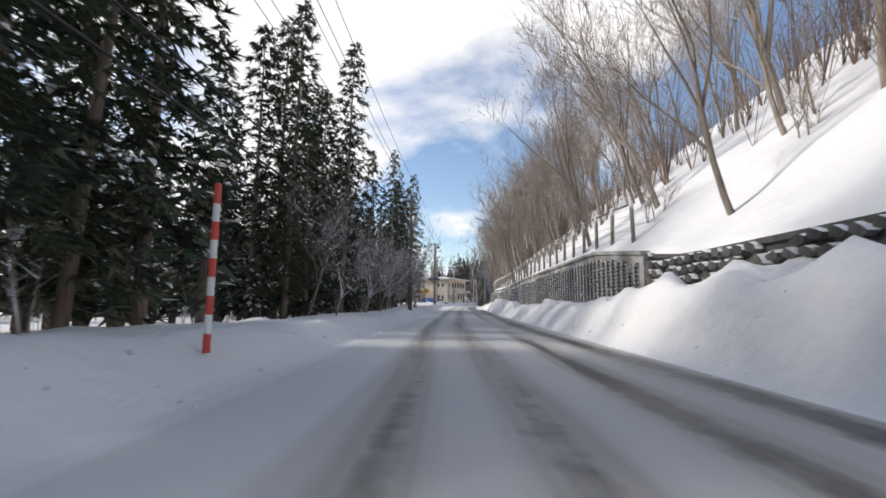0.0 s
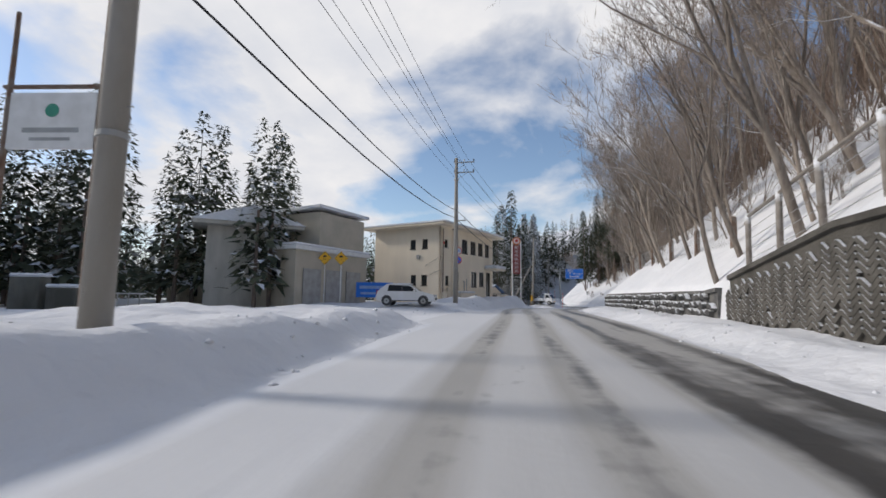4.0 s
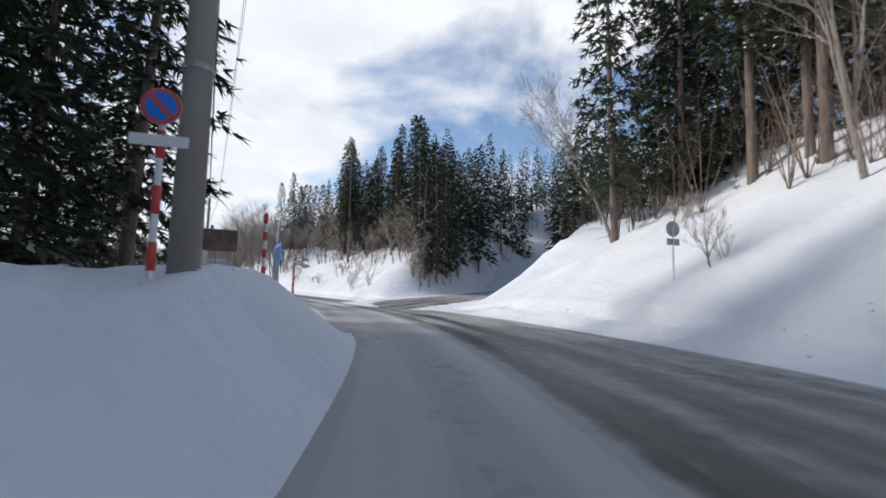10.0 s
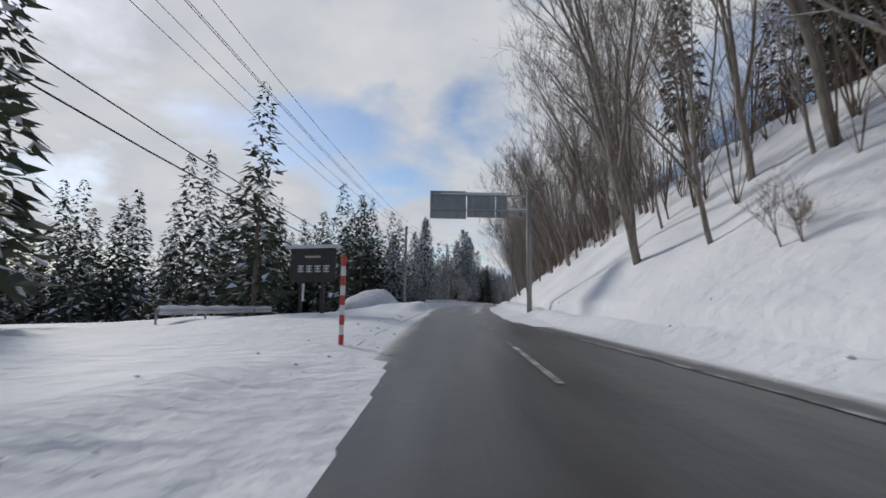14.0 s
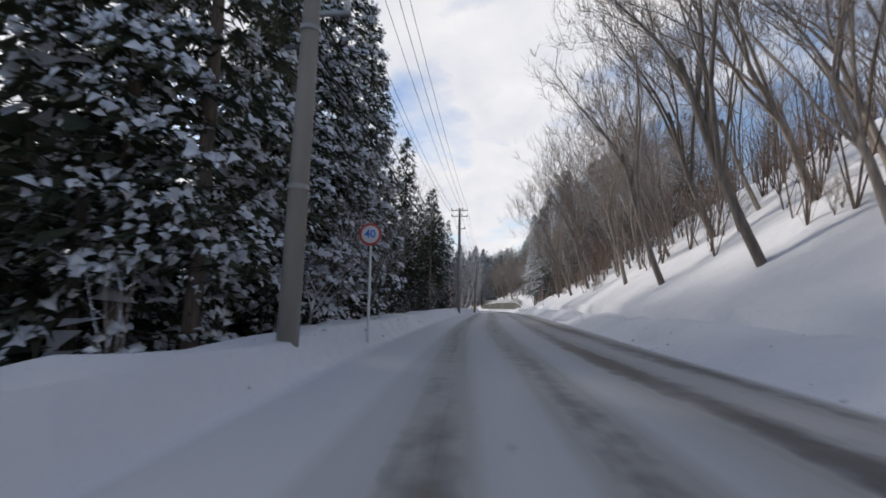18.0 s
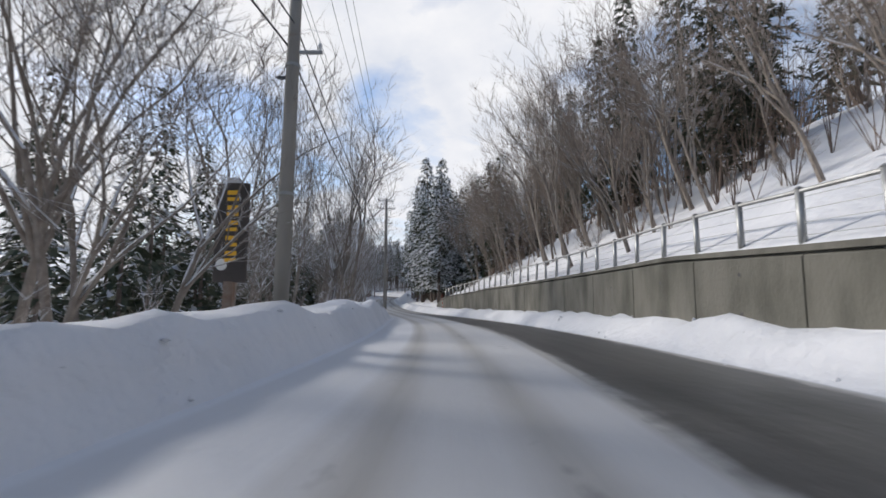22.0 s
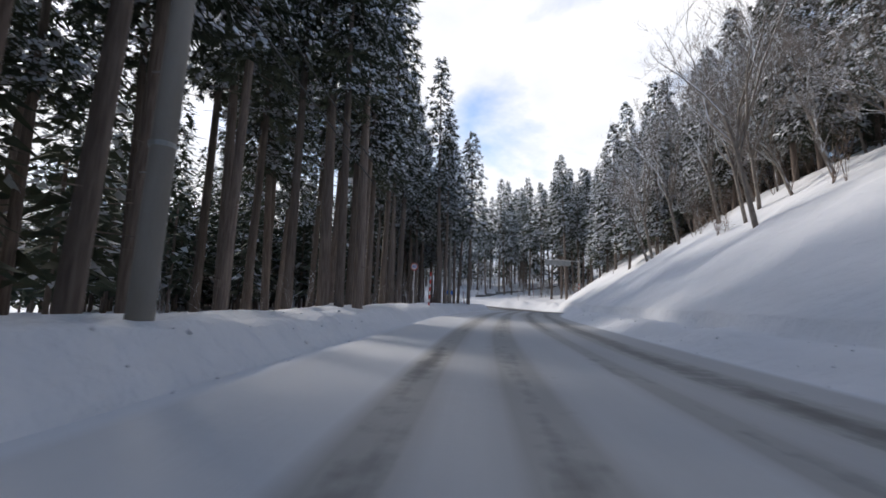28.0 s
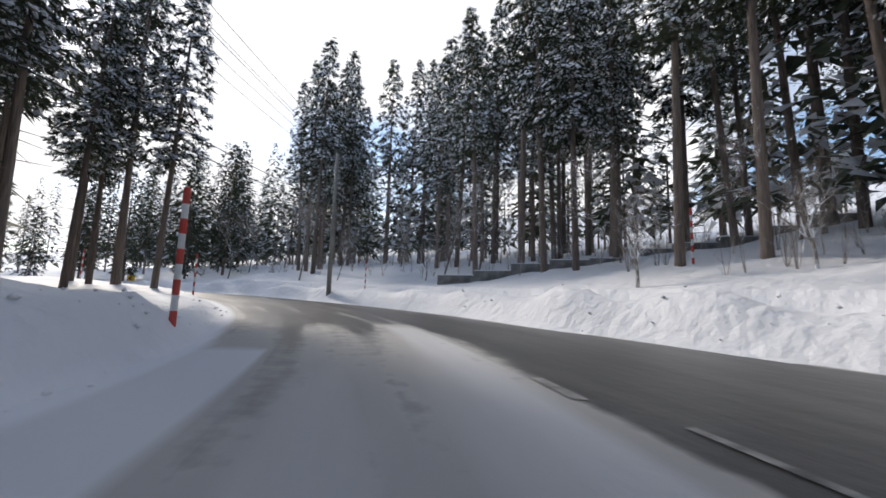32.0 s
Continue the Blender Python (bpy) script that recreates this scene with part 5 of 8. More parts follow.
def utility_pole(m, height, arms=((0, -.9, .9, 3), (-.75, -.8, .8, 4)), wood=False, can=None, low=True, steps=True, lean=(0, 0), label=""):
    t = thing("utility_pole", m, label or ("tarred wooden utility pole with steel crossarms" if wood else "grey concrete utility pole with crossarms and insulators"), "utility pole", "utility poles")
    lx, ly = lean
    part("pole", Mesh().tube([(0, 0, -1), (lx * .5, ly * .5, height * .5), (lx, ly, height)], [.19, .16, .115], 14), WOODPOLE if wood else POLEMAT, t, smooth=True)
    for dz, l0, l1, pins in arms:
        arm_at(t, height - .35 + dz, l0 + lx, l1 + lx, ly, pins)
        part("brace", Mesh().tube([(lx, ly + .06, height - .95 + dz), (l1 * .6 + lx, ly + .03, height - .38 + dz)], .014, 5), STEEL, t)
    if low:
        arm_at(t, height * .56, -.15 + lx * .5, .75 + lx * .5, 0, 2)
        part("cable_bracket", Mesh().box((-.3, -.03, height * .5 - .04), (.16, .03, height * .5 + .03)), DARKSTEEL, t)
    for z in ((height - 1.7, height * .5 + .3, 2.6) if steps else ()):
        part("band", Mesh().tube([(lx * z / height, ly * z / height, z - .04), (lx * z / height, ly * z / height, z + .04)], .19, 14), STEEL, t)
    if steps:
        for k in range(8):
            z = 2.2 + k * .8
            part("step_bolt", Mesh().tube([(0, 0, z), (.26 * (1 if k % 2 else -1), .02, z)], .011, 5), STEEL, t)
    if can:
        z, x = can
        c = part("transformer", Mesh().tube([(x, .0, z - .45), (x, 0, z - .42), (x, 0, z + .4), (x, 0, z + .46)], [.24, .27, .27, .2], 14), STEEL, t, "grey can transformer", smooth=True)
        for a in (-.12, .12):
            part("bushing", Mesh().tube([(x + a, 0, z + .42), (x + a, 0, z + .68)], [.05, .03], 7), DARKSTEEL, c)
        part("hanger", Mesh().box((min(0, x), -.05, z + .1), (max(0, x), .05, z + .18)), STEEL, t)
        part("fuse_box", Mesh().box((x - .1, .3, z + .55), (x + .1, .45, z + .85), bevel=.02), DARKSTEEL, t)
    return t


POLES = []      # plan x, y, top z, yaw for the wires


def set_pole(q, u, h, **kw):
    m = spot(q, u)
    utility_pole(m, h, **kw)
    POLES.append((m.translation.x, m.translation.y, m.translation.z + h, math.degrees(m.to_euler().z)))


def pole_at(x, y, h, **kw):
    q, u = nearest(x, y)
    m = pose(x, y, gz(x, y), 0, 0, at(float(q[0]))[2])
    utility_pole(m, h, **kw)
    POLES.append((x, y, m.translation.z + h, math.degrees(m.to_euler().z)))


def faced(x, y, dz=0.0, turn=0.0):
    """Pose on the ground at a plan place, turned as the way runs there."""
    q, u = nearest(x, y)
    return pose(x, y, gz(x, y) + dz, 0, 0, at(float(q[0]))[2] + turn)


x_, y_, w_ = at(-1.6, -4.5)
POLES.append((float(x_), float(y_), 11.5, w_))
set_pole(1.62, -3.9, 10.6, wood=True, can=(8.2, .35))
m = spot(1.5, -6.2)
utility_pole(m, 7.8, arms=(), wood=True, low=False, steps=False, label="short weathered wooden pole at the wood's edge")
# twin pole with a transformer platform
m = faced(-1.42, 78.4)
twin = thing("transformer_platform", m, "pair of wooden poles carrying a grey transformer platform", "utility pole", "utility poles")
for yy in (0, 2.1):
    part("pole", Mesh().tube([(0, yy, -1), (.02, yy, 10.6 - yy * .3)], [.18, .125], 14), WEATHERPOLE, twin, smooth=True)
for z in (4.15, 4.3):
    for xx in (-.5, .5):
        part("bearer", Mesh().box((xx - .06, -.5, z), (xx + .06, 3.1, z + .12)), PLATSTEEL, twin)
plat = part("platform", Mesh().box((-1.0, -.6, 4.43), (.8, 2.9, 4.52), bevel=.02), PLATSTEEL, twin)
for k in range(7):
    part("slat", Mesh().box((-.85, -.42 + k * .5, 4.52), (.7, -.24 + k * .5, 4.55)), WOODPOLE, plat)
for k in range(8):
    part("cross_bearer", Mesh().box((-1.15, -.55 + k * .48, 4.3), (.92, -.47 + k * .48, 4.42)), PLATSTEEL, twin)
tb = part("transformer_box", Mesh().box((-.5, .45, 4.55), (.5, 2.1, 6), bevel=.05), STEEL, twin, "grey steel transformer cabinet")
for k in range(6):
    part("cooling_fin", Mesh().box((-.58, .6 + k * .24, 4.7), (-.5, .66 + k * .24, 5.8)), STEEL, tb)
for k in range(3):
    part("bushing", Mesh().tube([(0, .8 + k * .4, 6), (0, .8 + k * .4, 6.4)], [.06, .03], 8), DARKSTEEL, tb)
for s in (-1, 1):
    for yy in (0, 2.1):
        part("strut", Mesh().tube([(0, yy, 3.35), (s * .75, yy, 4.25)], .035, 6), DARKSTEEL, twin)
for z, l in ((10.5, 1.1), (9.3, 1.2), (8.2, .9)):
    arm_at(twin, z, -l, l, 0, 3)
arm_at(twin, 7.4, -1.7, .1, 0, 2)
part("switch_gear", Mesh().box((.3, -.15, 9.75), (.85, .25, 10.2), bevel=.04), STEEL, twin)
POLES.append((m.translation.x, m.translation.y, m.translation.z + 10.9, math.degrees(m.to_euler().z)))
set_pole(4.3, -5.2, 10.2, arms=((.2, -.2, 1.3, 3), (-.55, -.3, 1.3, 3), (-1.0, -.2, 1.2, 2)), can=(7.4, .42))
set_pole(6.0, -4.8, 11.2, arms=((0, -.2, 1.4, 3), (-.8, -.2, 1.4, 3)), can=None)
q_, u_ = nearest(15.6, 167.3)
set_pole(float(q_[0]), float(u_[0]), 11.2, arms=((0, -.3, 1.7, 4), (-.6, -.2, 1.6, 4)), lean=(.35, 0))
pole_at(24.4, 197.6, 9.8, arms=((.1, -1.0, 1.0, 4), (-.75, -.9, .9, 4), (-1.15, -1.0, .7, 2)), can=(6.9, -.4))
pole_at(4.5, 240.7, 9.9, arms=((0, -1.2, .2, 2), (-.9, -1.2, .2, 3)), can=(6.2, .45))
pole_at(-17.3, 281.6, 10.5, arms=((0, -1.0, .2, 3), (-.6, -1.0, .2, 3)))
pole_at(-43.7, 324.2, 10.3, arms=((0, -.9, .2, 3), (-.6, -.9, .2, 3)))
set_pole(16.85, -4.4, 10.2, arms=((0, -.5, .9, 3),))
pole_at(-73.6, 385.2, 10.4, lean=(.3, 0))
pole_at(-89.1, 422.8, 11.2, arms=((.1, -.9, .9, 4), (-.55, -.9, .9, 4), (-1.9, -.2, .6, 2)))
pole_at(-102.4, 456.0, 10.3, can=None, lean=(.5, 0))
pole_at(-120.2, 495.9, 11.2, lean=(.15, 0), can=(8.4, .42))
pole_at(-136.3, 526.0, 11.2, arms=((.1, -.8, .8, 4), (-.7, -.9, .9, 4), (-2.2, -.2, .6, 2)))
pole_at(-157.6, 552.4, 10.4, arms=((.1, -1.0, 1.0, 3), (-.8, -1.0, 1.0, 3)))
set_pole(28.26, -4.9, 11.2, lean=(.3, 0))
set_pole(30.3, -7.2, 10.2, arms=((.1, -.9, .9, 3), (-.8, -.7, .7, 2)))
x_, y_ = -263.3, 699.9
utility_pole(world_at(x_, y_, gz(x_, y_), 45), 11.4, arms=((0, -1.0, 1.0, 3), (-.8, -.9, .9, 3)))
POLES.append((x_, y_, gz(x_, y_) + 11.4, 45))
POLES.append((-325.0, 713.4, 14.0, 70))
HANG = ((-.85, .0, .0105), (.05, .05, .0105), (.85, .0, .0105), (-.75, -.8, .0105), (.75, -.8, .0105), (.12, -4.2, .019), (-.1, -4.7, .024))
for (xa, ya, za, wa), (xb, yb, zb, wb) in zip(POLES, POLES[1:]):
    span = math.hypot(xb - xa, yb - ya)
    for off, dz, r in HANG:
        a = Vector((xa + off * math.cos(radians(wa)), ya + off * math.sin(radians(wa)), za + dz))
        b = Vector((xb + off * math.cos(radians(wb)), yb + off * math.sin(radians(wb)), zb + dz))
        n = max(6, int(span / 5))
        sag = .00035 * span * span + (.35 if dz < -3 else .1)
        pts = [a.lerp(b, k / n) - Vector((0, 0, sag * 4 * (k / n) * (1 - k / n))) for k in range(n + 1)]
        single("overhead_cable", Mesh().tube(pts, r, 4, caps=False), CABLE, ONE, "black overhead cable slung between utility poles", "cable", "overhead cables")
# guy pole by the lay-by
g0, g1 = pose(11.6, 167.0, gz(11.6, 167.0)), pose(15.5, 167.3, gz(15.6, 167.3))
single("guy_prop", Mesh().tube([g0.translation - Vector((0, 0, .5)), Vector((g1.translation.x, g1.translation.y, g1.translation.z + 6.6))], [.13, .1], 10), POLEMAT, ONE, "leaning concrete prop against the utility pole", "pole prop")
w = thing("pole_guard", pose(15.6, 167.3, gz(15.6, 167.3)), "yellow and black striped guard round the pole foot", "pole guard")
part("sleeve", Mesh().tube([(0, 0, .75), (0, 0, 1.6)], .2, 16), YELLOW, w)
for k in range(5):
    a = k * 1.256
    part("stripe", Mesh().tube([(.2 * math.cos(a), .2 * math.sin(a), .78), (.2 * math.cos(a + .25), .2 * math.sin(a + .25), 1.57)], .03, 4), BLACK, w)
w2 = thing("pole_guard", faced(-102.4, 456.0), "yellow and black striped guard round the pole foot", "pole guard")
part("sleeve", Mesh().tube([(0, 0, .5), (0, 0, 1.3)], .2, 16), YELLOW, w2)
for k in range(5):
    a = k * 1.256
    part("stripe", Mesh().tube([(.2 * math.cos(a), .2 * math.sin(a), .52), (.2 * math.cos(a + .25), .2 * math.sin(a + .25), 1.28)], .03, 4), BLACK, w2)


# ---- retaining walls ----
def wall_strip(q0, q1, step, face, top, foot, depth, name, label, material):
    """A wall along the way: face(q) gives u, top(q) and foot(q) heights over the road. Returns the backing."""
    qs = np.interp(np.arange(np.interp(q0, GQ, GS), np.interp(q1, GQ, GS), step), GS, GQ)
    me = Mesh()
    rows_ = []
    for q in qs:
        z, u = float(np.interp(q, GQ, GZ)), face(q)
        ring = []
        for du, zz in ((0, foot(q)), (0.05, top(q) - .16), (-.05, top(q) - .14), (-.04, top(q)), (depth, top(q)), (depth, foot(q))):
            x, y, _ = at(q, u + du)
            ring.append((float(x), float(y), z + zz))
        rows_.append(ring)
    vs = [p for ring in rows_ for p in ring]
    fs = []
    for i in range(len(rows_) - 1):
        for j in range(5):
            fs.append((i * 6 + j, i * 6 + j + 1, i * 6 + j + 7, i * 6 + j + 6))
    fs += [tuple(range(5, -1, -1)), tuple(range((len(rows_) - 1) * 6, len(rows_) * 6))]
    me.add(vs, fs)
    return single(name, me, material, ONE, label, "retaining wall", kind="structure")


def r_at(i):
    return lambda q: float(np.interp(q, RIGHT[:, 0], RIGHT[:, i]))


STEP_U, STEP_H = r_at(3), r_at(4)
bare_wall = wall_strip(3.2, 5.02, 1.2, lambda q: STEP_U(q) - .16, lambda q: STEP_H(q) + .06, lambda q: -.3, .35, "wall_bare", "dark herringbone block retaining wall swept bare of snow", BLOCK)
block_wall = wall_strip(.66, 3.22, 1.2, lambda q: STEP_U(q) - .16, lambda q: STEP_H(q) + .06, lambda q: -.3, .35, "wall_blocks", "retaining wall of herringbone concrete blocks with snow in the joints", JOINT)
stone_wall = wall_strip(5.06, 6.84, 1.2, lambda q: STEP_U(q) - .1, lambda q: STEP_H(q) - .1, lambda q: -.3, .3, "wall_stone", "low dark stone retaining wall capped with snow", STONE)
old_wall = wall_strip(-3.0, .68, 1.2, lambda q: STEP_U(q) - .1, lambda q: STEP_H(q) - .06, lambda q: .4, .3, "wall_old", "old dark stone wall half buried under snow", STONE)
conc_wall = wall_strip(21.88, 24.74, .8, lambda q: STEP_U(q) - .16, lambda q: STEP_H(q) + .05, lambda q: -.2, .34, "wall_concrete", "smooth stained concrete retaining wall with a fence on top", CONCRETE)


def fence(name, q0, q1, gap, u_off, post_h, r, material, label, rail=True, wires=4, square=False, net=False):
    """Posts, top rail and wires along the top of the cutting."""
    t = thing(name, ONE, label, "fence", "roadside fences")
    qs = np.interp(np.arange(np.interp(q0, GQ, GS), np.interp(q1, GQ, GS), gap), GS, GQ)
    pts = []
    post = Mesh().tube([(0, 0, -.5), (0, 0, post_h)], r, 10).data("post", material, smooth=True) if not square else Mesh().box((-r, -r, -.5), (r, r, post_h), bevel=.015).data("post", material)
    for q in qs:
        u = STEP_U(q) + u_off
        m_ = spot(q, u) @ pose(0, 0, 0, random.uniform(-1.5, 1.5), random.uniform(-2, 2), 0)
        pts.append(m_)
        part("post", post, None, t, m=m_)
        part("post_cap", Mesh().tube([(0, 0, post_h), (0, 0, post_h + .05)], [r + .012, r * .5], 8), material, t, m=m_)
    for a, b in zip(pts, pts[1:]):
        if rail:
            part("top_rail", Mesh().tube([a @ Vector((0, 0, post_h - .06)), b @ Vector((0, 0, post_h - .06))], .055, 7), material, t)
        for k in range(wires):
            z = .15 + (post_h - .35) * k / max(wires - 1, 1)
            part("wire", Mesh().tube([a @ Vector((0, 0, z)), b @ Vector((0, 0, z))], .009, 4, caps=False), STEEL, t)
        if net:
            me = Mesh()
            for k in range(14):
                f0, f1 = k / 14, min(1, (k + 4) / 14)
                me.tube([a.translation.lerp(b.translation, f0) + Vector((0, 0, .05)), a.translation.lerp(b.translation, f1) + Vector((0, 0, post_h - .1))], .005, 3, caps=False)
                me.tube([a.translation.lerp(b.translation, f1) + Vector((0, 0, .05)), a.translation.lerp(b.translation, f0) + Vector((0, 0, post_h - .1))], .005, 3, caps=False)
            tagged(part("wire_net", me, STEEL, t), kind="stuff")
    return t


fence("fence", .75, 5.0, 2.2, .55, 1.65, .085, FENCEPOST, "grey-brown post and wire fence along the top of the block wall", True, 5)
fence("fence", 5.3, 8.1, 4.2, 2.2, 1.25, .11, RUST, "rusty posts with wire netting on the snowy slope", False, 3, True, True)
fence("fence", 21.92, 24.72, 2.0, .25, 1.2, .085, STEEL, "grey steel post and rail fence on the concrete wall", True, 4)

# ---- beige building by the road ----
BX = pose(1.66, 135.64, 1.22, 0, 0, math.degrees(math.atan2(.872, .49)))     # +x along the street front, +y into the building
house_a = thing("office_building", BX, "two-storey cream rendered building with brown sliding windows", "building")


def holed_wall(parent, length, z0, z1, thick, holes, material, m=FLAT, name="wall"):
    """A wall in x and z from y = 0 to thick, with rectangular openings (x0, x1, z0, z1)."""
    cuts = sorted({0, length, *[h[0] for h in holes], *[h[1] for h in holes]})
    for a, b in zip(cuts, cuts[1:]):
        spans = sorted((h[2], h[3]) for h in holes if h[0] < (a + b) / 2 < h[1])
        z = z0
        for s0, s1 in spans + [(z1, z1)]:
            if s0 > z:
                part(name, Mesh().box((a, 0, z), (b, thick, s0)), material, parent, m=m)
            z = s1


def window(parent, x0, x1, z0, z1, m=FLAT, sashes=2, deep=.12, sill=True):
    w_ = part("window", Mesh().box((x0, deep + .03, z0), (x1, deep + .045, z1)), GLASS, parent, m=m)
    me = Mesh()
    f = .05
    for lo, hi in (((x0, z0), (x1, z0 + f)), ((x0, z1 - f), (x1, z1)), ((x0, z0), (x0 + f, z1)), ((x1 - f, z0), (x1, z1))):
        me.box((lo[0], deep - .04, lo[1]), (hi[0], deep + .05, hi[1]))
    part("window_frame", me, FRAME, w_)
    for k in range(1, sashes):
        x = x0 + (x1 - x0) * k / sashes
        part("mullion", Mesh().box((x - .03, deep - .02, z0 + f), (x + .03, deep + .04, z1 - f)), FRAME, w_)
    if sill:
        part("window_sill", Mesh().box((x0 - .05, -.06, z0 - .06), (x1 + .05, deep, z0), bevel=.01), FRAME, w_)
    return w_


UP = [(.75, 1.4, 5.7, 6.5), (2.35, 3.6, 5.4, 6.9), (4.3, 5.55, 5.4, 6.9), (6.25, 7.5, 5.45, 6.9), (8.1, 9.3, 5.45, 6.9), (9.8, 10.95, 5.45, 6.9)]
LOW = [(.95, 1.6, 1.95, 2.9), (2.9, 3.65, 1.65, 3.4), (6.4, 7.7, 1.9, 3.55), (8.35, 9.5, 2.0, 3.6), (10.1, 11.25, .85, 3.65)]
holed_wall(house_a, 11.9, -1, 7.75, .2, UP + LOW, CREAM)
for k, (a, b, c, d) in enumerate(UP + LOW):
    window(house_a, a, b, c, d, sashes=1 if b - a < .8 else 2)
BACK = pose(0, 8.2, 0, 0, 0, -90)
SIDE = [(4.6, 5.25, 5.55, 6.5), (6.05, 6.7, 5.55, 6.5), (4.7, 5.35, 1.9, 2.95), (6.0, 6.65, 1.9, 2.95)]
holed_wall(house_a, 8.2, -1, 7.75, .2, SIDE, CREAM, BACK)
for a, b, c, d in SIDE:
    window(house_a, a, b, c, d, BACK, 1)
part("wall", Mesh().box((11.7, .2, -1), (11.9, 8.2, 7.75)), CREAM, house_a)
part("wall", Mesh().box((.2, 8.0, -1), (11.7, 8.2, 7.75)), CREAM, house_a)
part("floor_band", Mesh().box((-.02, -.02, 4.28), (11.92, 0, 4.34)), CREAM, house_a)
part("eave", Mesh().box((-1.0, -1.0, 7.75), (12.9, 9.2, 7.98), bevel=.03), CREAM, house_a, "deep cream overhanging eave")
part("roof", Mesh().add([(-1.05, -1.05, 7.98), (12.95, -1.05, 7.98), (12.95, 9.25, 7.98), (-1.05, 9.25, 7.98), (4.1, 4.1, 8.9), (7.8, 4.1, 8.9), (-1.05, -1.05, 8.12), (12.95, -1.05, 8.12), (12.95, 9.25, 8.12), (-1.05, 9.25, 8.12)],
                      [(0, 1, 7, 6), (1, 2, 8, 7), (2, 3, 9, 8), (3, 0, 6, 9), (6, 7, 5, 4), (7, 8, 5), (8, 9, 4, 5), (9, 6, 4)]), SNOW, house_a, "low hipped roof under snow")
can_ = part("porch_canopy", Mesh().box((9.6, -1.5, 3.9), (12.4, 0, 4.08), bevel=.02), CREAM, house_a)
part("snow_cap", Mesh().box((9.5, -1.6, 4.08), (12.5, 0, 4.45), bevel=.16), PILE, can_)
part("porch_wall", Mesh().box((12.0, -1.5, -.6), (13.2, -.9, 1.15), bevel=.03), CREAM, house_a)
part("annex", Mesh().box((2.6, -.9, -.6), (5.6, 0, 1.2), bevel=.03), CREAM, house_a)
part("snow_cap", Mesh().box((2.55, -.95, 1.2), (5.65, 0, 1.42), bevel=.1), PILE, house_a)
part("downpipe", Mesh().tube([(2.2, -.12, -.4), (2.2, -.12, 7.6)], .07, 10), CREAM, house_a)
part("downpipe", Mesh().tube([(.35, -.1, 1.0), (.35, -.1, 5.9), (.35, -.1, 7.5)], .05, 8), RUST, house_a)
part("alarm_lamp", Mesh().tube([(.35, -.16, 5.95), (.35, -.16, 6.2)], [.09, .06], 10), RED, house_a)
for x, z, w_, h in ((.3, .2, .7, 1.1), (1.0, .3, .75, 1.45)):
    part("meter_cabinet", Mesh().box((x, -.32, z), (x + w_ * .8, 0, z + h), bevel=.02), CREAM, house_a)
part("wall_vent", Mesh().box((2.75, -.1, 4.0), (2.9, 0, 4.2)), DARKSTEEL, house_a)
part("wall_vent", Mesh().box((-.15, 2.4, 4.55), (0, 2.75, 4.95)), STEEL, house_a)
for z, y0 in ((4.4, .0), (3.1, .3)):
    part("service_cable", Mesh().tube([(-.05, y0 + 1.8, z - .6), (-.08, y0 + .6, z), (-.08, -.08, z + .3), (.2, -.1, z - .2), (.4, -.1, z + .2)], .014, 5), CABLE, house_a)
part("low_window", Mesh().box((6.9, -.02, .75), (7.7, .02, 1.1)), GLASS, house_a)
part("flue", Mesh().tube([(4.4, -.25, 1.4), (4.4, -.25, 2.4), (4.4, -.1, 2.5)], .05, 8), STEEL, house_a)
part("flue", Mesh().tube([(4.9, -.25, 1.4), (4.9, -.25, 2.7)], .05, 8), STEEL, house_a)

# ---- tall vertical sign with two white posts ----
gs = thing("pylon_sign", spot(7.45, -4.9, .4, 20), "tall maroon vertical sign board between two white posts", "sign")
for x in (-.55, .55):
    part("post", Mesh().tube([(x, 0, -1.6), (x, 0, 7.6)], .085, 12), WHITE, gs, smooth=True)
board = part("board", Mesh().box((-.46, -.09, 3.25), (.46, .09, 7.0), bevel=.015), SIGNRED, gs)
for k in range(7):
    z = 6.72 - k * .52
    for a in range(3):
        part("character_bar", Mesh().box((-.25 + .02 * a, -.1, z - .15 + a * .13), (.25 - .03 * (a % 2), -.09, z - .09 + a * .13)), WHITE, board)
disc = part("roundel", Mesh().disc((0, 7.55), .52, -.09, .09, 28), ORANGE, gs)
part("roundel_face", Mesh().disc((0, 7.55), .36, -.1, -.09, 24), WHITE, disc)
part("roundel_mark", Mesh().disc((0.02, 7.57), .22, -.11, -.1, 16), RED, disc)
for z in (1.3, 2.85):
    part("tie_bar", Mesh().box((-.95, -.05, z - .04), (.95, .05, z + .04)), WHITE, gs)
part("lamp_box", Mesh().box((-.1, -.12, 2.95), (.1, .12, 3.15)), RUST, gs)

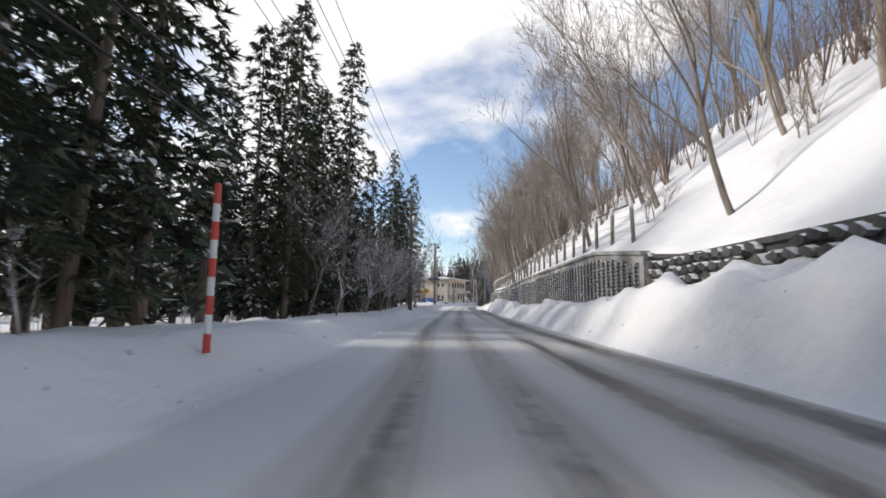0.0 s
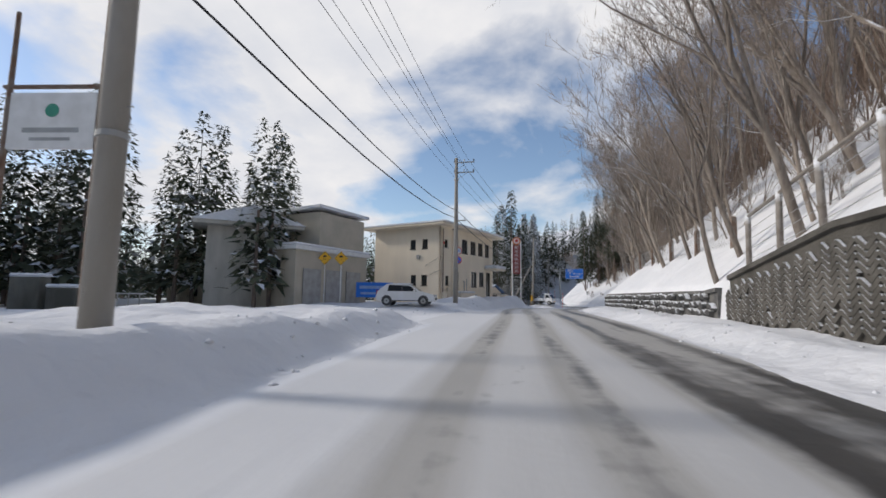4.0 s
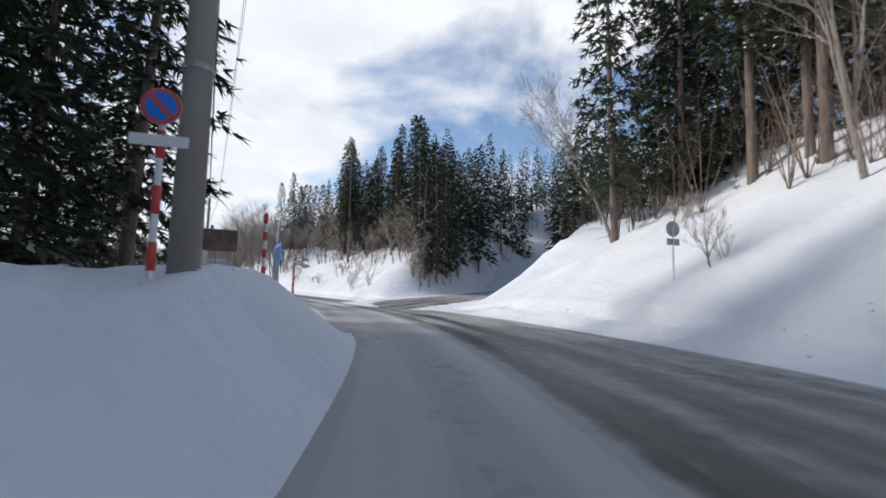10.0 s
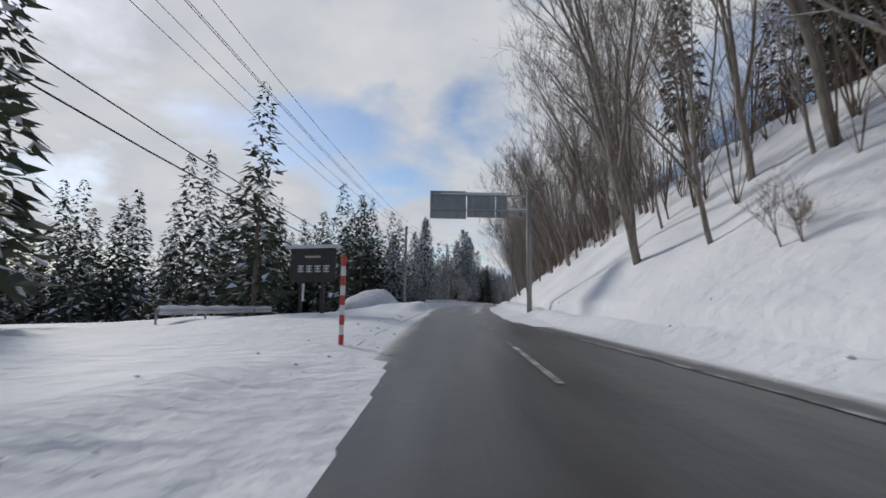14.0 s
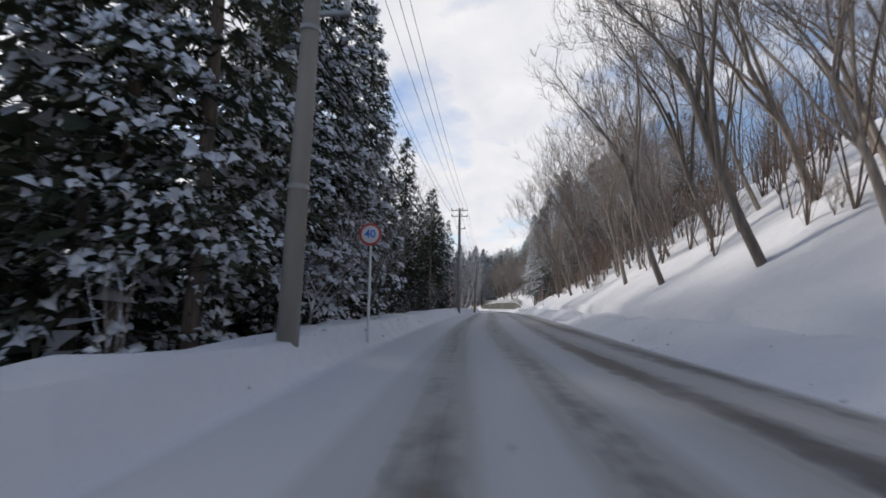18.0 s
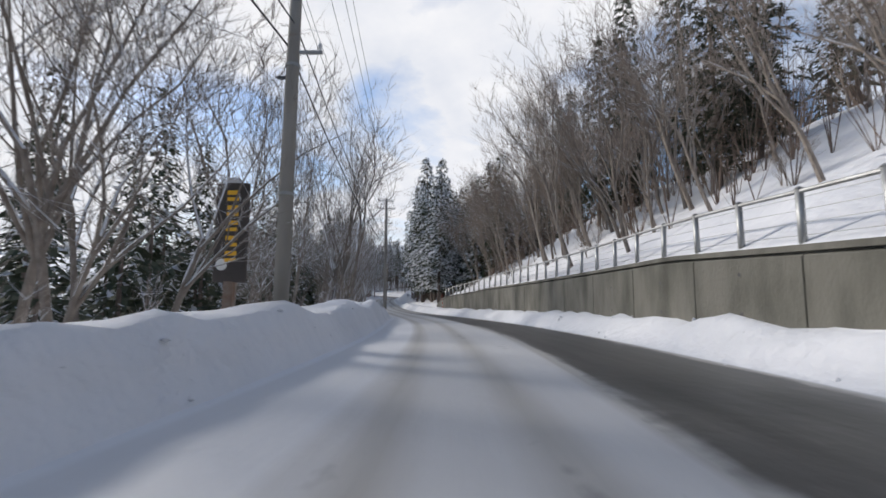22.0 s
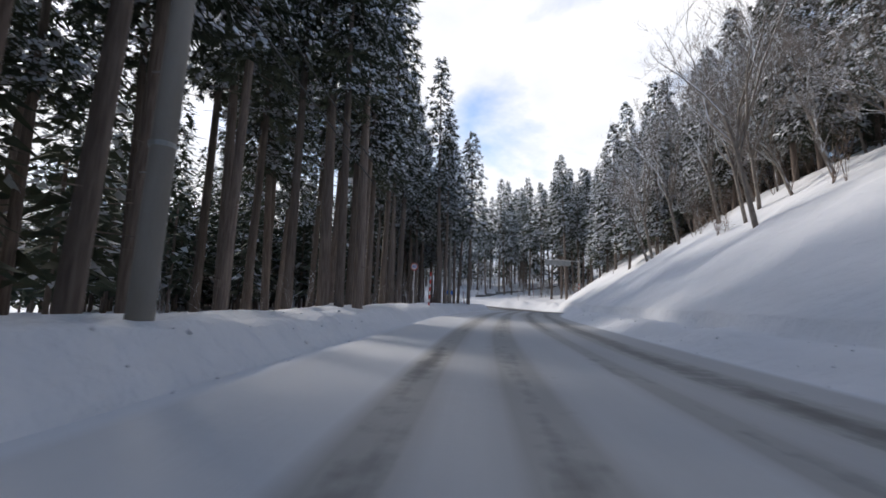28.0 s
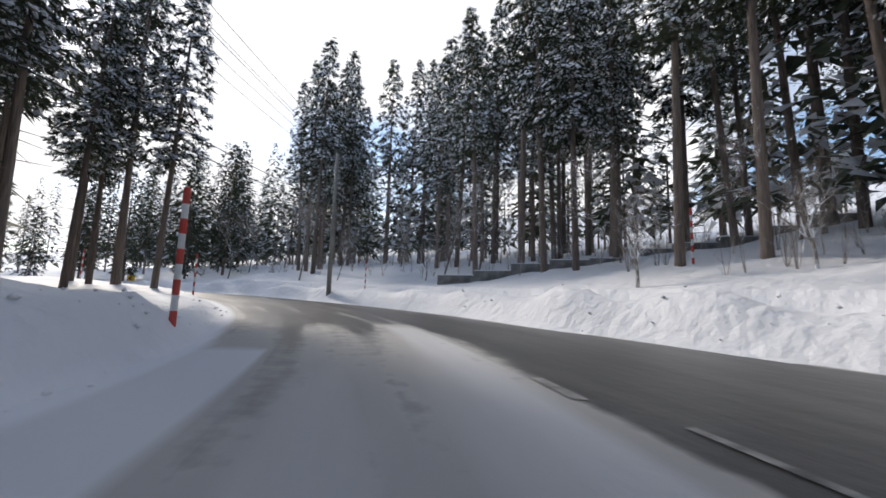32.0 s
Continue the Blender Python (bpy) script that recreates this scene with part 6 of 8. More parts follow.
# ---- shed with a blue roof ----
sh = thing("shed", pose(9.2, 166.3, gz(9.2, 166.3) + .4, 0, 0, 51.5), "low cream shed with a blue ribbed roof streaked with snow", "shed")
part("wall", Mesh().prism([(-2.1, -1), (2.1, -1), (2.1, 2.5), (0, 3.55), (-2.1, 2.5)], 0, 8), CREAM, sh)
for sd in (-1, 1):
    ro = part("roof", Mesh().prism([(0, 3.62), (sd * 2.6, 2.36), (sd * 2.6, 2.46), (0, 3.74)] if sd > 0 else [(0, 3.62), (0, 3.74), (-2.6, 2.46), (-2.6, 2.36)], -.5, 8.5), BLUEROOF, sh)
    for k in range(14):
        part("roof_rib", Mesh().tube([(sd * 2.58, -.35 + k * .66, 2.5), (0, -.35 + k * .66, 3.77)], .03, 4), BLUEROOF, ro)
        if k % 3:
            part("snow_streak", Mesh().tube([(sd * (2.5 - .5 * (k % 2)), -.02 + k * .66, 2.54 + .24 * (k % 2)), (sd * 1.2, -.02 + k * .66, 3.17), (sd * .1, -.02 + k * .66, 3.7)], [.05, .12, .14], 6), SNOW, ro)
    part("fascia", Mesh().box((sd * 2.6 - .04, -.52, 2.28), (sd * 2.6 + .04, 8.5, 2.5)), DARKSTEEL, sh)
fr_ = part("door", Mesh().box((-.75, -.06, -.3), (.75, -.01, 2.05)), GREYWOOD, sh)
for x in (-.78, 0, .78):
    part("door_frame", Mesh().box((x - .05, -.09, -.3), (x + .05, -.005, 2.1)), FRAME, fr_)
part("canopy", Mesh().box((-1.2, -.7, 2.15), (1.2, 0, 2.22), bevel=.02), DARKSTEEL, sh)
window(sh, 1.4, 3.1, .9, 1.9, pose(-2.2, 8, 0, 0, 0, -90), 2)
mw = thing("snowed_cart", pose(11.6, 163.4, gz(11.6, 163.4), 0, 0, 40), "small flat cart buried under a thick cap of snow", "cart")
part("deck", Mesh().box((-1.1, -.6, .35), (1.1, .6, .5), bevel=.03), DARKSTEEL, mw)
part("snow_cap", Mesh().tube([(0, 0, .48), (0, 0, .75), (.05, 0, 1.0), (.1, 0, 1.12)], [1.2, 1.1, .7, .15], 14), PILE, mw, smooth=True)
for x in (-.8, .8):
    for y in (-.55, .55):
        part("leg", Mesh().box((x - .06, y - .06, -.4), (x + .06, y + .06, .36)), DARKSTEEL, mw)
sh2 = thing("carport", spot(6.5, -25.0, 0, 0), "low flat shed roof under snow behind the lot", "shed")
part("roof", Mesh().box((-5, -3, 2.2), (5, 3, 2.4), bevel=.03), SNOW, sh2)
part("fascia", Mesh().box((-5.03, -3.03, 2.05), (5.03, 3.03, 2.2)), SKYBLUE, sh2)
for x in (-4.6, 0, 4.6):
    for y in (-2.7, 2.7):
        part("post", Mesh().box((x - .06, y - .06, -.6), (x + .06, y + .06, 2.06)), STEEL, sh2)


# ---- vehicles ----
def wheel(parent, x, y, r, w, side):
    t = part("wheel", Mesh().tube([(x, y - w / 2, r), (x, y - w / 2 + .03, r), (x, y + w / 2 - .03, r), (x, y + w / 2, r)], [r - .03, r, r, r - .03], 20), RUBBER, parent, smooth=False)
    yo = y + side * w / 2
    part("rim", Mesh().tube([(x, yo - side * .03, r), (x, yo + side * .008, r)], [r * .66, r * .6], 18), STEEL, t)
    part("hub", Mesh().tube([(x, yo, r), (x, yo + side * .025, r)], [r * .2, r * .12], 10), DARKSTEEL, t)


def kei_truck(m):
    """+x is ahead."""
    t = thing("kei_truck", m, "small white pickup truck with a snow-filled flat bed", "truck")
    cab = part("cab", Mesh().prism([(.35, .42), (1.66, .42), (1.68, .8), (1.6, 1.02), (1.05, 1.66), (.85, 1.74), (.42, 1.74), (.33, 1.5), (.33, .6)], -.7, .7), CARWHITE, t)
    part("roof_edge", Mesh().prism([(.4, 1.73), (.9, 1.73), (.84, 1.78), (.45, 1.78)], -.62, .62), CARWHITE, cab)
    part("windscreen", Mesh().add([(1.585, -.6, 1.05), (1.585, .6, 1.05), (1.085, .55, 1.63), (1.085, -.55, 1.63)], [(0, 1, 2, 3)]), GLASS, cab)
    for s in (-1, 1):
        y = s * .703
        part("side_window", Mesh().prism([(.5, 1.1), (1.28, 1.1), (.98, 1.58), (.55, 1.58)], min(y, y + s * .006), max(y, y + s * .006)), GLASS, cab)
        part("door_line", Mesh().prism([(.44, .5), (.455, .5), (.455, 1.62), (.44, 1.62)], min(y, y + s * .004), max(y, y + s * .004)), DARKSTEEL, cab)
        part("door_handle", Mesh().box((.52, min(y, y + s * .02), .98), (.66, max(y, y + s * .02), 1.02)), DARKSTEEL, cab)
        part("mirror", Mesh().box((1.25, min(y, y + s * .16), 1.12), (1.31, max(y, y + s * .16), 1.3), bevel=.02), DARKSTEEL, cab)
        part("headlight", Mesh().box((1.62, s * .5 - .15, .7), (1.695, s * .5 + .15, .9), bevel=.04), LAMPGLASS, cab)
    part("bumper", Mesh().box((1.6, -.7, .34), (1.72, .7, .55), bevel=.03), CARWHITE, t)
    part("number_plate", Mesh().box((1.72, -.16, .4), (1.73, .16, .52)), YELLOW, t, "plain yellow number plate")
    part("lower_grille", Mesh().box((1.715, -.42, .36), (1.725, .42, .39)), DARKSTEEL, t)
    for yy in (-.3, .2):
        part("wiper", Mesh().tube([(1.6, yy, 1.06), (1.36, yy - .22, 1.345)], .012, 4), DARKSTEEL, cab)
    part("chassis", Mesh().box((-1.55, -.35, .36), (.4, .35, .5)), DARKSTEEL, t)
    bed = part("bed_floor", Mesh().box((-1.62, -.7, .58), (.28, .7, .66)), STEEL, t)
    for s in (-1, 1):
        part("side_gate", Mesh().box((-1.62, s * .7 - .025, .6), (.28, s * .7 + .025, .93), bevel=.01), CARWHITE, bed)
        for k in range(4):
            part("hinge", Mesh().box((-1.4 + k * .5, s * .73 - .01, .56), (-1.36 + k * .5, s * .73 + .01, .9)), DARKSTEEL, bed)
    part("tail_gate", Mesh().box((-1.65, -.7, .6), (-1.6, .7, .93), bevel=.01), CARWHITE, bed)
    part("head_rack", Mesh().box((.25, -.7, .9), (.3, .7, 1.5)), CARWHITE, bed)
    part("bed_snow", Mesh().box((-1.58, -.66, .66), (.22, .66, 1.0), bevel=.12), PILE, t)
    for x in (-1.05, 1.15):
        for s in (-1, 1):
            wheel(t, x, s * .655, .27, .15, s)
            part("wheel_arch", Mesh().tube([(x, s * .6, .3), (x, s * .706, .3)], .33, 18), DARKSTEEL, t)
    part("antenna", Mesh().tube([(.5, .6, 1.74), (.42, .6, 2.3)], .006, 4), DARKSTEEL, t)
    return t


kei_truck(world_at(17.65, 167.1, gz(17.65, 167.1) + .05, -39))


def small_car(m):
    t = thing("parked_car", m, "white hatchback standing at the edge of the lot", "car")
    body = Mesh()
    prof_ = [(-2.0, .3), (2.0, .28), (2.08, .5), (2.0, .72), (1.05, .95), (.35, 1.42), (-1.3, 1.48), (-1.95, 1.0), (-2.08, .6)]
    for y0, y1, k in ((-.84, .84, 1),):
        body.prism(prof_, y0, y1)
    b = part("body", body, CARWHITE, t)
    for s in (-1, 1):
        y = s * .843
        part("side_window", Mesh().prism([(-1.25, .98), (.85, .98), (.3, 1.36), (-1.15, 1.41)], min(y, y + s * .006), max(y, y + s * .006)), GLASS, b)
        part("pillar", Mesh().prism([(-.25, .98), (-.17, .98), (-.2, 1.4), (-.27, 1.4)], min(y, y + s * .01), max(y, y + s * .01)), DARKSTEEL, b)
        part("headlight", Mesh().box((1.85, s * .62 - .16, .62), (2.06, s * .62 + .16, .76), bevel=.03), LAMPGLASS, b)
        part("tail_light", Mesh().box((-2.08, s * .66 - .1, .75), (-1.95, s * .66 + .1, 1.05), bevel=.02), REDLENS, b)
        part("door_handle", Mesh().box((-.1, min(y, y + s * .03), .86), (.1, max(y, y + s * .03), .9)), CARWHITE, b)
        part("mirror", Mesh().box((.6, min(y, y + s * .18), .98), (.72, max(y, y + s * .18), 1.12), bevel=.03), CARWHITE, b)
        part("wiper_sill", Mesh().box((-1.2, min(y, y + s * .008), .3), (1.2, max(y, y + s * .008), .36)), DARKSTEEL, b)
        for x in (-1.3, 1.28):
            wheel(t, x, s * .765, .31, .2, s)
            part("wheel_arch", Mesh().tube([(x, s * .7, .34), (x, s * .847, .34)], .37, 20), DARKSTEEL, t)
    part("windscreen", Mesh().add([(1.0, -.7, .985), (1.0, .7, .985), (.4, .62, 1.41), (.4, -.62, 1.41)], [(0, 1, 2, 3)]), GLASS, b, m=pose(.012, 0, .012))
    part("rear_window", Mesh().add([(-1.34, -.62, 1.44), (-1.34, .62, 1.44), (-1.88, .66, 1.06), (-1.88, -.66, 1.06)], [(0, 1, 2, 3)]), GLASS, b, m=pose(-.012, 0, .012))
    part("grille", Mesh().box((2.05, -.5, .38), (2.09, .5, .55)), DARKSTEEL, b)
    part("roof_snow", Mesh().box((-1.2, -.6, 1.45), (.3, .6, 1.54), bevel=.04), SNOW, t)
    return t


small_car(spot(5.86, -7.9, .02, 4))

# ---- direction sign on a roadside post ----
m_ = spot(8.94, -3.0, 0, -8)
m_.translation.z = float(np.interp(8.94, GQ, GZ)) + .68
bs = thing("direction_sign", m_, "blue overhead direction sign on a grey steel post", "road sign")
part("post", Mesh().tube([(0, 0, -.8), (0, 0, 6.3)], .13, 14), STEEL, bs, smooth=True)
for z in (5.85, 4.85):
    part("arm", Mesh().tube([(-.25, 0, z), (1.1, 0, z)], .05, 8), STEEL, bs)
pan = part("panel", Mesh().box((.95, -.1, 4.35), (3.95, -.05, 6.1), bevel=.02), BLUE, bs)
part("border", Mesh().box((1.0, -.104, 6.0), (3.9, -.1, 6.02)).box((1.0, -.104, 4.43), (3.9, -.1, 4.45)).box((1.0, -.104, 4.43), (1.02, -.1, 6.02)).box((3.88, -.104, 4.43), (3.9, -.1, 6.02)), WHITE, pan)
part("arrow_shaft", Mesh().box((1.68, -.106, 4.6), (1.8, -.1, 5.35)).box((1.8, -.106, 4.68), (3.05, -.1, 4.8)), WHITE, pan)
part("arrow_head", Mesh().prism([(1.54, 5.35), (1.94, 5.35), (1.74, 5.62)], -.106, -.1).prism([(3.05, 4.58), (3.05, 4.9), (3.3, 4.74)], -.106, -.1), WHITE, pan)
part("route_badge", Mesh().prism([(1.6, 5.3), (1.88, 5.3), (1.84, 5.05), (1.74, 4.98), (1.64, 5.05)], -.109, -.106), BLUE, pan)
for words, x, z, size in (("山形市街", 1.75, 5.84, .27), ("Central Yamagata", 1.75, 5.66, .12), ("総合グラウンド", 3.02, 5.25, .24), ("General Grounds", 3.05, 5.03, .12), ("21", 1.74, 5.15, .13)):
    part("lettering", text_mesh(words, size, WHITE), None, pan, m=pose(x, -.107 if words != "21" else -.112, z))


def round_sign(m, z, face, r=.3, words="", parent=None, label="", post=True):
    t = parent or thing("speed_sign", m, label, "road sign", "traffic signs")
    if post:
        part("post", Mesh().tube([(0, 0.04, -.8), (0, .04, z + r)], .035, 10), WHITE, t)
    p = part("disc", Mesh().disc((0, z), r, -.01, .01, 28), SIGNBACK, t, m=pose(0, -.02, 0))
    part("rim", Mesh().disc((0, z), r - .005, -.016, -.01, 28), RED, p)
    part("face", Mesh().disc((0, z), r * .77, -.022, -.016, 28), face, p)
    if words:
        part("lettering", text_mesh(words, r * 1.0, BLUE), None, p, m=pose(0, -.026, z))
    else:
        part("slash", Mesh().box((-r * .78, -.027, -.025), (r * .78, -.022, .025), m=pose(0, 0, z, 0, 45, 0)), RED, p)
    return t


two = thing("traffic_signs", spot(6.0, -4.6, 0, -8), "40 speed limit above a no-parking roundel strapped to the pole", "road sign", "traffic signs")
round_sign(None, 3.95, WHITE, .29, "40", two, post=False)
round_sign(None, 3.25, BLUE, .29, "", two, post=False)
part("bracket", Mesh().box((-.25, -.02, 3.55), (.03, .06, 3.6)), STEEL, two)
np_ = round_sign(pose(24.5, 196.72, .78, 0, 0, 12), 2.35, BLUE, .2, "", label="no-parking roundel on a striped pole beside the utility pole")
for z in (.0, .6, 1.2, 1.8):
    part("red_band", Mesh().tube([(0, .04, z), (0, .04, z + .3)], .045, 12), RED, np_, smooth=True)
part("plate", Mesh().box((-.28, -.03, 1.92), (.28, -.01, 2.04)), WHITE, bpy.data.objects["speed_sign"])
for x, y in ((-74.85, 389.0),):
    round_sign(faced(x, y, .3), 2.5, WHITE, .3, "40", label="round 40 speed limit sign on a white post")
round_sign(spot(29.42, -6.0, 0, 0), 2.9, WHITE, .3, "40", label="round 40 speed limit sign at the edge of the plantation")
bk = thing("round_sign", spot(26.35, 6.4, 0, 10), "grey back of a round sign on a post", "road sign", "traffic signs")
part("post", Mesh().tube([(0, 0, -.8), (0, 0, 2.1)], .03, 8), WHITE, bk)
part("disc", Mesh().disc((0, 1.8), .3, -.01, .01, 24), SIGNBACK, bk)
bk2 = thing("round_sign", pose(35.8, 206.5, gz(35.8, 206.5), 0, 0, 12), "pale back of a round sign standing on the slope", "road sign", "traffic signs")
part("post", Mesh().tube([(0, 0, -.8), (0, 0, 1.9)], .03, 8), WHITE, bk2)
part("disc", Mesh().disc((0, 1.75), .27, -.01, .01, 24), SIGNBACK, bk2)
part("plate", Mesh().box((-.25, -.012, 1.2), (.25, .008, 1.42), bevel=.004), SIGNBACK, bk2)


def diamond(m, z, s, label):
    t = thing("warning_sign", m, label, "road sign", "traffic signs")
    part("post", Mesh().tube([(0, .05, -.9), (0, .05, z + .2)], .04, 10), WHITE, t)
    p = part("plate", Mesh().prism([(-s, z), (0, z - s), (s, z), (0, z + s)], -.012, .012), YELLOW, t)
    k = s * .92
    part("border", Mesh().prism([(-k, z), (0, z - k), (k, z), (0, z + k)], -.014, -.012), BLACK, p)
    k = s * .87
    part("face", Mesh().prism([(-k, z), (0, z - k), (k, z), (0, z + k)], -.017, -.014), YELLOW, p)
    me = Mesh().prism([(-.2 * s, z + .1 * s), (.22 * s, z + .14 * s), (.28 * s, z + .3 * s), (.1 * s, z + .42 * s), (-.16 * s, z + .38 * s), (-.3 * s, z + .22 * s)], -.021, -.017)
    for x in (-.22, .02):
        me.tube([((x - .02) * s, -.019, z - .08 * s), ((x + .1) * s, -.019, z - .2 * s), ((x) * s, -.019, z - .34 * s)], .03 * s, 4)
    part("symbol", me, BLACK, p)
    return t


diamond(spot(2.92, -4.8, 0, 2), 2.15, .5, "yellow diamond slippery-road warning sign on a white post")
diamond(spot(25.2, -5.9, 0, 0), 2.6, .5, "yellow diamond warning sign among the trees")
stake = single("leaning_stake", Mesh().tube([(0, 0, -.5), (-.25, .1, 1.9)], [.06, .05], 8), WOODPOLE, spot(3.06, -5.0), "leaning dark wooden stake in the snow", "stake")
# ---- works yard with offices, tower and board ----
YARD = pose(-22.5, 131.5, 1.3, 0, 0, -24)
fa = thing("works_building", YARD, "long beige flat-roofed works building under snow", "building")
part("wall", Mesh().box((0, 0, -1), (15, 9, 4.2)), BEIGE, fa)
part("roof_edge", Mesh().box((-.25, -.25, 4.2), (15.25, 9.25, 4.5), bevel=.04), WHITE, fa)
part("roof_snow", Mesh().box((-.2, -.2, 4.5), (15.2, 9.2, 4.75), bevel=.1), SNOW, fa)
part("upper_wall", Mesh().box((4, 3, 4.5), (14.6, 9, 7.6)), BEIGE, fa)
part("upper_roof", Mesh().prism([(2.6, 7.5), (14.9, 7.9), (14.9, 8.15), (2.6, 7.8)], 2.6, 9.4), SNOW, fa)
for x in range(12):
    part("siding_rib", Mesh().box((.6 + x * 1.2, -.03, -.5), (.66 + x * 1.2, 0, 4.1)), BEIGE, fa)
for x, z in ((3.2, .6), (6.5, .6), (12.6, 1.9)):
    window(fa, x, x + .9, z, z + 1.5, pose(0, -.16, 0), 1)
window(fa, 9.0, 9.7, 5.9, 6.6, pose(0, 2.84, 0), 1)
for x in (15.05,):
    for k in range(3):
        part("shutter", Mesh().box((x, .8 + k * 2.6, -.3), (x + .04, 2.8 + k * 2.6, 2.8)), STEEL, fa)
tw = thing("lattice_tower", pose(-27.5, 143.5, 1.0, 0, 0, 15), "steel lattice tower with a railed round platform", "tower")
for a in range(4):
    ca, sa = math.cos(a * 1.571 + .785), math.sin(a * 1.571 + .785)
    cb, sb = math.cos(a * 1.571 + 2.356), math.sin(a * 1.571 + 2.356)
    part("leg", Mesh().tube([(ca * 2.6, sa * 2.6, -.5), (ca * 1.6, sa * 1.6, 12)], .07, 6), DARKSTEEL, tw)
    for k in range(6):
        z0, z1 = k * 2, k * 2 + 2
        r0, r1 = 2.6 - z0 * .083, 2.6 - z1 * .083
        part("cross_brace", Mesh().tube([(ca * r0, sa * r0, z0), (cb * r1, sb * r1, z1)], .035, 4).tube([(cb * r0, sb * r0, z0), (ca * r1, sa * r1, z1)], .035, 4), DARKSTEEL, tw)
part("platform", Mesh().tube([(0, 0, 12), (0, 0, 12.2)], 2.7, 12), DARKSTEEL, tw)
for z in (12.9, 13.6, 14.3):
    part("rail", Mesh().tube([(2.7 * math.cos(k * .5236), 2.7 * math.sin(k * .5236), z) for k in range(13)], .04, 5), DARKSTEEL, tw)
for k in range(12):
    part("rail_post", Mesh().tube([(2.7 * math.cos(k * .5236), 2.7 * math.sin(k * .5236), 12.2), (2.7 * math.cos(k * .5236), 2.7 * math.sin(k * .5236), 14.4)], .035, 5), DARKSTEEL, tw)
for k in range(4):
    part("stay", Mesh().tube([(1.6 * math.cos(k * 1.571), 1.6 * math.sin(k * 1.571), 12.2), (0, 0, 17.5)], .03, 4), DARKSTEEL, tw)
part("mast", Mesh().tube([(0, 0, 12), (0, 0, 21.5)], [.09, .03], 6), DARKSTEEL, tw)
bb = thing("billboard", pose(-6.35, 102.4, gz(-6.35, 102.4), 0, 0, 0), "white board with a green mark between two steel poles", "sign")
part("pole", Mesh().tube([(-1.15, 0, -.8), (-1.15, 0, 7.6)], [.09, .05], 10), RUST, bb)
part("pole", Mesh().tube([(1.15, 0, -.8), (1.15, 0, 9.0)], [.09, .04], 10), RUST, bb)
bp_ = part("board", Mesh().box((-1.08, -.04, 4.1), (1.08, .04, 5.5), bevel=.01), WHITE, bb)
part("mark", Mesh().disc((0, 5.05), .17, -.05, -.04, 16), GREENLOGO, bp_)
part("word_bars", Mesh().box((-.7, -.046, 4.5), (.7, -.04, 4.62)).box((-.5, -.046, 4.3), (.5, -.04, 4.38)), STEEL, bp_)
part("top_bar", Mesh().box((-1.3, -.04, 5.62), (1.3, .04, 5.7)), RUST, bb)
gt = thing("gate_pier", pose(-17.2, 113.3, gz(-17.2, 113.3), 0, 0, 10), "pale concrete gate piers with snow caps", "gate")
for x, h in ((0, 1.7), (1.6, 1.2)):
    part("pier", Mesh().box((x - .65, -.4, -.8), (x + .65, .4, h), bevel=.04), CONCRETE, gt)
    part("snow_cap", Mesh().box((x - .7, -.45, h), (x + .7, .45, h + .18), bevel=.08), SNOW, gt)
for k in range(6):
    part("gate_bar", Mesh().tube([(2.4 + k * .5, 0, -.3), (2.4 + k * .5, 0, 1.0)], .03, 5), STEEL, gt)
part("gate_rail", Mesh().tube([(2.3, 0, .95), (5.2, 0, .95)], .035, 6), STEEL, gt)
bn = thing("banner", pose(-3.9, 131.4, gz(-3.9, 131.4), 0, 0, 5), "blue banner with pale lettering on a low wall", "banner")
part("panel", Mesh().box((-1.6, -.03, .6), (1.6, .03, 1.9), bevel=.01), BLUE, bn)
part("word_bars", Mesh().box((-1.3, -.037, 1.35), (1.2, -.03, 1.6)).box((-1.2, -.037, .85), (1.0, -.03, 1.05)), SKYBLUE, bn)
for x in (-1.5, 1.5):
    part("leg", Mesh().box((x - .04, -.04, -.6), (x + .04, .04, .6)), STEEL, bn)
for dx in (0, 1.3):
    diamond(pose(-7.2 + dx, 127.5, gz(-7.2 + dx, 127.5), 0, 0, 0), 3.6, .55, "yellow diamond sign on a post by the yard")
nb = thing("neighbour_house", pose(-10.5, 128.4, 1.0, 0, 0, 30), "pale neighbouring house with a deep grey eave", "house")
part("wall", Mesh().box((-6, 0, -1), (0, 6, 6.3)), PALEWALL, nb)
part("eave", Mesh().box((-7, -1.0, 6.3), (1.0, 7, 6.6), bevel=.04), PALEWALL, nb)
part("roof", Mesh().prism([(-7.1, 6.6), (1.1, 6.6), (-3, 8.0)], -1.1, 7.1), SNOW, nb)
part("entrance_post", Mesh().box((-.25, -.3, -.6), (0, -.05, 3.0)), CREAM, nb)

# ---- old house over the side road ----
HB = pose(38.9, 174.8, .9, 0, 0, -33) @ Matrix.Diagonal((.9, 1.1, 1.1, 1))      # +x along the long side, +y towards the side road
oh = thing("old_house", HB, "weathered pale two-storey house with teal boards and a balcony", "house")
LONG = [(1.9, 3.1, 4.1, 5.4)]
holed_wall(oh, 8.2, 3.2, 6.2, .14, LONG, PALEWALL)
window(oh, 1.9, 3.1, 4.1, 5.4, sashes=2, deep=.06)
part("lower_wall", Mesh().box((0, 0, -1), (8.2, 3.8, 2.2)), GREYWOOD, oh)
part("teal_band", Mesh().box((-.02, -.02, 2.2), (8.2, 3.82, 3.2)), TEAL, oh)
part("wall", Mesh().box((0, 3.66, 3.2), (8.2, 3.8, 6.2)), PALEWALL, oh)
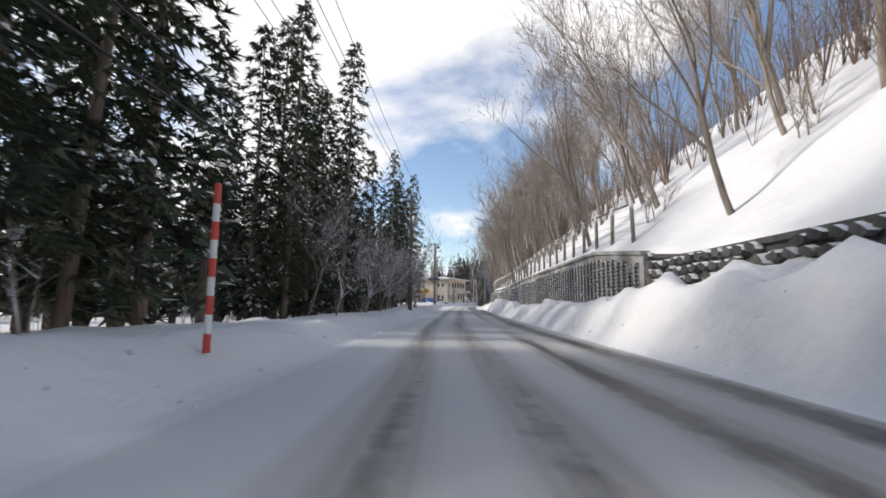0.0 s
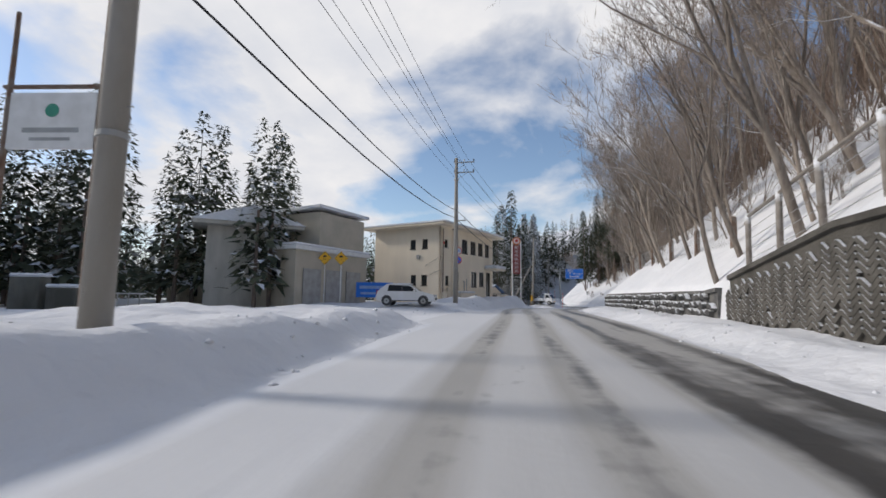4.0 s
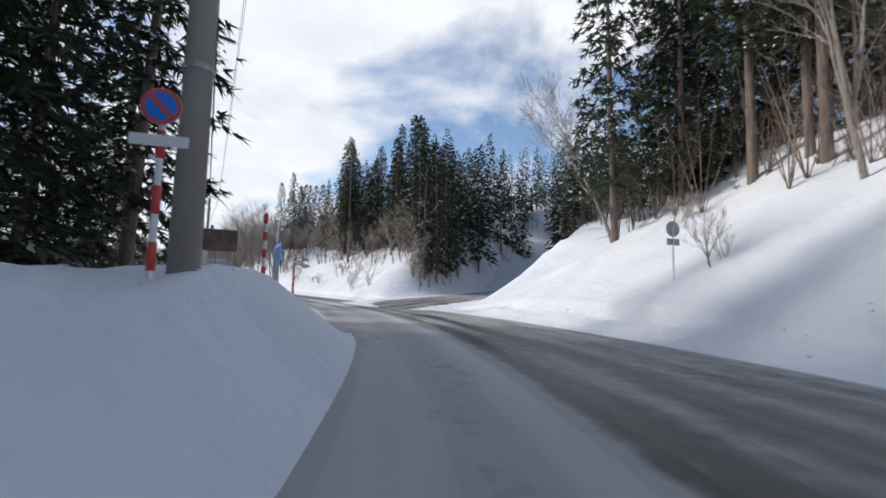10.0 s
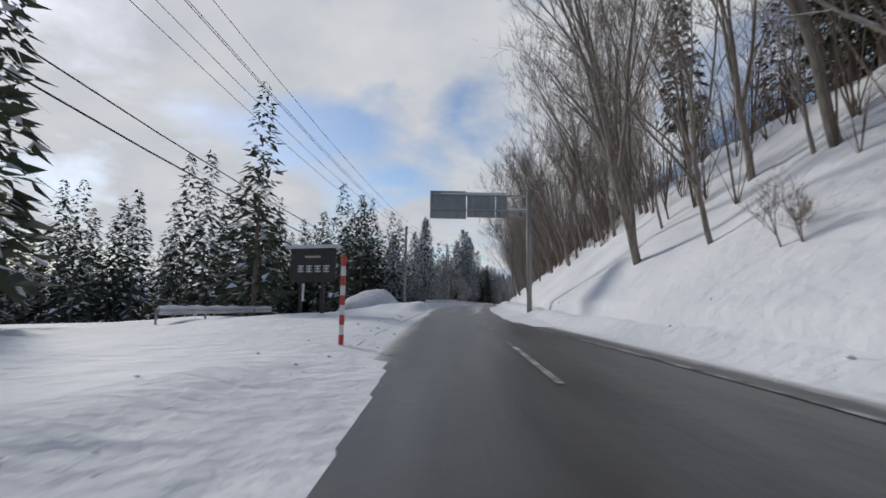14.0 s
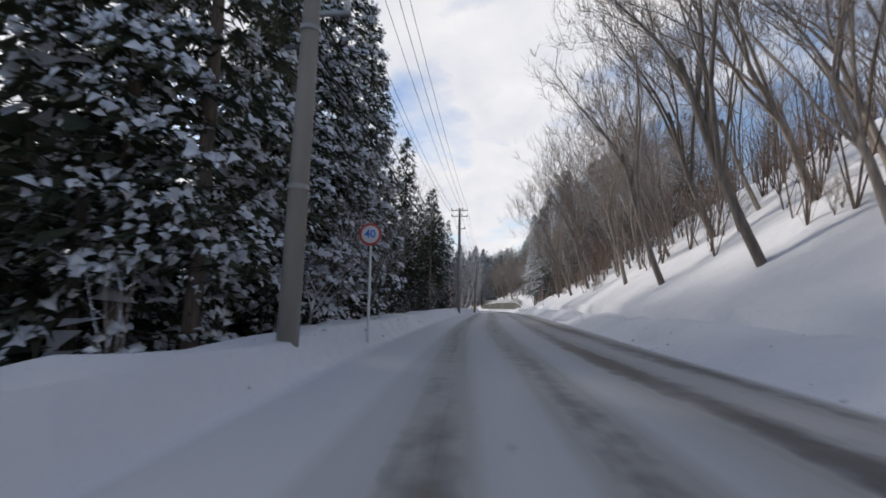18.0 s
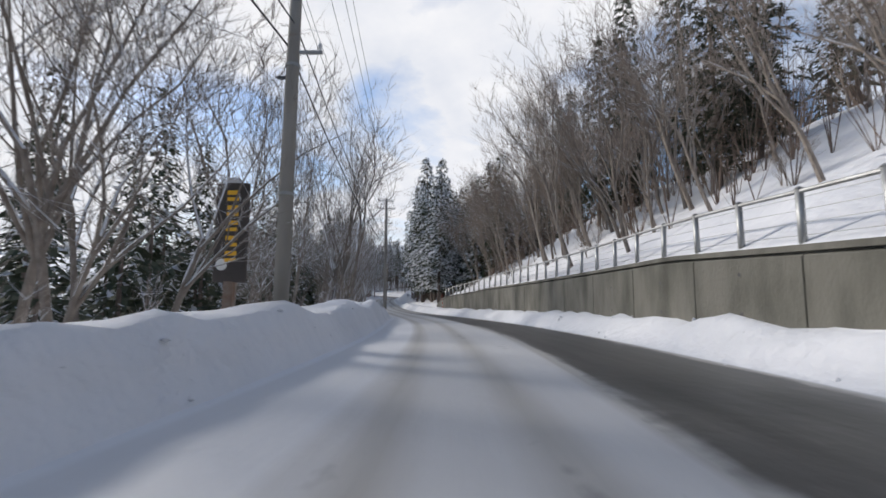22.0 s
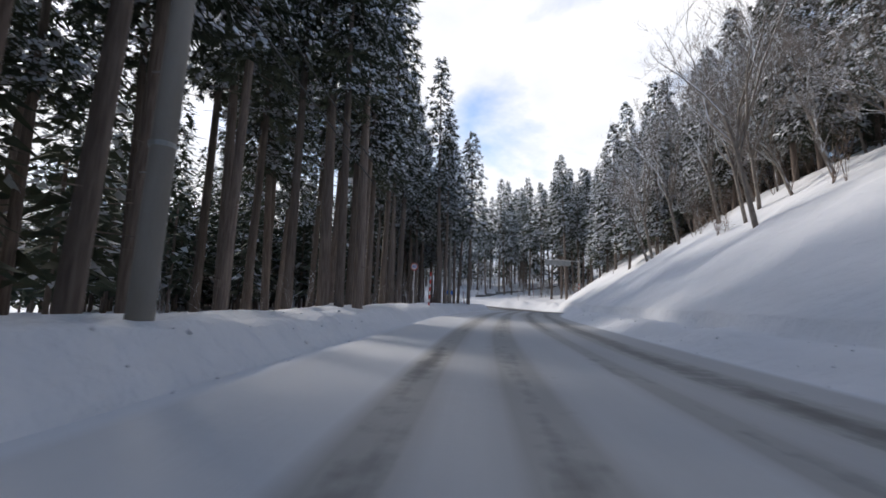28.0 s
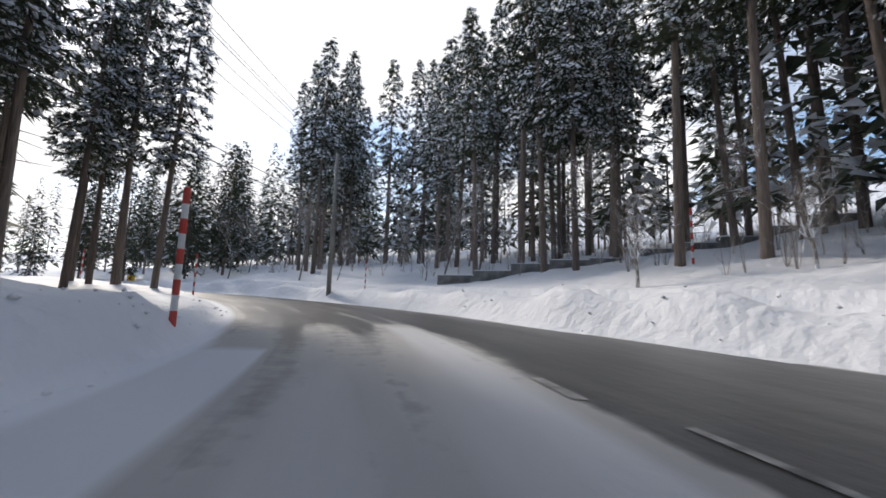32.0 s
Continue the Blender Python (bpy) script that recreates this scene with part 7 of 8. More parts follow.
part("wall", Mesh().box((8.06, .14, 3.2), (8.2, 3.66, 6.2)), PALEWALL, oh)
END = pose(0, 3.8, 0, 0, 0, -90)
holed_wall(oh, 3.8, 3.2, 6.2, .14, [(.5, 3.3, 4.1, 5.6)], PALEWALL, END)
window(oh, .5, 3.3, 4.1, 5.6, END, 4, .06)
bal = part("balcony", Mesh().box((-.5, .2, 3.1), (0, 3.6, 3.2)), GREYWOOD, oh)
for k in range(16):
    part("baluster", Mesh().box((-.5, .22 + k * .22, 3.2), (-.46, .27 + k * .22, 4.05)), GREYWOOD, bal)
part("hand_rail", Mesh().box((-.52, .2, 4.05), (-.44, 3.6, 4.11)), GREYWOOD, bal)
part("roof", Mesh().prism([(-1.1, 6.15), (4.0, 6.55), (4.0, 6.72), (-1.15, 6.3)], -.9, 4.6), GREYWOOD, oh)
part("roof_snow", Mesh().prism([(-1.1, 6.3), (4.0, 6.72), (4.0, 6.9), (-1.0, 6.42)], -.85, 4.55), SNOW, oh)
part("roof", Mesh().prism([(2.8, 6.75), (9.4, 6.5), (9.4, 6.65), (2.8, 6.95)], -.9, 4.6), GREYWOOD, oh)
part("roof_snow", Mesh().prism([(2.8, 6.95), (9.3, 6.65), (9.3, 6.78), (2.8, 7.12)], -.85, 4.55), SNOW, oh)
for k in range(8):
    part("rafter_end", Mesh().box((-1.0, -.75 + k * .72, 6.0), (.0, -.67 + k * .72, 6.14)), GREYWOOD, oh)
part("lean_to_roof", Mesh().prism([(-1.2, 2.0), (0, 2.3), (0, 2.4), (-1.2, 2.1)], -.3, 4.2), SNOW, oh)
part("side_canopy", Mesh().box((.8, -1.0, 2.55), (4.2, 0, 2.66)), SNOW, oh)
part("garage_door", Mesh().box((-.04, .6, -.4), (0, 2.8, 1.5)), GREYWOOD, oh)
part("orange_board", Mesh().box((-.06, .15, .0), (-.02, .5, 1.5)), ORANGE, oh)
part("downpipe", Mesh().tube([(3.6, -.08, .5), (3.6, -.08, 6.4)], .05, 8), STEEL, oh)
ld = thing("ladder", HB @ pose(1.8, -1.3, 0, -8, 0, 0), "pale ladder leaning on the old house", "ladder")
for x in (0, .45):
    part("stile", Mesh().box((x, 0, -.4), (x + .05, .04, 6.6)), STEEL, ld)
for k in range(16):
    part("rung", Mesh().tube([(.02, .02, .1 + k * .4), (.47, .02, .1 + k * .4)], .015, 5), STEEL, ld)
hx = HB @ Vector((1.6, -2.2, 0))
utility_pole(pose(hx.x, hx.y, gz(hx.x, hx.y), 0, -7, 20), 8.6, arms=((-.1, -.5, .5, 2),), wood=False, low=False, steps=False, label="thin concrete pole leaning beside the old house")
bin_ = thing("blue_bin", HB @ pose(-1.3, 3.4, 0), "blue plastic bin by the side road", "bin")
part("body", Mesh().box((-.3, -.3, -.4), (.3, .3, .6), bevel=.05), BLUE, bin_)
part("lid", Mesh().box((-.33, -.33, .6), (.33, .33, .66), bevel=.02), SKYBLUE, bin_)

# ---- bend: lamp, mirrors, map board ----
la = thing("street_lamp", pose(15.85, 228.35, -.25, 0, 0, 6), "tall grey street lamp with a curved arm", "street lamp")
part("column", Mesh().tube([(0, 0, -.8), (0, 0, 5.2), (.05, 0, 6.6), (.35, 0, 7.5), (.95, 0, 8.0), (1.9, 0, 8.2)], [.1, .08, .07, .06, .055, .05], 12), STEEL, la, smooth=True)
hd = part("lamp_head", Mesh().box((1.85, -.13, 8.14), (2.6, .13, 8.28), bevel=.05), STEEL, la)
part("lens", Mesh().box((1.95, -.1, 8.11), (2.5, .1, 8.145)), LAMPGLASS, hd)
part("collar", Mesh().tube([(0, 0, 5.1), (0, 0, 5.3)], .11, 12), STEEL, la)
mi = thing("traffic_mirror", pose(19.55, 221.3, .95, 0, 0, 42) @ Matrix.Scale(.85, 4), "pair of snow-plastered convex mirrors on an orange post", "traffic mirror")
part("post", Mesh().tube([(-.45, .1, -1), (-.42, .1, 2.9)], .055, 12), ORANGE, mi, smooth=True)
for x, z, a in ((-.05, 2.35, -14), (.42, 2.15, 28)):
    mm = pose(x, -.02, z, 0, 0, a)
    me = Mesh()
    n = 24
    rings = [(.0, -.16), (.2, -.14), (.36, -.09), (.43, -.02)]
    vs = [(0, -.16, 0)]
    for r, y in rings[1:]:
        vs += [(r * math.cos(6.2832 * j / n), y, r * math.sin(6.2832 * j / n)) for j in range(n)]
    fs = [(0, 1 + (j + 1) % n, 1 + j) for j in range(n)]
    for i in range(2):
        fs += [(1 + i * n + j, 1 + i * n + (j + 1) % n, 1 + (i + 1) * n + (j + 1) % n, 1 + (i + 1) * n + j) for j in range(n)]
    dome = part("mirror_dome", me.add(vs, fs), MIRROR, mi, smooth=True, m=mm)
    part("mirror_rim", Mesh().tube([(.44 * math.cos(.2618 * j), 0, .44 * math.sin(.2618 * j)) for j in range(25)], .035, 6), ORANGE, dome)
    part("mirror_back", Mesh().disc((0, 0), .42, .0, .12, 20), SIGNBACK, dome)
    part("snow_crust", Mesh().prism([(.43 * math.cos(3.35 + .2 * j), .43 * math.sin(3.35 + .2 * j)) for j in range(13)], -.19, -.02), PILE, dome, "grey snow stuck to the lower half")
mb = thing("direction_board", pose(17.5, 224.0, 0, 0, 0, 113), "long blue direction board with a chevron panel on pale posts", "road sign")
for x in (.55, 1.75, 2.95, 4.0):
    part("post", Mesh().box((x - .06, .03, .2), (x + .06, .13, 4.1)), SIGNBACK, mb)
mp_ = part("board", Mesh().box((0, -.03, 2.72), (4.55, .03, 4.3), bevel=.015), BLUE, mb)
for z in (3.0, 4.0):
    part("back_rail", Mesh().box((.1, .03, z - .03), (4.45, .055, z + .03)), SIGNBACK, mp_)
chev = part("chevron_panel", Mesh().box((1.85, -.04, 2.98), (3.05, -.03, 4.18)), WHITE, mp_)
for c, d in ((2.02, -1), (2.26, -1), (2.88, 1), (2.64, 1)):
    part("chevron_stripe", Mesh().prism([(c + d * .02, 3.58), (c - d * .16, 4.13), (c - d * .02, 4.13), (c + d * .16, 3.58), (c - d * .02, 3.03), (c - d * .16, 3.03)], -.047, -.04), SIGNRED, chev)
part("arrow", Mesh().prism([(.22, 3.12), (.5, 3.34), (.5, 3.22), (1.45, 3.22), (1.45, 3.02), (.5, 3.02), (.5, 2.9)], -.037, -.03), WHITE, mp_)
part("arrow", Mesh().prism([(4.35, 3.12), (4.07, 3.34), (4.07, 3.22), (3.3, 3.22), (3.3, 3.02), (4.07, 3.02), (4.07, 2.9)], -.037, -.03), WHITE, mp_)
for c in (1.05, 3.75):
    badge = part("route_badge", Mesh().prism([(c + .2 * math.cos(1.0472 * j + .5236), 3.12 + .2 * math.sin(1.0472 * j + .5236)) for j in range(6)], -.042, -.037), WHITE, mp_)
    part("badge_face", Mesh().prism([(c + .17 * math.cos(1.0472 * j + .5236), 3.12 + .17 * math.sin(1.0472 * j + .5236)) for j in range(6)], -.046, -.042), BLUE, badge)
    part("lettering", text_mesh("21", .2, WHITE), None, badge, m=pose(c, -.05, 3.05))
part("spring_mark", Mesh().box((.14, -.037, 3.45), (.5, -.03, 3.85), bevel=.01), WHITE, mp_)
for words, x, z, size in (("蔵王温泉", 1.0, 3.92, .34), ("Zao Onsen", 1.15, 3.55, .2), ("山形市街", 3.8, 3.85, .32), ("Central Yamagata", 3.8, 3.55, .17)):
    part("lettering", text_mesh(words, size, WHITE), None, mp_, m=pose(x, -.038, z))
snow_pole(pose(18.5, 223.9, .75), 2.05, .055)
sb = thing("small_board", pose(20.6, 206.5, 1.6, 0, 0, 20), "small brown board on thin posts in the snow", "sign board")
part("board", Mesh().box((-.8, -.03, .7), (.8, .03, 1.4), bevel=.01), RUST, sb)
for k in range(4):
    part("post", Mesh().tube([(-.7 + k * .45, .05, -.6), (-.7 + k * .45, .05, .9)], .03, 6), STEEL, sb)

# ---- lay-by: board, gantry ----
br_ = thing("notice_board", pose(-31.0, 301.8, .1, 0, 0, 22), "dark brown roofed notice board with pale lettering", "sign board")
nbd = part("board", Mesh().box((-1.45, -.06, 2.0), (1.45, .06, 3.95), bevel=.02), BOARDBROWN, br_)
part("roof_cap", Mesh().prism([(-1.75, 3.95), (1.75, 3.95), (1.6, 4.15), (-1.6, 4.15)], -.25, .25), PILE, br_)
for x in (-.7, .7):
    part("post", Mesh().box((x - .09, -.07, -.8), (x + .09, .07, 2.0)), BOARDBROWN, br_)
for k in range(4):
    for a in range(3):
        part("character_bar", Mesh().box((-.2, -.075, -.16 + a * .15), (.2 - .05 * (a % 2), -.06, -.1 + a * .15)), WHITE, nbd, m=pose(-.75 + k * .55, 0, 2.75))
    part("upright_bar", Mesh().box((-.03, -.079, -.2), (.03, -.06, .22)), WHITE, nbd, m=pose(-.75 + k * .55, 0, 2.75))
part("word_bar", Mesh().box((-.5, -.07, 3.4), (.5, -.06, 3.52)), BEIGE, nbd)
part("pale_bar", Mesh().box((-.6, -.066, .9), (-.45, -.06, 1.9)), WHITE, nbd)
m_ = faced(-20.6, 308.5, 0, 4)
m_.translation.z = float(np.interp(14.88, GQ, GZ)) + .3
ga = thing("sign_gantry", m_, "road sign gantry seen from behind, grey arms and panel", "road sign")
part("post", Mesh().tube([(0, 0, -1.0), (0, 0, 6.9)], .14, 14), POLEMAT, ga, smooth=True)
for z in (6.6, 5.75):
    part("arm", Mesh().tube([(.1, 0, z), (-5.5, 0, z)], .055, 8), STEEL, ga)
for x0, x1, z0, z1 in ((-5.6, -3.55, 5.25, 6.85), (-3.5, -1.9, 5.35, 6.8), (-1.85, -1.2, 5.35, 6.8)):
    pn = part("panel", Mesh().box((x0, .06, z0), (x1, .12, z1), bevel=.01), SIGNBACK, ga, "grey aluminium back of a direction sign")
    for x in (x0 + .3, x1 - .3):
        part("stiffener", Mesh().box((x - .04, -.01, z0 + .05), (x + .04, .06, z1 - .05)), STEEL, pn)
part("arm_snow", Mesh().tube([(-1.2, 0, 6.68), (-3.0, 0, 6.7), (-5.0, 0, 6.68)], [.05, .075, .04], 6), SNOW, ga)
part("arm_snow", Mesh().tube([(-.1, 0, 5.82), (-1.1, 0, 5.83)], .05, 6), SNOW, ga)
bm = single("snow_mound", Mesh().tube([(0, 0, -.4), (0, 0, .2), (.2, .1, .8), (.35, .1, 1.25), (.4, .1, 1.4)], [3.4, 2.6, 1.5, .6, .1], 18), PILE, spot(15.3, -6.0), "heaped ploughed snow at the end of the lay-by", "snow heap", smooth=True)
md2 = single("snow_mound", Mesh().tube([(0, 0, -.4), (0, 0, .1), (.2, .1, .5), (.3, .1, .8)], [1.7, 1.3, .7, .1], 14), PILE, spot(8.9, -3.6), "heaped ploughed snow round the sign post", "snow heap", smooth=True)


# ---- rails along the drop ----
def guardrail(q0, q1, u, label):
    t = thing("guardrail", ONE, label, "guardrail", "guardrails")
    qs = np.interp(np.arange(np.interp(q0, GQ, GS), np.interp(q1, GQ, GS), 2.0), GS, GQ)
    z0 = [float(np.interp(q, GQ, GZ)) - .55 * max(0, (q - q1 + .9) / .9) - .12 for q in qs]
    pts = [Vector((float(at(q, u)[0]), float(at(q, u)[1]), z)) for q, z in zip(qs, z0)]
    for k, (a, b) in enumerate(zip(pts, pts[1:])):
        me = Mesh()
        side = (b - a).normalized().cross(Vector((0, 0, 1)))
        sec = [(.0, .50), (.07, .54), (.07, .60), (.01, .64), (.01, .68), (.07, .72), (.07, .78), (.0, .82), (-.02, .82), (-.02, .5)]
        n = len(sec)
        me.add([p + side * s + Vector((0, 0, h)) for p in (a, b) for s, h in sec], [(j, (j + 1) % n, n + (j + 1) % n, n + j) for j in range(n)])
        part("beam", me, GALV, t)
        if k % 2 == 0:
            part("post", Mesh().tube([a - side * .08 - Vector((0, 0, .5)), a - side * .08 + Vector((0, 0, .8))], .06, 8), STEEL, t)
        part("beam_snow", Mesh().tube([a + Vector((0, 0, .85)), a.lerp(b, .5) + Vector((0, 0, .88)), b + Vector((0, 0, .85))], [.07, .1, .07], 6), SNOW, t)
    return t


guardrail(15.6, 17.9, -3.2, "steel guardrail buried to its top in snow")
guardrail(24.55, 25.9, -3.75, "grey guardrail with a snow cap above the drop")
guardrail(14.75, 15.2, -13.5, "short snowy guardrail beside the lay-by")

# ---- board by the wooded bend ----
vb = thing("shop_board", faced(-125.0, 498.4, 0, -4), "tall dark board with yellow lettering on a brown post", "sign board")
part("post", Mesh().box((-.16, -.1, -.8), (.16, .1, 2.0)), RUST, vb)
vp = part("board", Mesh().box((-.55, -.1, 1.9), (.55, .1, 5.3), bevel=.03), BOARDBROWN, vb)
part("snow_cap", Mesh().box((-.3, -.12, 5.3), (.25, .12, 5.5), bevel=.08), SNOW, vb)
for k in range(5):
    for z0, z1 in ((-.18, -.06), (.03, .18)):
        part("character_bar", Mesh().box((-.2, -.115, z0), (.2, -.1, z1)), YELLOW, vp, m=pose(.05, 0, 4.85 - k * .52))
part("white_mark", Mesh().disc((-.25, 2.5), .2, -.112, -.1, 16), WHITE, vp)
b3 = thing("direction_sign", faced(-181.9, 580.6), "blue direction sign on a roadside post", "road sign")
part("post", Mesh().tube([(0, 0, -.8), (0, 0, 7.0)], .1, 12), STEEL, b3)
for z in (5.75, 6.55):
    part("arm", Mesh().tube([(-.1, 0, z), (1.9, 0, z)], .04, 8), STEEL, b3)
part("panel", Mesh().box((.2, -.08, 5.5), (2.3, -.03, 6.8), bevel=.02), BLUE, b3)
part("word_bar", Mesh().box((.45, -.087, 6.3), (1.9, -.08, 6.45)), WHITE, b3)
part("word_bar", Mesh().box((.45, -.087, 5.85), (1.6, -.08, 5.97)), WHITE, b3)
b4 = thing("direction_sign", spot(31.2, -9.3, 0, 0), "small blue sign among the trunks", "road sign")
part("post", Mesh().tube([(0, 0, -.8), (0, 0, 2.6)], .05, 10), STEEL, b4)
part("panel", Mesh().box((-.6, -.06, 2.0), (.6, -.02, 2.6), bevel=.01), BLUE, b4)
gx, gy = -222.8, 689.3
g0 = gz(gx, gy)
g2 = thing("sign_gantry", pose(gx, gy, g0, 0, 0, -126), "grey steel sign arm reaching over the snow bank", "road sign")
part("post", Mesh().tube([(0, 0, -.8), (0, 0, 7.8 - g0)], .15, 14), POLEMAT, g2, smooth=True)
for z in (7.4, 6.6):
    part("arm", Mesh().tube([(.05, 0, z - g0), (6.8, 0, z - g0)], .06, 8), STEEL, g2)
g3 = part("panel", Mesh().box((1.8, .05, 6.5 - g0), (7.0, .1, 7.35 - g0), bevel=.01), SIGNBACK, g2, "grey aluminium back of a road sign")
for x in (2.5, 4.4, 6.3):
    part("stiffener", Mesh().box((x - .03, -.01, 6.53 - g0), (x + .03, .05, 7.32 - g0)), STEEL, g3)
part("arm_snow", Mesh().tube([(.1, 0, 7.5 - g0), (6.6, 0, 7.5 - g0)], .06, 6), SNOW, g2)
snow_pole(pose(-222.4, 687.7, gz(-222.4, 687.7), 0, 4, 0), 2.6, .065)
ch = thing("chevron_sign", pose(-294.6, 695.0, gz(-294.6, 695.0), 0, 0, 60), "yellow and black chevron bend sign", "road sign", "traffic signs")
part("plate", Mesh().box((-.4, -.02, .6), (.4, .02, 1.2)), YELLOW, ch)
part("chevron", Mesh().prism([(-.25, .9), (.0, 1.12), (.2, 1.12), (-.05, .9), (.2, .68), (0, .68)], -.03, -.02), BLACK, ch)
part("post", Mesh().tube([(0, .03, -.6), (0, .03, 1.1)], .03, 6), WHITE, ch)
rl = thing("old_railing", spot(21.2, 11.6, 0, -10), "pale wooden railing in the snow under cedars", "railing")
part("top_bar", Mesh().box((-1.4, -.04, .85), (1.4, .04, .95)), PALEWALL, rl)
for k in range(6):
    part("bar", Mesh().box((-1.3 + k * .5, -.03, -.4), (-1.24 + k * .5, .03, .85)), PALEWALL, rl)

# ---- low grey sections in place of a shaded earth bank, behind the last plantation ----
sw = thing("wall_far", ONE, "low grey sections in place of a shaded earth bank behind the cedars", "retaining wall", kind="structure")
for k in range(10):
    x0, y0 = -254.0 + k * 2.2, 702.0 + k * 1.15
    part("bank_section", Mesh().box((0, 0, -1.5), (2.47, .6, .7 + .12 * math.sin(k)), bevel=.05), BANKGREY, sw, m=pose(x0, y0, gz(x0, y0), 0, 0, 27.6))

# ---- clods the plough has thrown up ----
g = random.Random(91)
clods = Mesh()
cq = np.array([g.uniform(-.5, 33.5) for _ in range(5200)])
right = np.array([g.random() < .5 for _ in cq])
cu_ = np.where(right, np.interp(cq, RIGHT[:, 0], RIGHT[:, 1]), -np.interp(cq, LEFT[:, 0], LEFT[:, 1])) + np.where(right, 1, -1) * np.array([g.random() ** 1.6 * 2.0 - .12 for _ in cq])
cx, cy, _ = at(cq, cu_)
cz = ground_z(cq, cu_, cx, cy)
for x, y, z in zip(cx.tolist(), cy.tolist(), cz.tolist()):
    r = .02 + .06 * g.random() ** 3
    c = Vector((x, y, z + r * .1))
    vs = [c + Vector((math.cos(a + .4) * r * g.uniform(.7, 1.3), math.sin(a + .4) * r * g.uniform(.7, 1.3), g.uniform(-.2, .2) * r)) for a in (0, 1.26, 2.51, 3.77, 5.03)] + [c + Vector((0, 0, r * g.uniform(.6, 1.1))), c - Vector((0, 0, r * .6))]
    clods.add(vs, [(k, (k + 1) % 5, 5) for k in range(5)] + [((k + 1) % 5, k, 6) for k in range(5)])
single("snow_clods", clods, SNOW, ONE, "broken clods of ploughed snow along the road edges", "snow clods", kind="stuff", smooth=True)

# ---- laid pieces: herringbone blocks, stones, panels ----
g = random.Random(77)
BAR = [(-.165, -.05), (.165, -.05), (.165, .05), (-.165, .05)]
def GSQ(q):
    return float(np.interp(q, GQ, GS))


THIN = [(-.17, -.03), (.17, -.03), (.17, .03), (-.17, .03)]
RIB = [Mesh().prism(THIN, -.03, .02, m=pose(0, 0, 0, 0, a, 0)).data("block", BLOCK) for a in (-42, 42)]
BLK = [Mesh().prism(BAR, -.05, .02, m=pose(0, 0, 0, 0, a, 0)).data("block", BLOCK) for a in (-42, 42)]
rest, bare = Mesh(), Mesh()
count = 0
s0, s1 = float(np.interp(.68, GQ, GS)), float(np.interp(5.0, GQ, GS))
n_cols = int((s1 - s0) / .27)
for i in range(n_cols):
    q = float(np.interp(s0 + i * .27, GS, GQ))
    zr, top = float(np.interp(q, GQ, GZ)), STEP_H(q) - .38
    x, y, yaw = at(q, STEP_U(q) - .17)
    low_ = .35
    for j in range(int((top - low_) / .155)):
        if g.random() < (.3 if 1.9 < q < 3.2 else .06) or (1.9 < q < 3.2 and rough(np.array([GSQ(q)]), np.array([j * .5]), 3.0, 31)[0] > .12):
            continue                                    # snow lies over these
        mm = pose(float(x), float(y), zr + low_ + .14 + j * .155, 0, g.uniform(-4, 4), yaw - 90)
        if 1.5 < q < 1.75 and count < 300:
            part("block", RIB[i % 2], None, block_wall, m=mm)
            count += 1
        else:
            src = (BLK if q > 3.2 else RIB)[i % 2]
            (bare if q > 3.2 else rest).add([mm @ v.co for v in src.vertices], [tuple(p.vertices) for p in src.polygons])
tagged(part("blocks", rest, BLOCK, block_wall), kind="stuff")
tagged(part("blocks", bare, BLOCK, bare_wall), kind="stuff")


def stone_data(seed):
    r = random.Random(seed)
    me = Mesh()
    n = 7
    ring = [(math.cos(6.2832 * j / n) * r.uniform(.8, 1.1) * .24, math.sin(6.2832 * j / n) * r.uniform(.7, 1.05) * .17) for j in range(n)]
    vs = [(a, .05, b) for a, b in ring] + [(a * .8, -.1 - r.uniform(0, .05), b * .8) for a, b in ring]
    me.add(vs, [(j, (j + 1) % n, n + (j + 1) % n, n + j) for j in range(n)] + [tuple(range(n, 2 * n))])
    return me.data("stone", STONE)


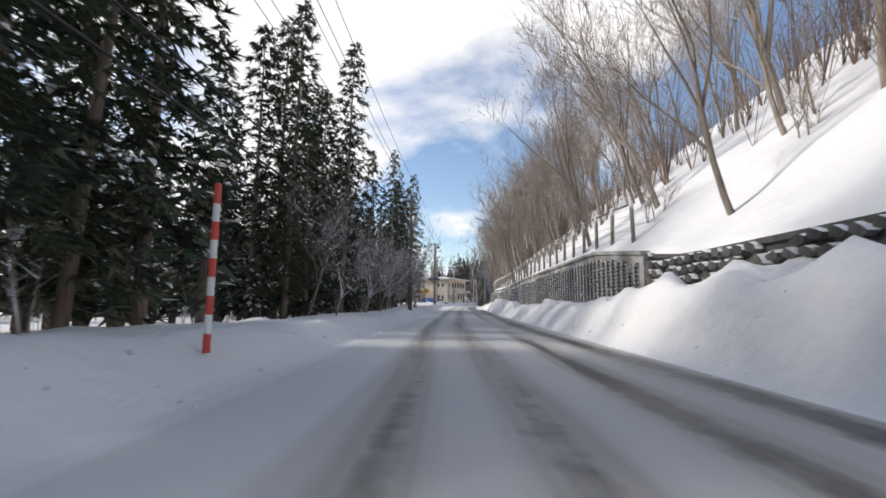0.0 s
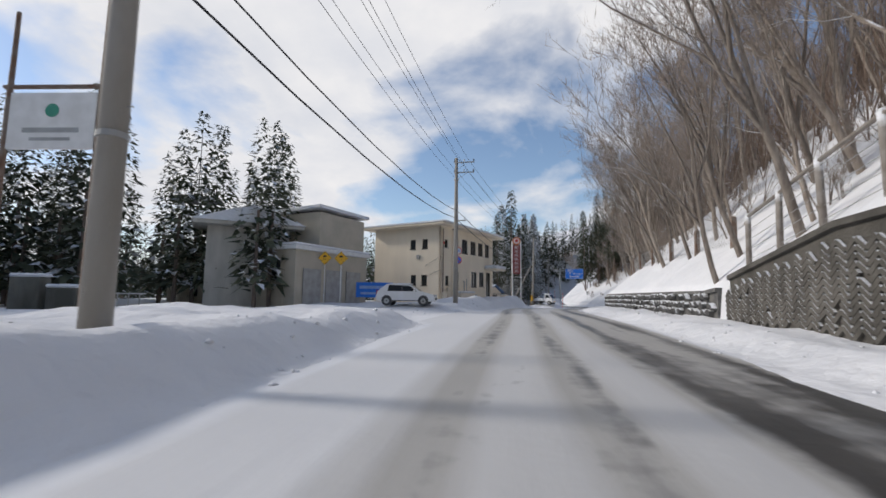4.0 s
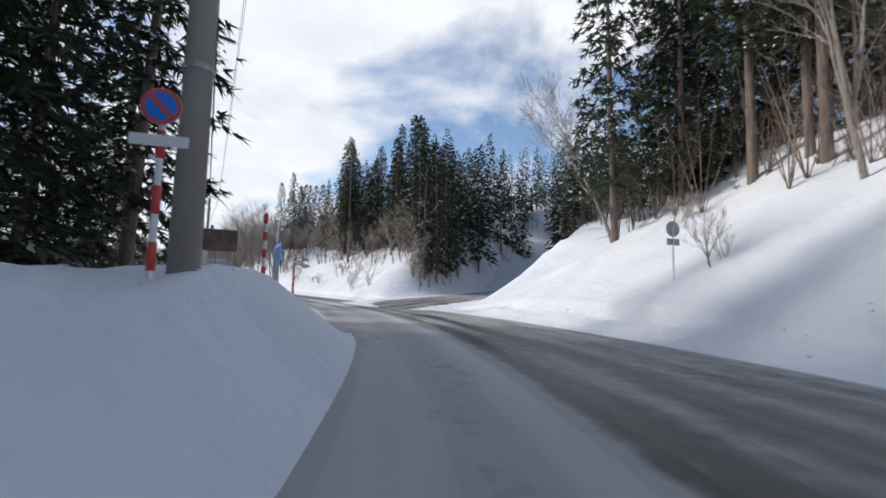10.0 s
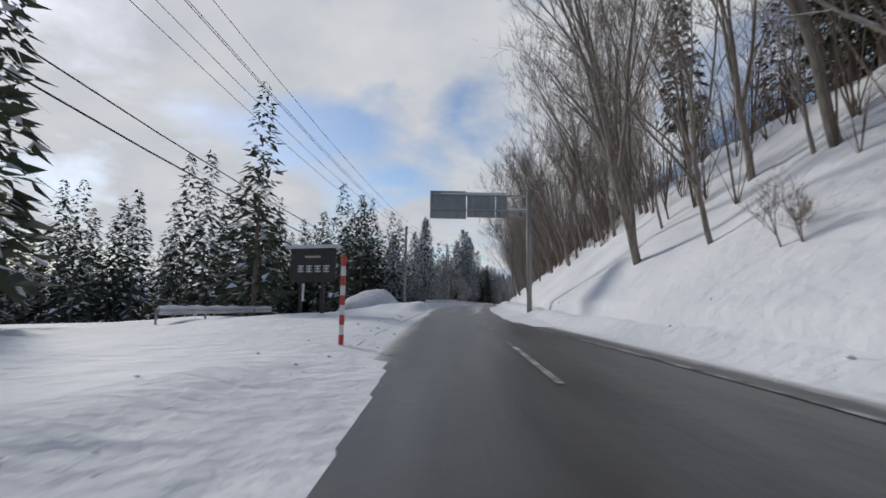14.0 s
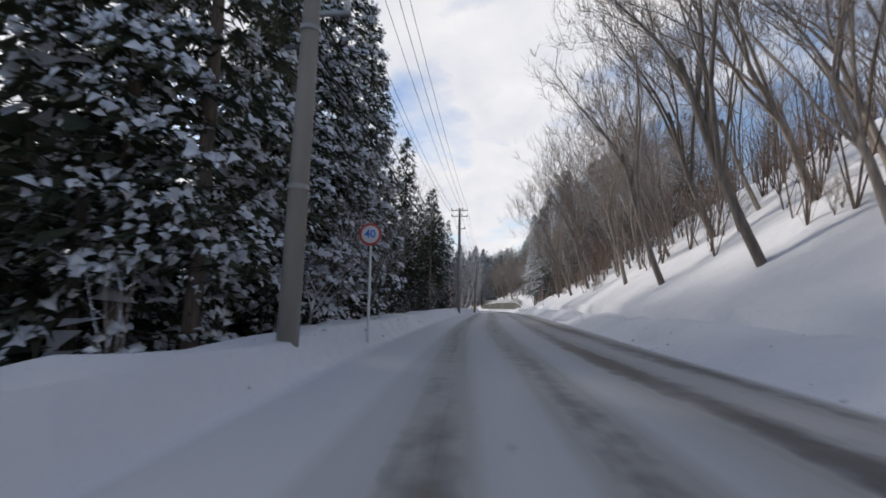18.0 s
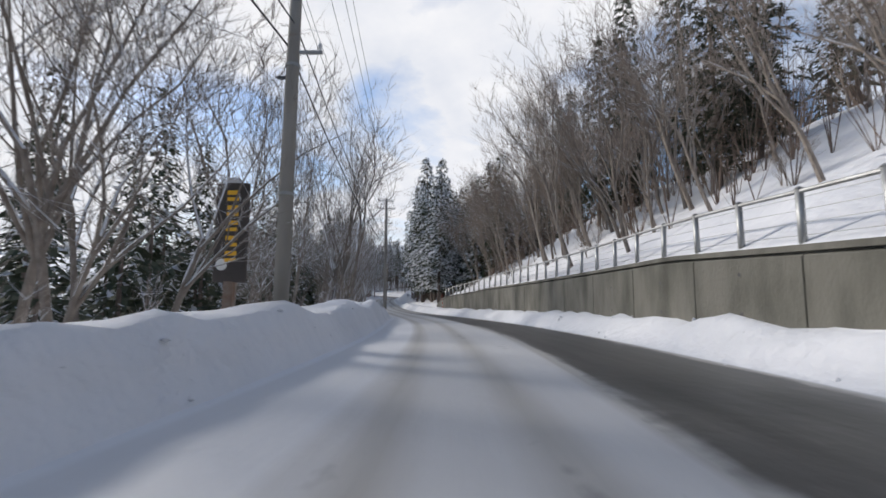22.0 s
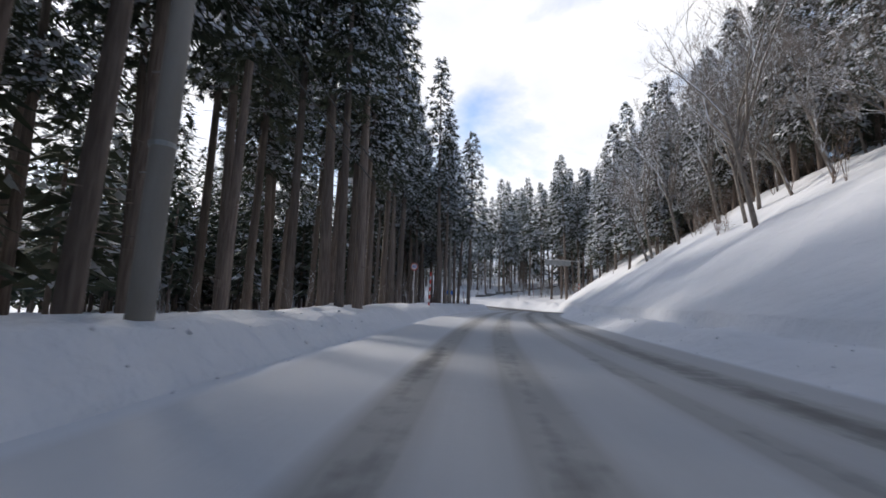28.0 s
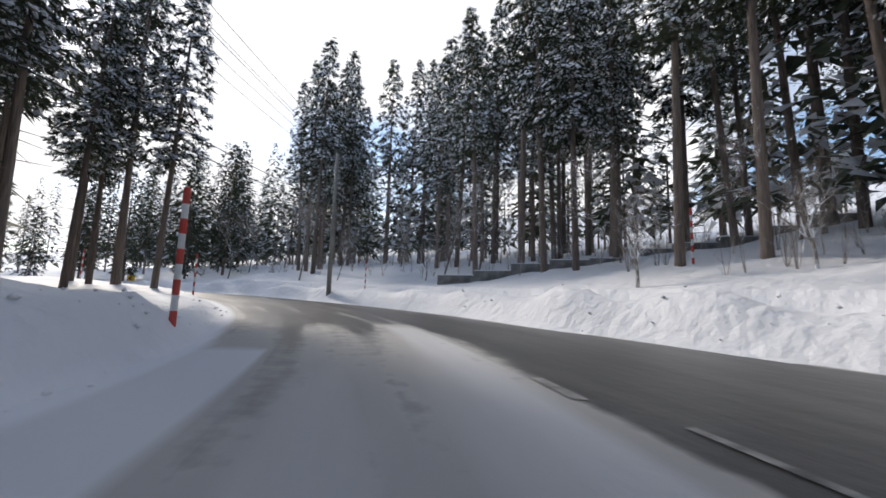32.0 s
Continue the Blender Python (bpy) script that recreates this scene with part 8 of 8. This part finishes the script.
STN = [stone_data(k) for k in range(6)]
for wall_, q0, q1, lo in ((stone_wall, 5.08, 6.82, .25), (old_wall, -.4, .66, 1.95)):
    s0, s1 = float(np.interp(q0, GQ, GS)), float(np.interp(q1, GQ, GS))
    n_, more = 0, Mesh()
    for i in range(int((s1 - s0) / .46)):
        for j in range(6):
            q = float(np.interp(s0 + (i + .5 * (j % 2) + g.uniform(-.1, .1)) * .46, GS, GQ))
            zz = lo + j * .3 + g.uniform(-.04, .04)
            if zz > STEP_H(q) - .15 or g.random() < .12:
                continue
            x, y, yaw = at(q, STEP_U(q) - .15)
            mm = pose(float(x), float(y), float(np.interp(q, GQ, GZ)) + zz, 0, g.uniform(-25, 25), yaw - 90)
            k = g.randrange(6)
            if n_ < 290:
                part("stone", STN[k], None, wall_, m=mm)
                n_ += 1
            else:
                more.add([mm @ v.co for v in STN[k].vertices], [tuple(p.vertices) for p in STN[k].polygons])
    if more.v:
        tagged(part("stones", more, STONE, wall_), kind="stuff")
s0, s1 = float(np.interp(21.9, GQ, GS)), float(np.interp(24.66, GQ, GS))
k = 0
while s0 + k * 4.0 < s1:
    qa, qb = (float(np.interp(s0 + k * 4.0 + d, GS, GQ)) for d in (.02, 3.97))
    ring = []
    for q in (qa, (qa + qb) / 2, qb):
        z = float(np.interp(q, GQ, GZ))
        for du, zz in ((-.165, -.1), (-.225, .0), (-.215, STEP_H(q) - .2), (-.165, STEP_H(q) - .16)):
            x, y, _ = at(q, STEP_U(q) + du)
            ring.append((float(x), float(y), z + zz))
    fs = [(i * 4 + j, i * 4 + j + 1, i * 4 + j + 5, i * 4 + j + 4) for i in range(2) for j in range(3)] + [(3, 2, 1, 0), (8, 9, 10, 11)]
    pn_ = part("panel", Mesh().add(ring, fs), CONCRETE, conc_wall)
    for h in (1.0, 2.0):
        q = (qa + qb) / 2
        x, y, yaw = at(q, STEP_U(q) - .23)
        part("weep_hole", Mesh().tube([(0, 0, 0), (.05, 0, 0)], .05, 8), DARKSTEEL, pn_, m=pose(float(x), float(y), float(np.interp(q, GQ, GZ)) + h, 0, 0, yaw))
    k += 1
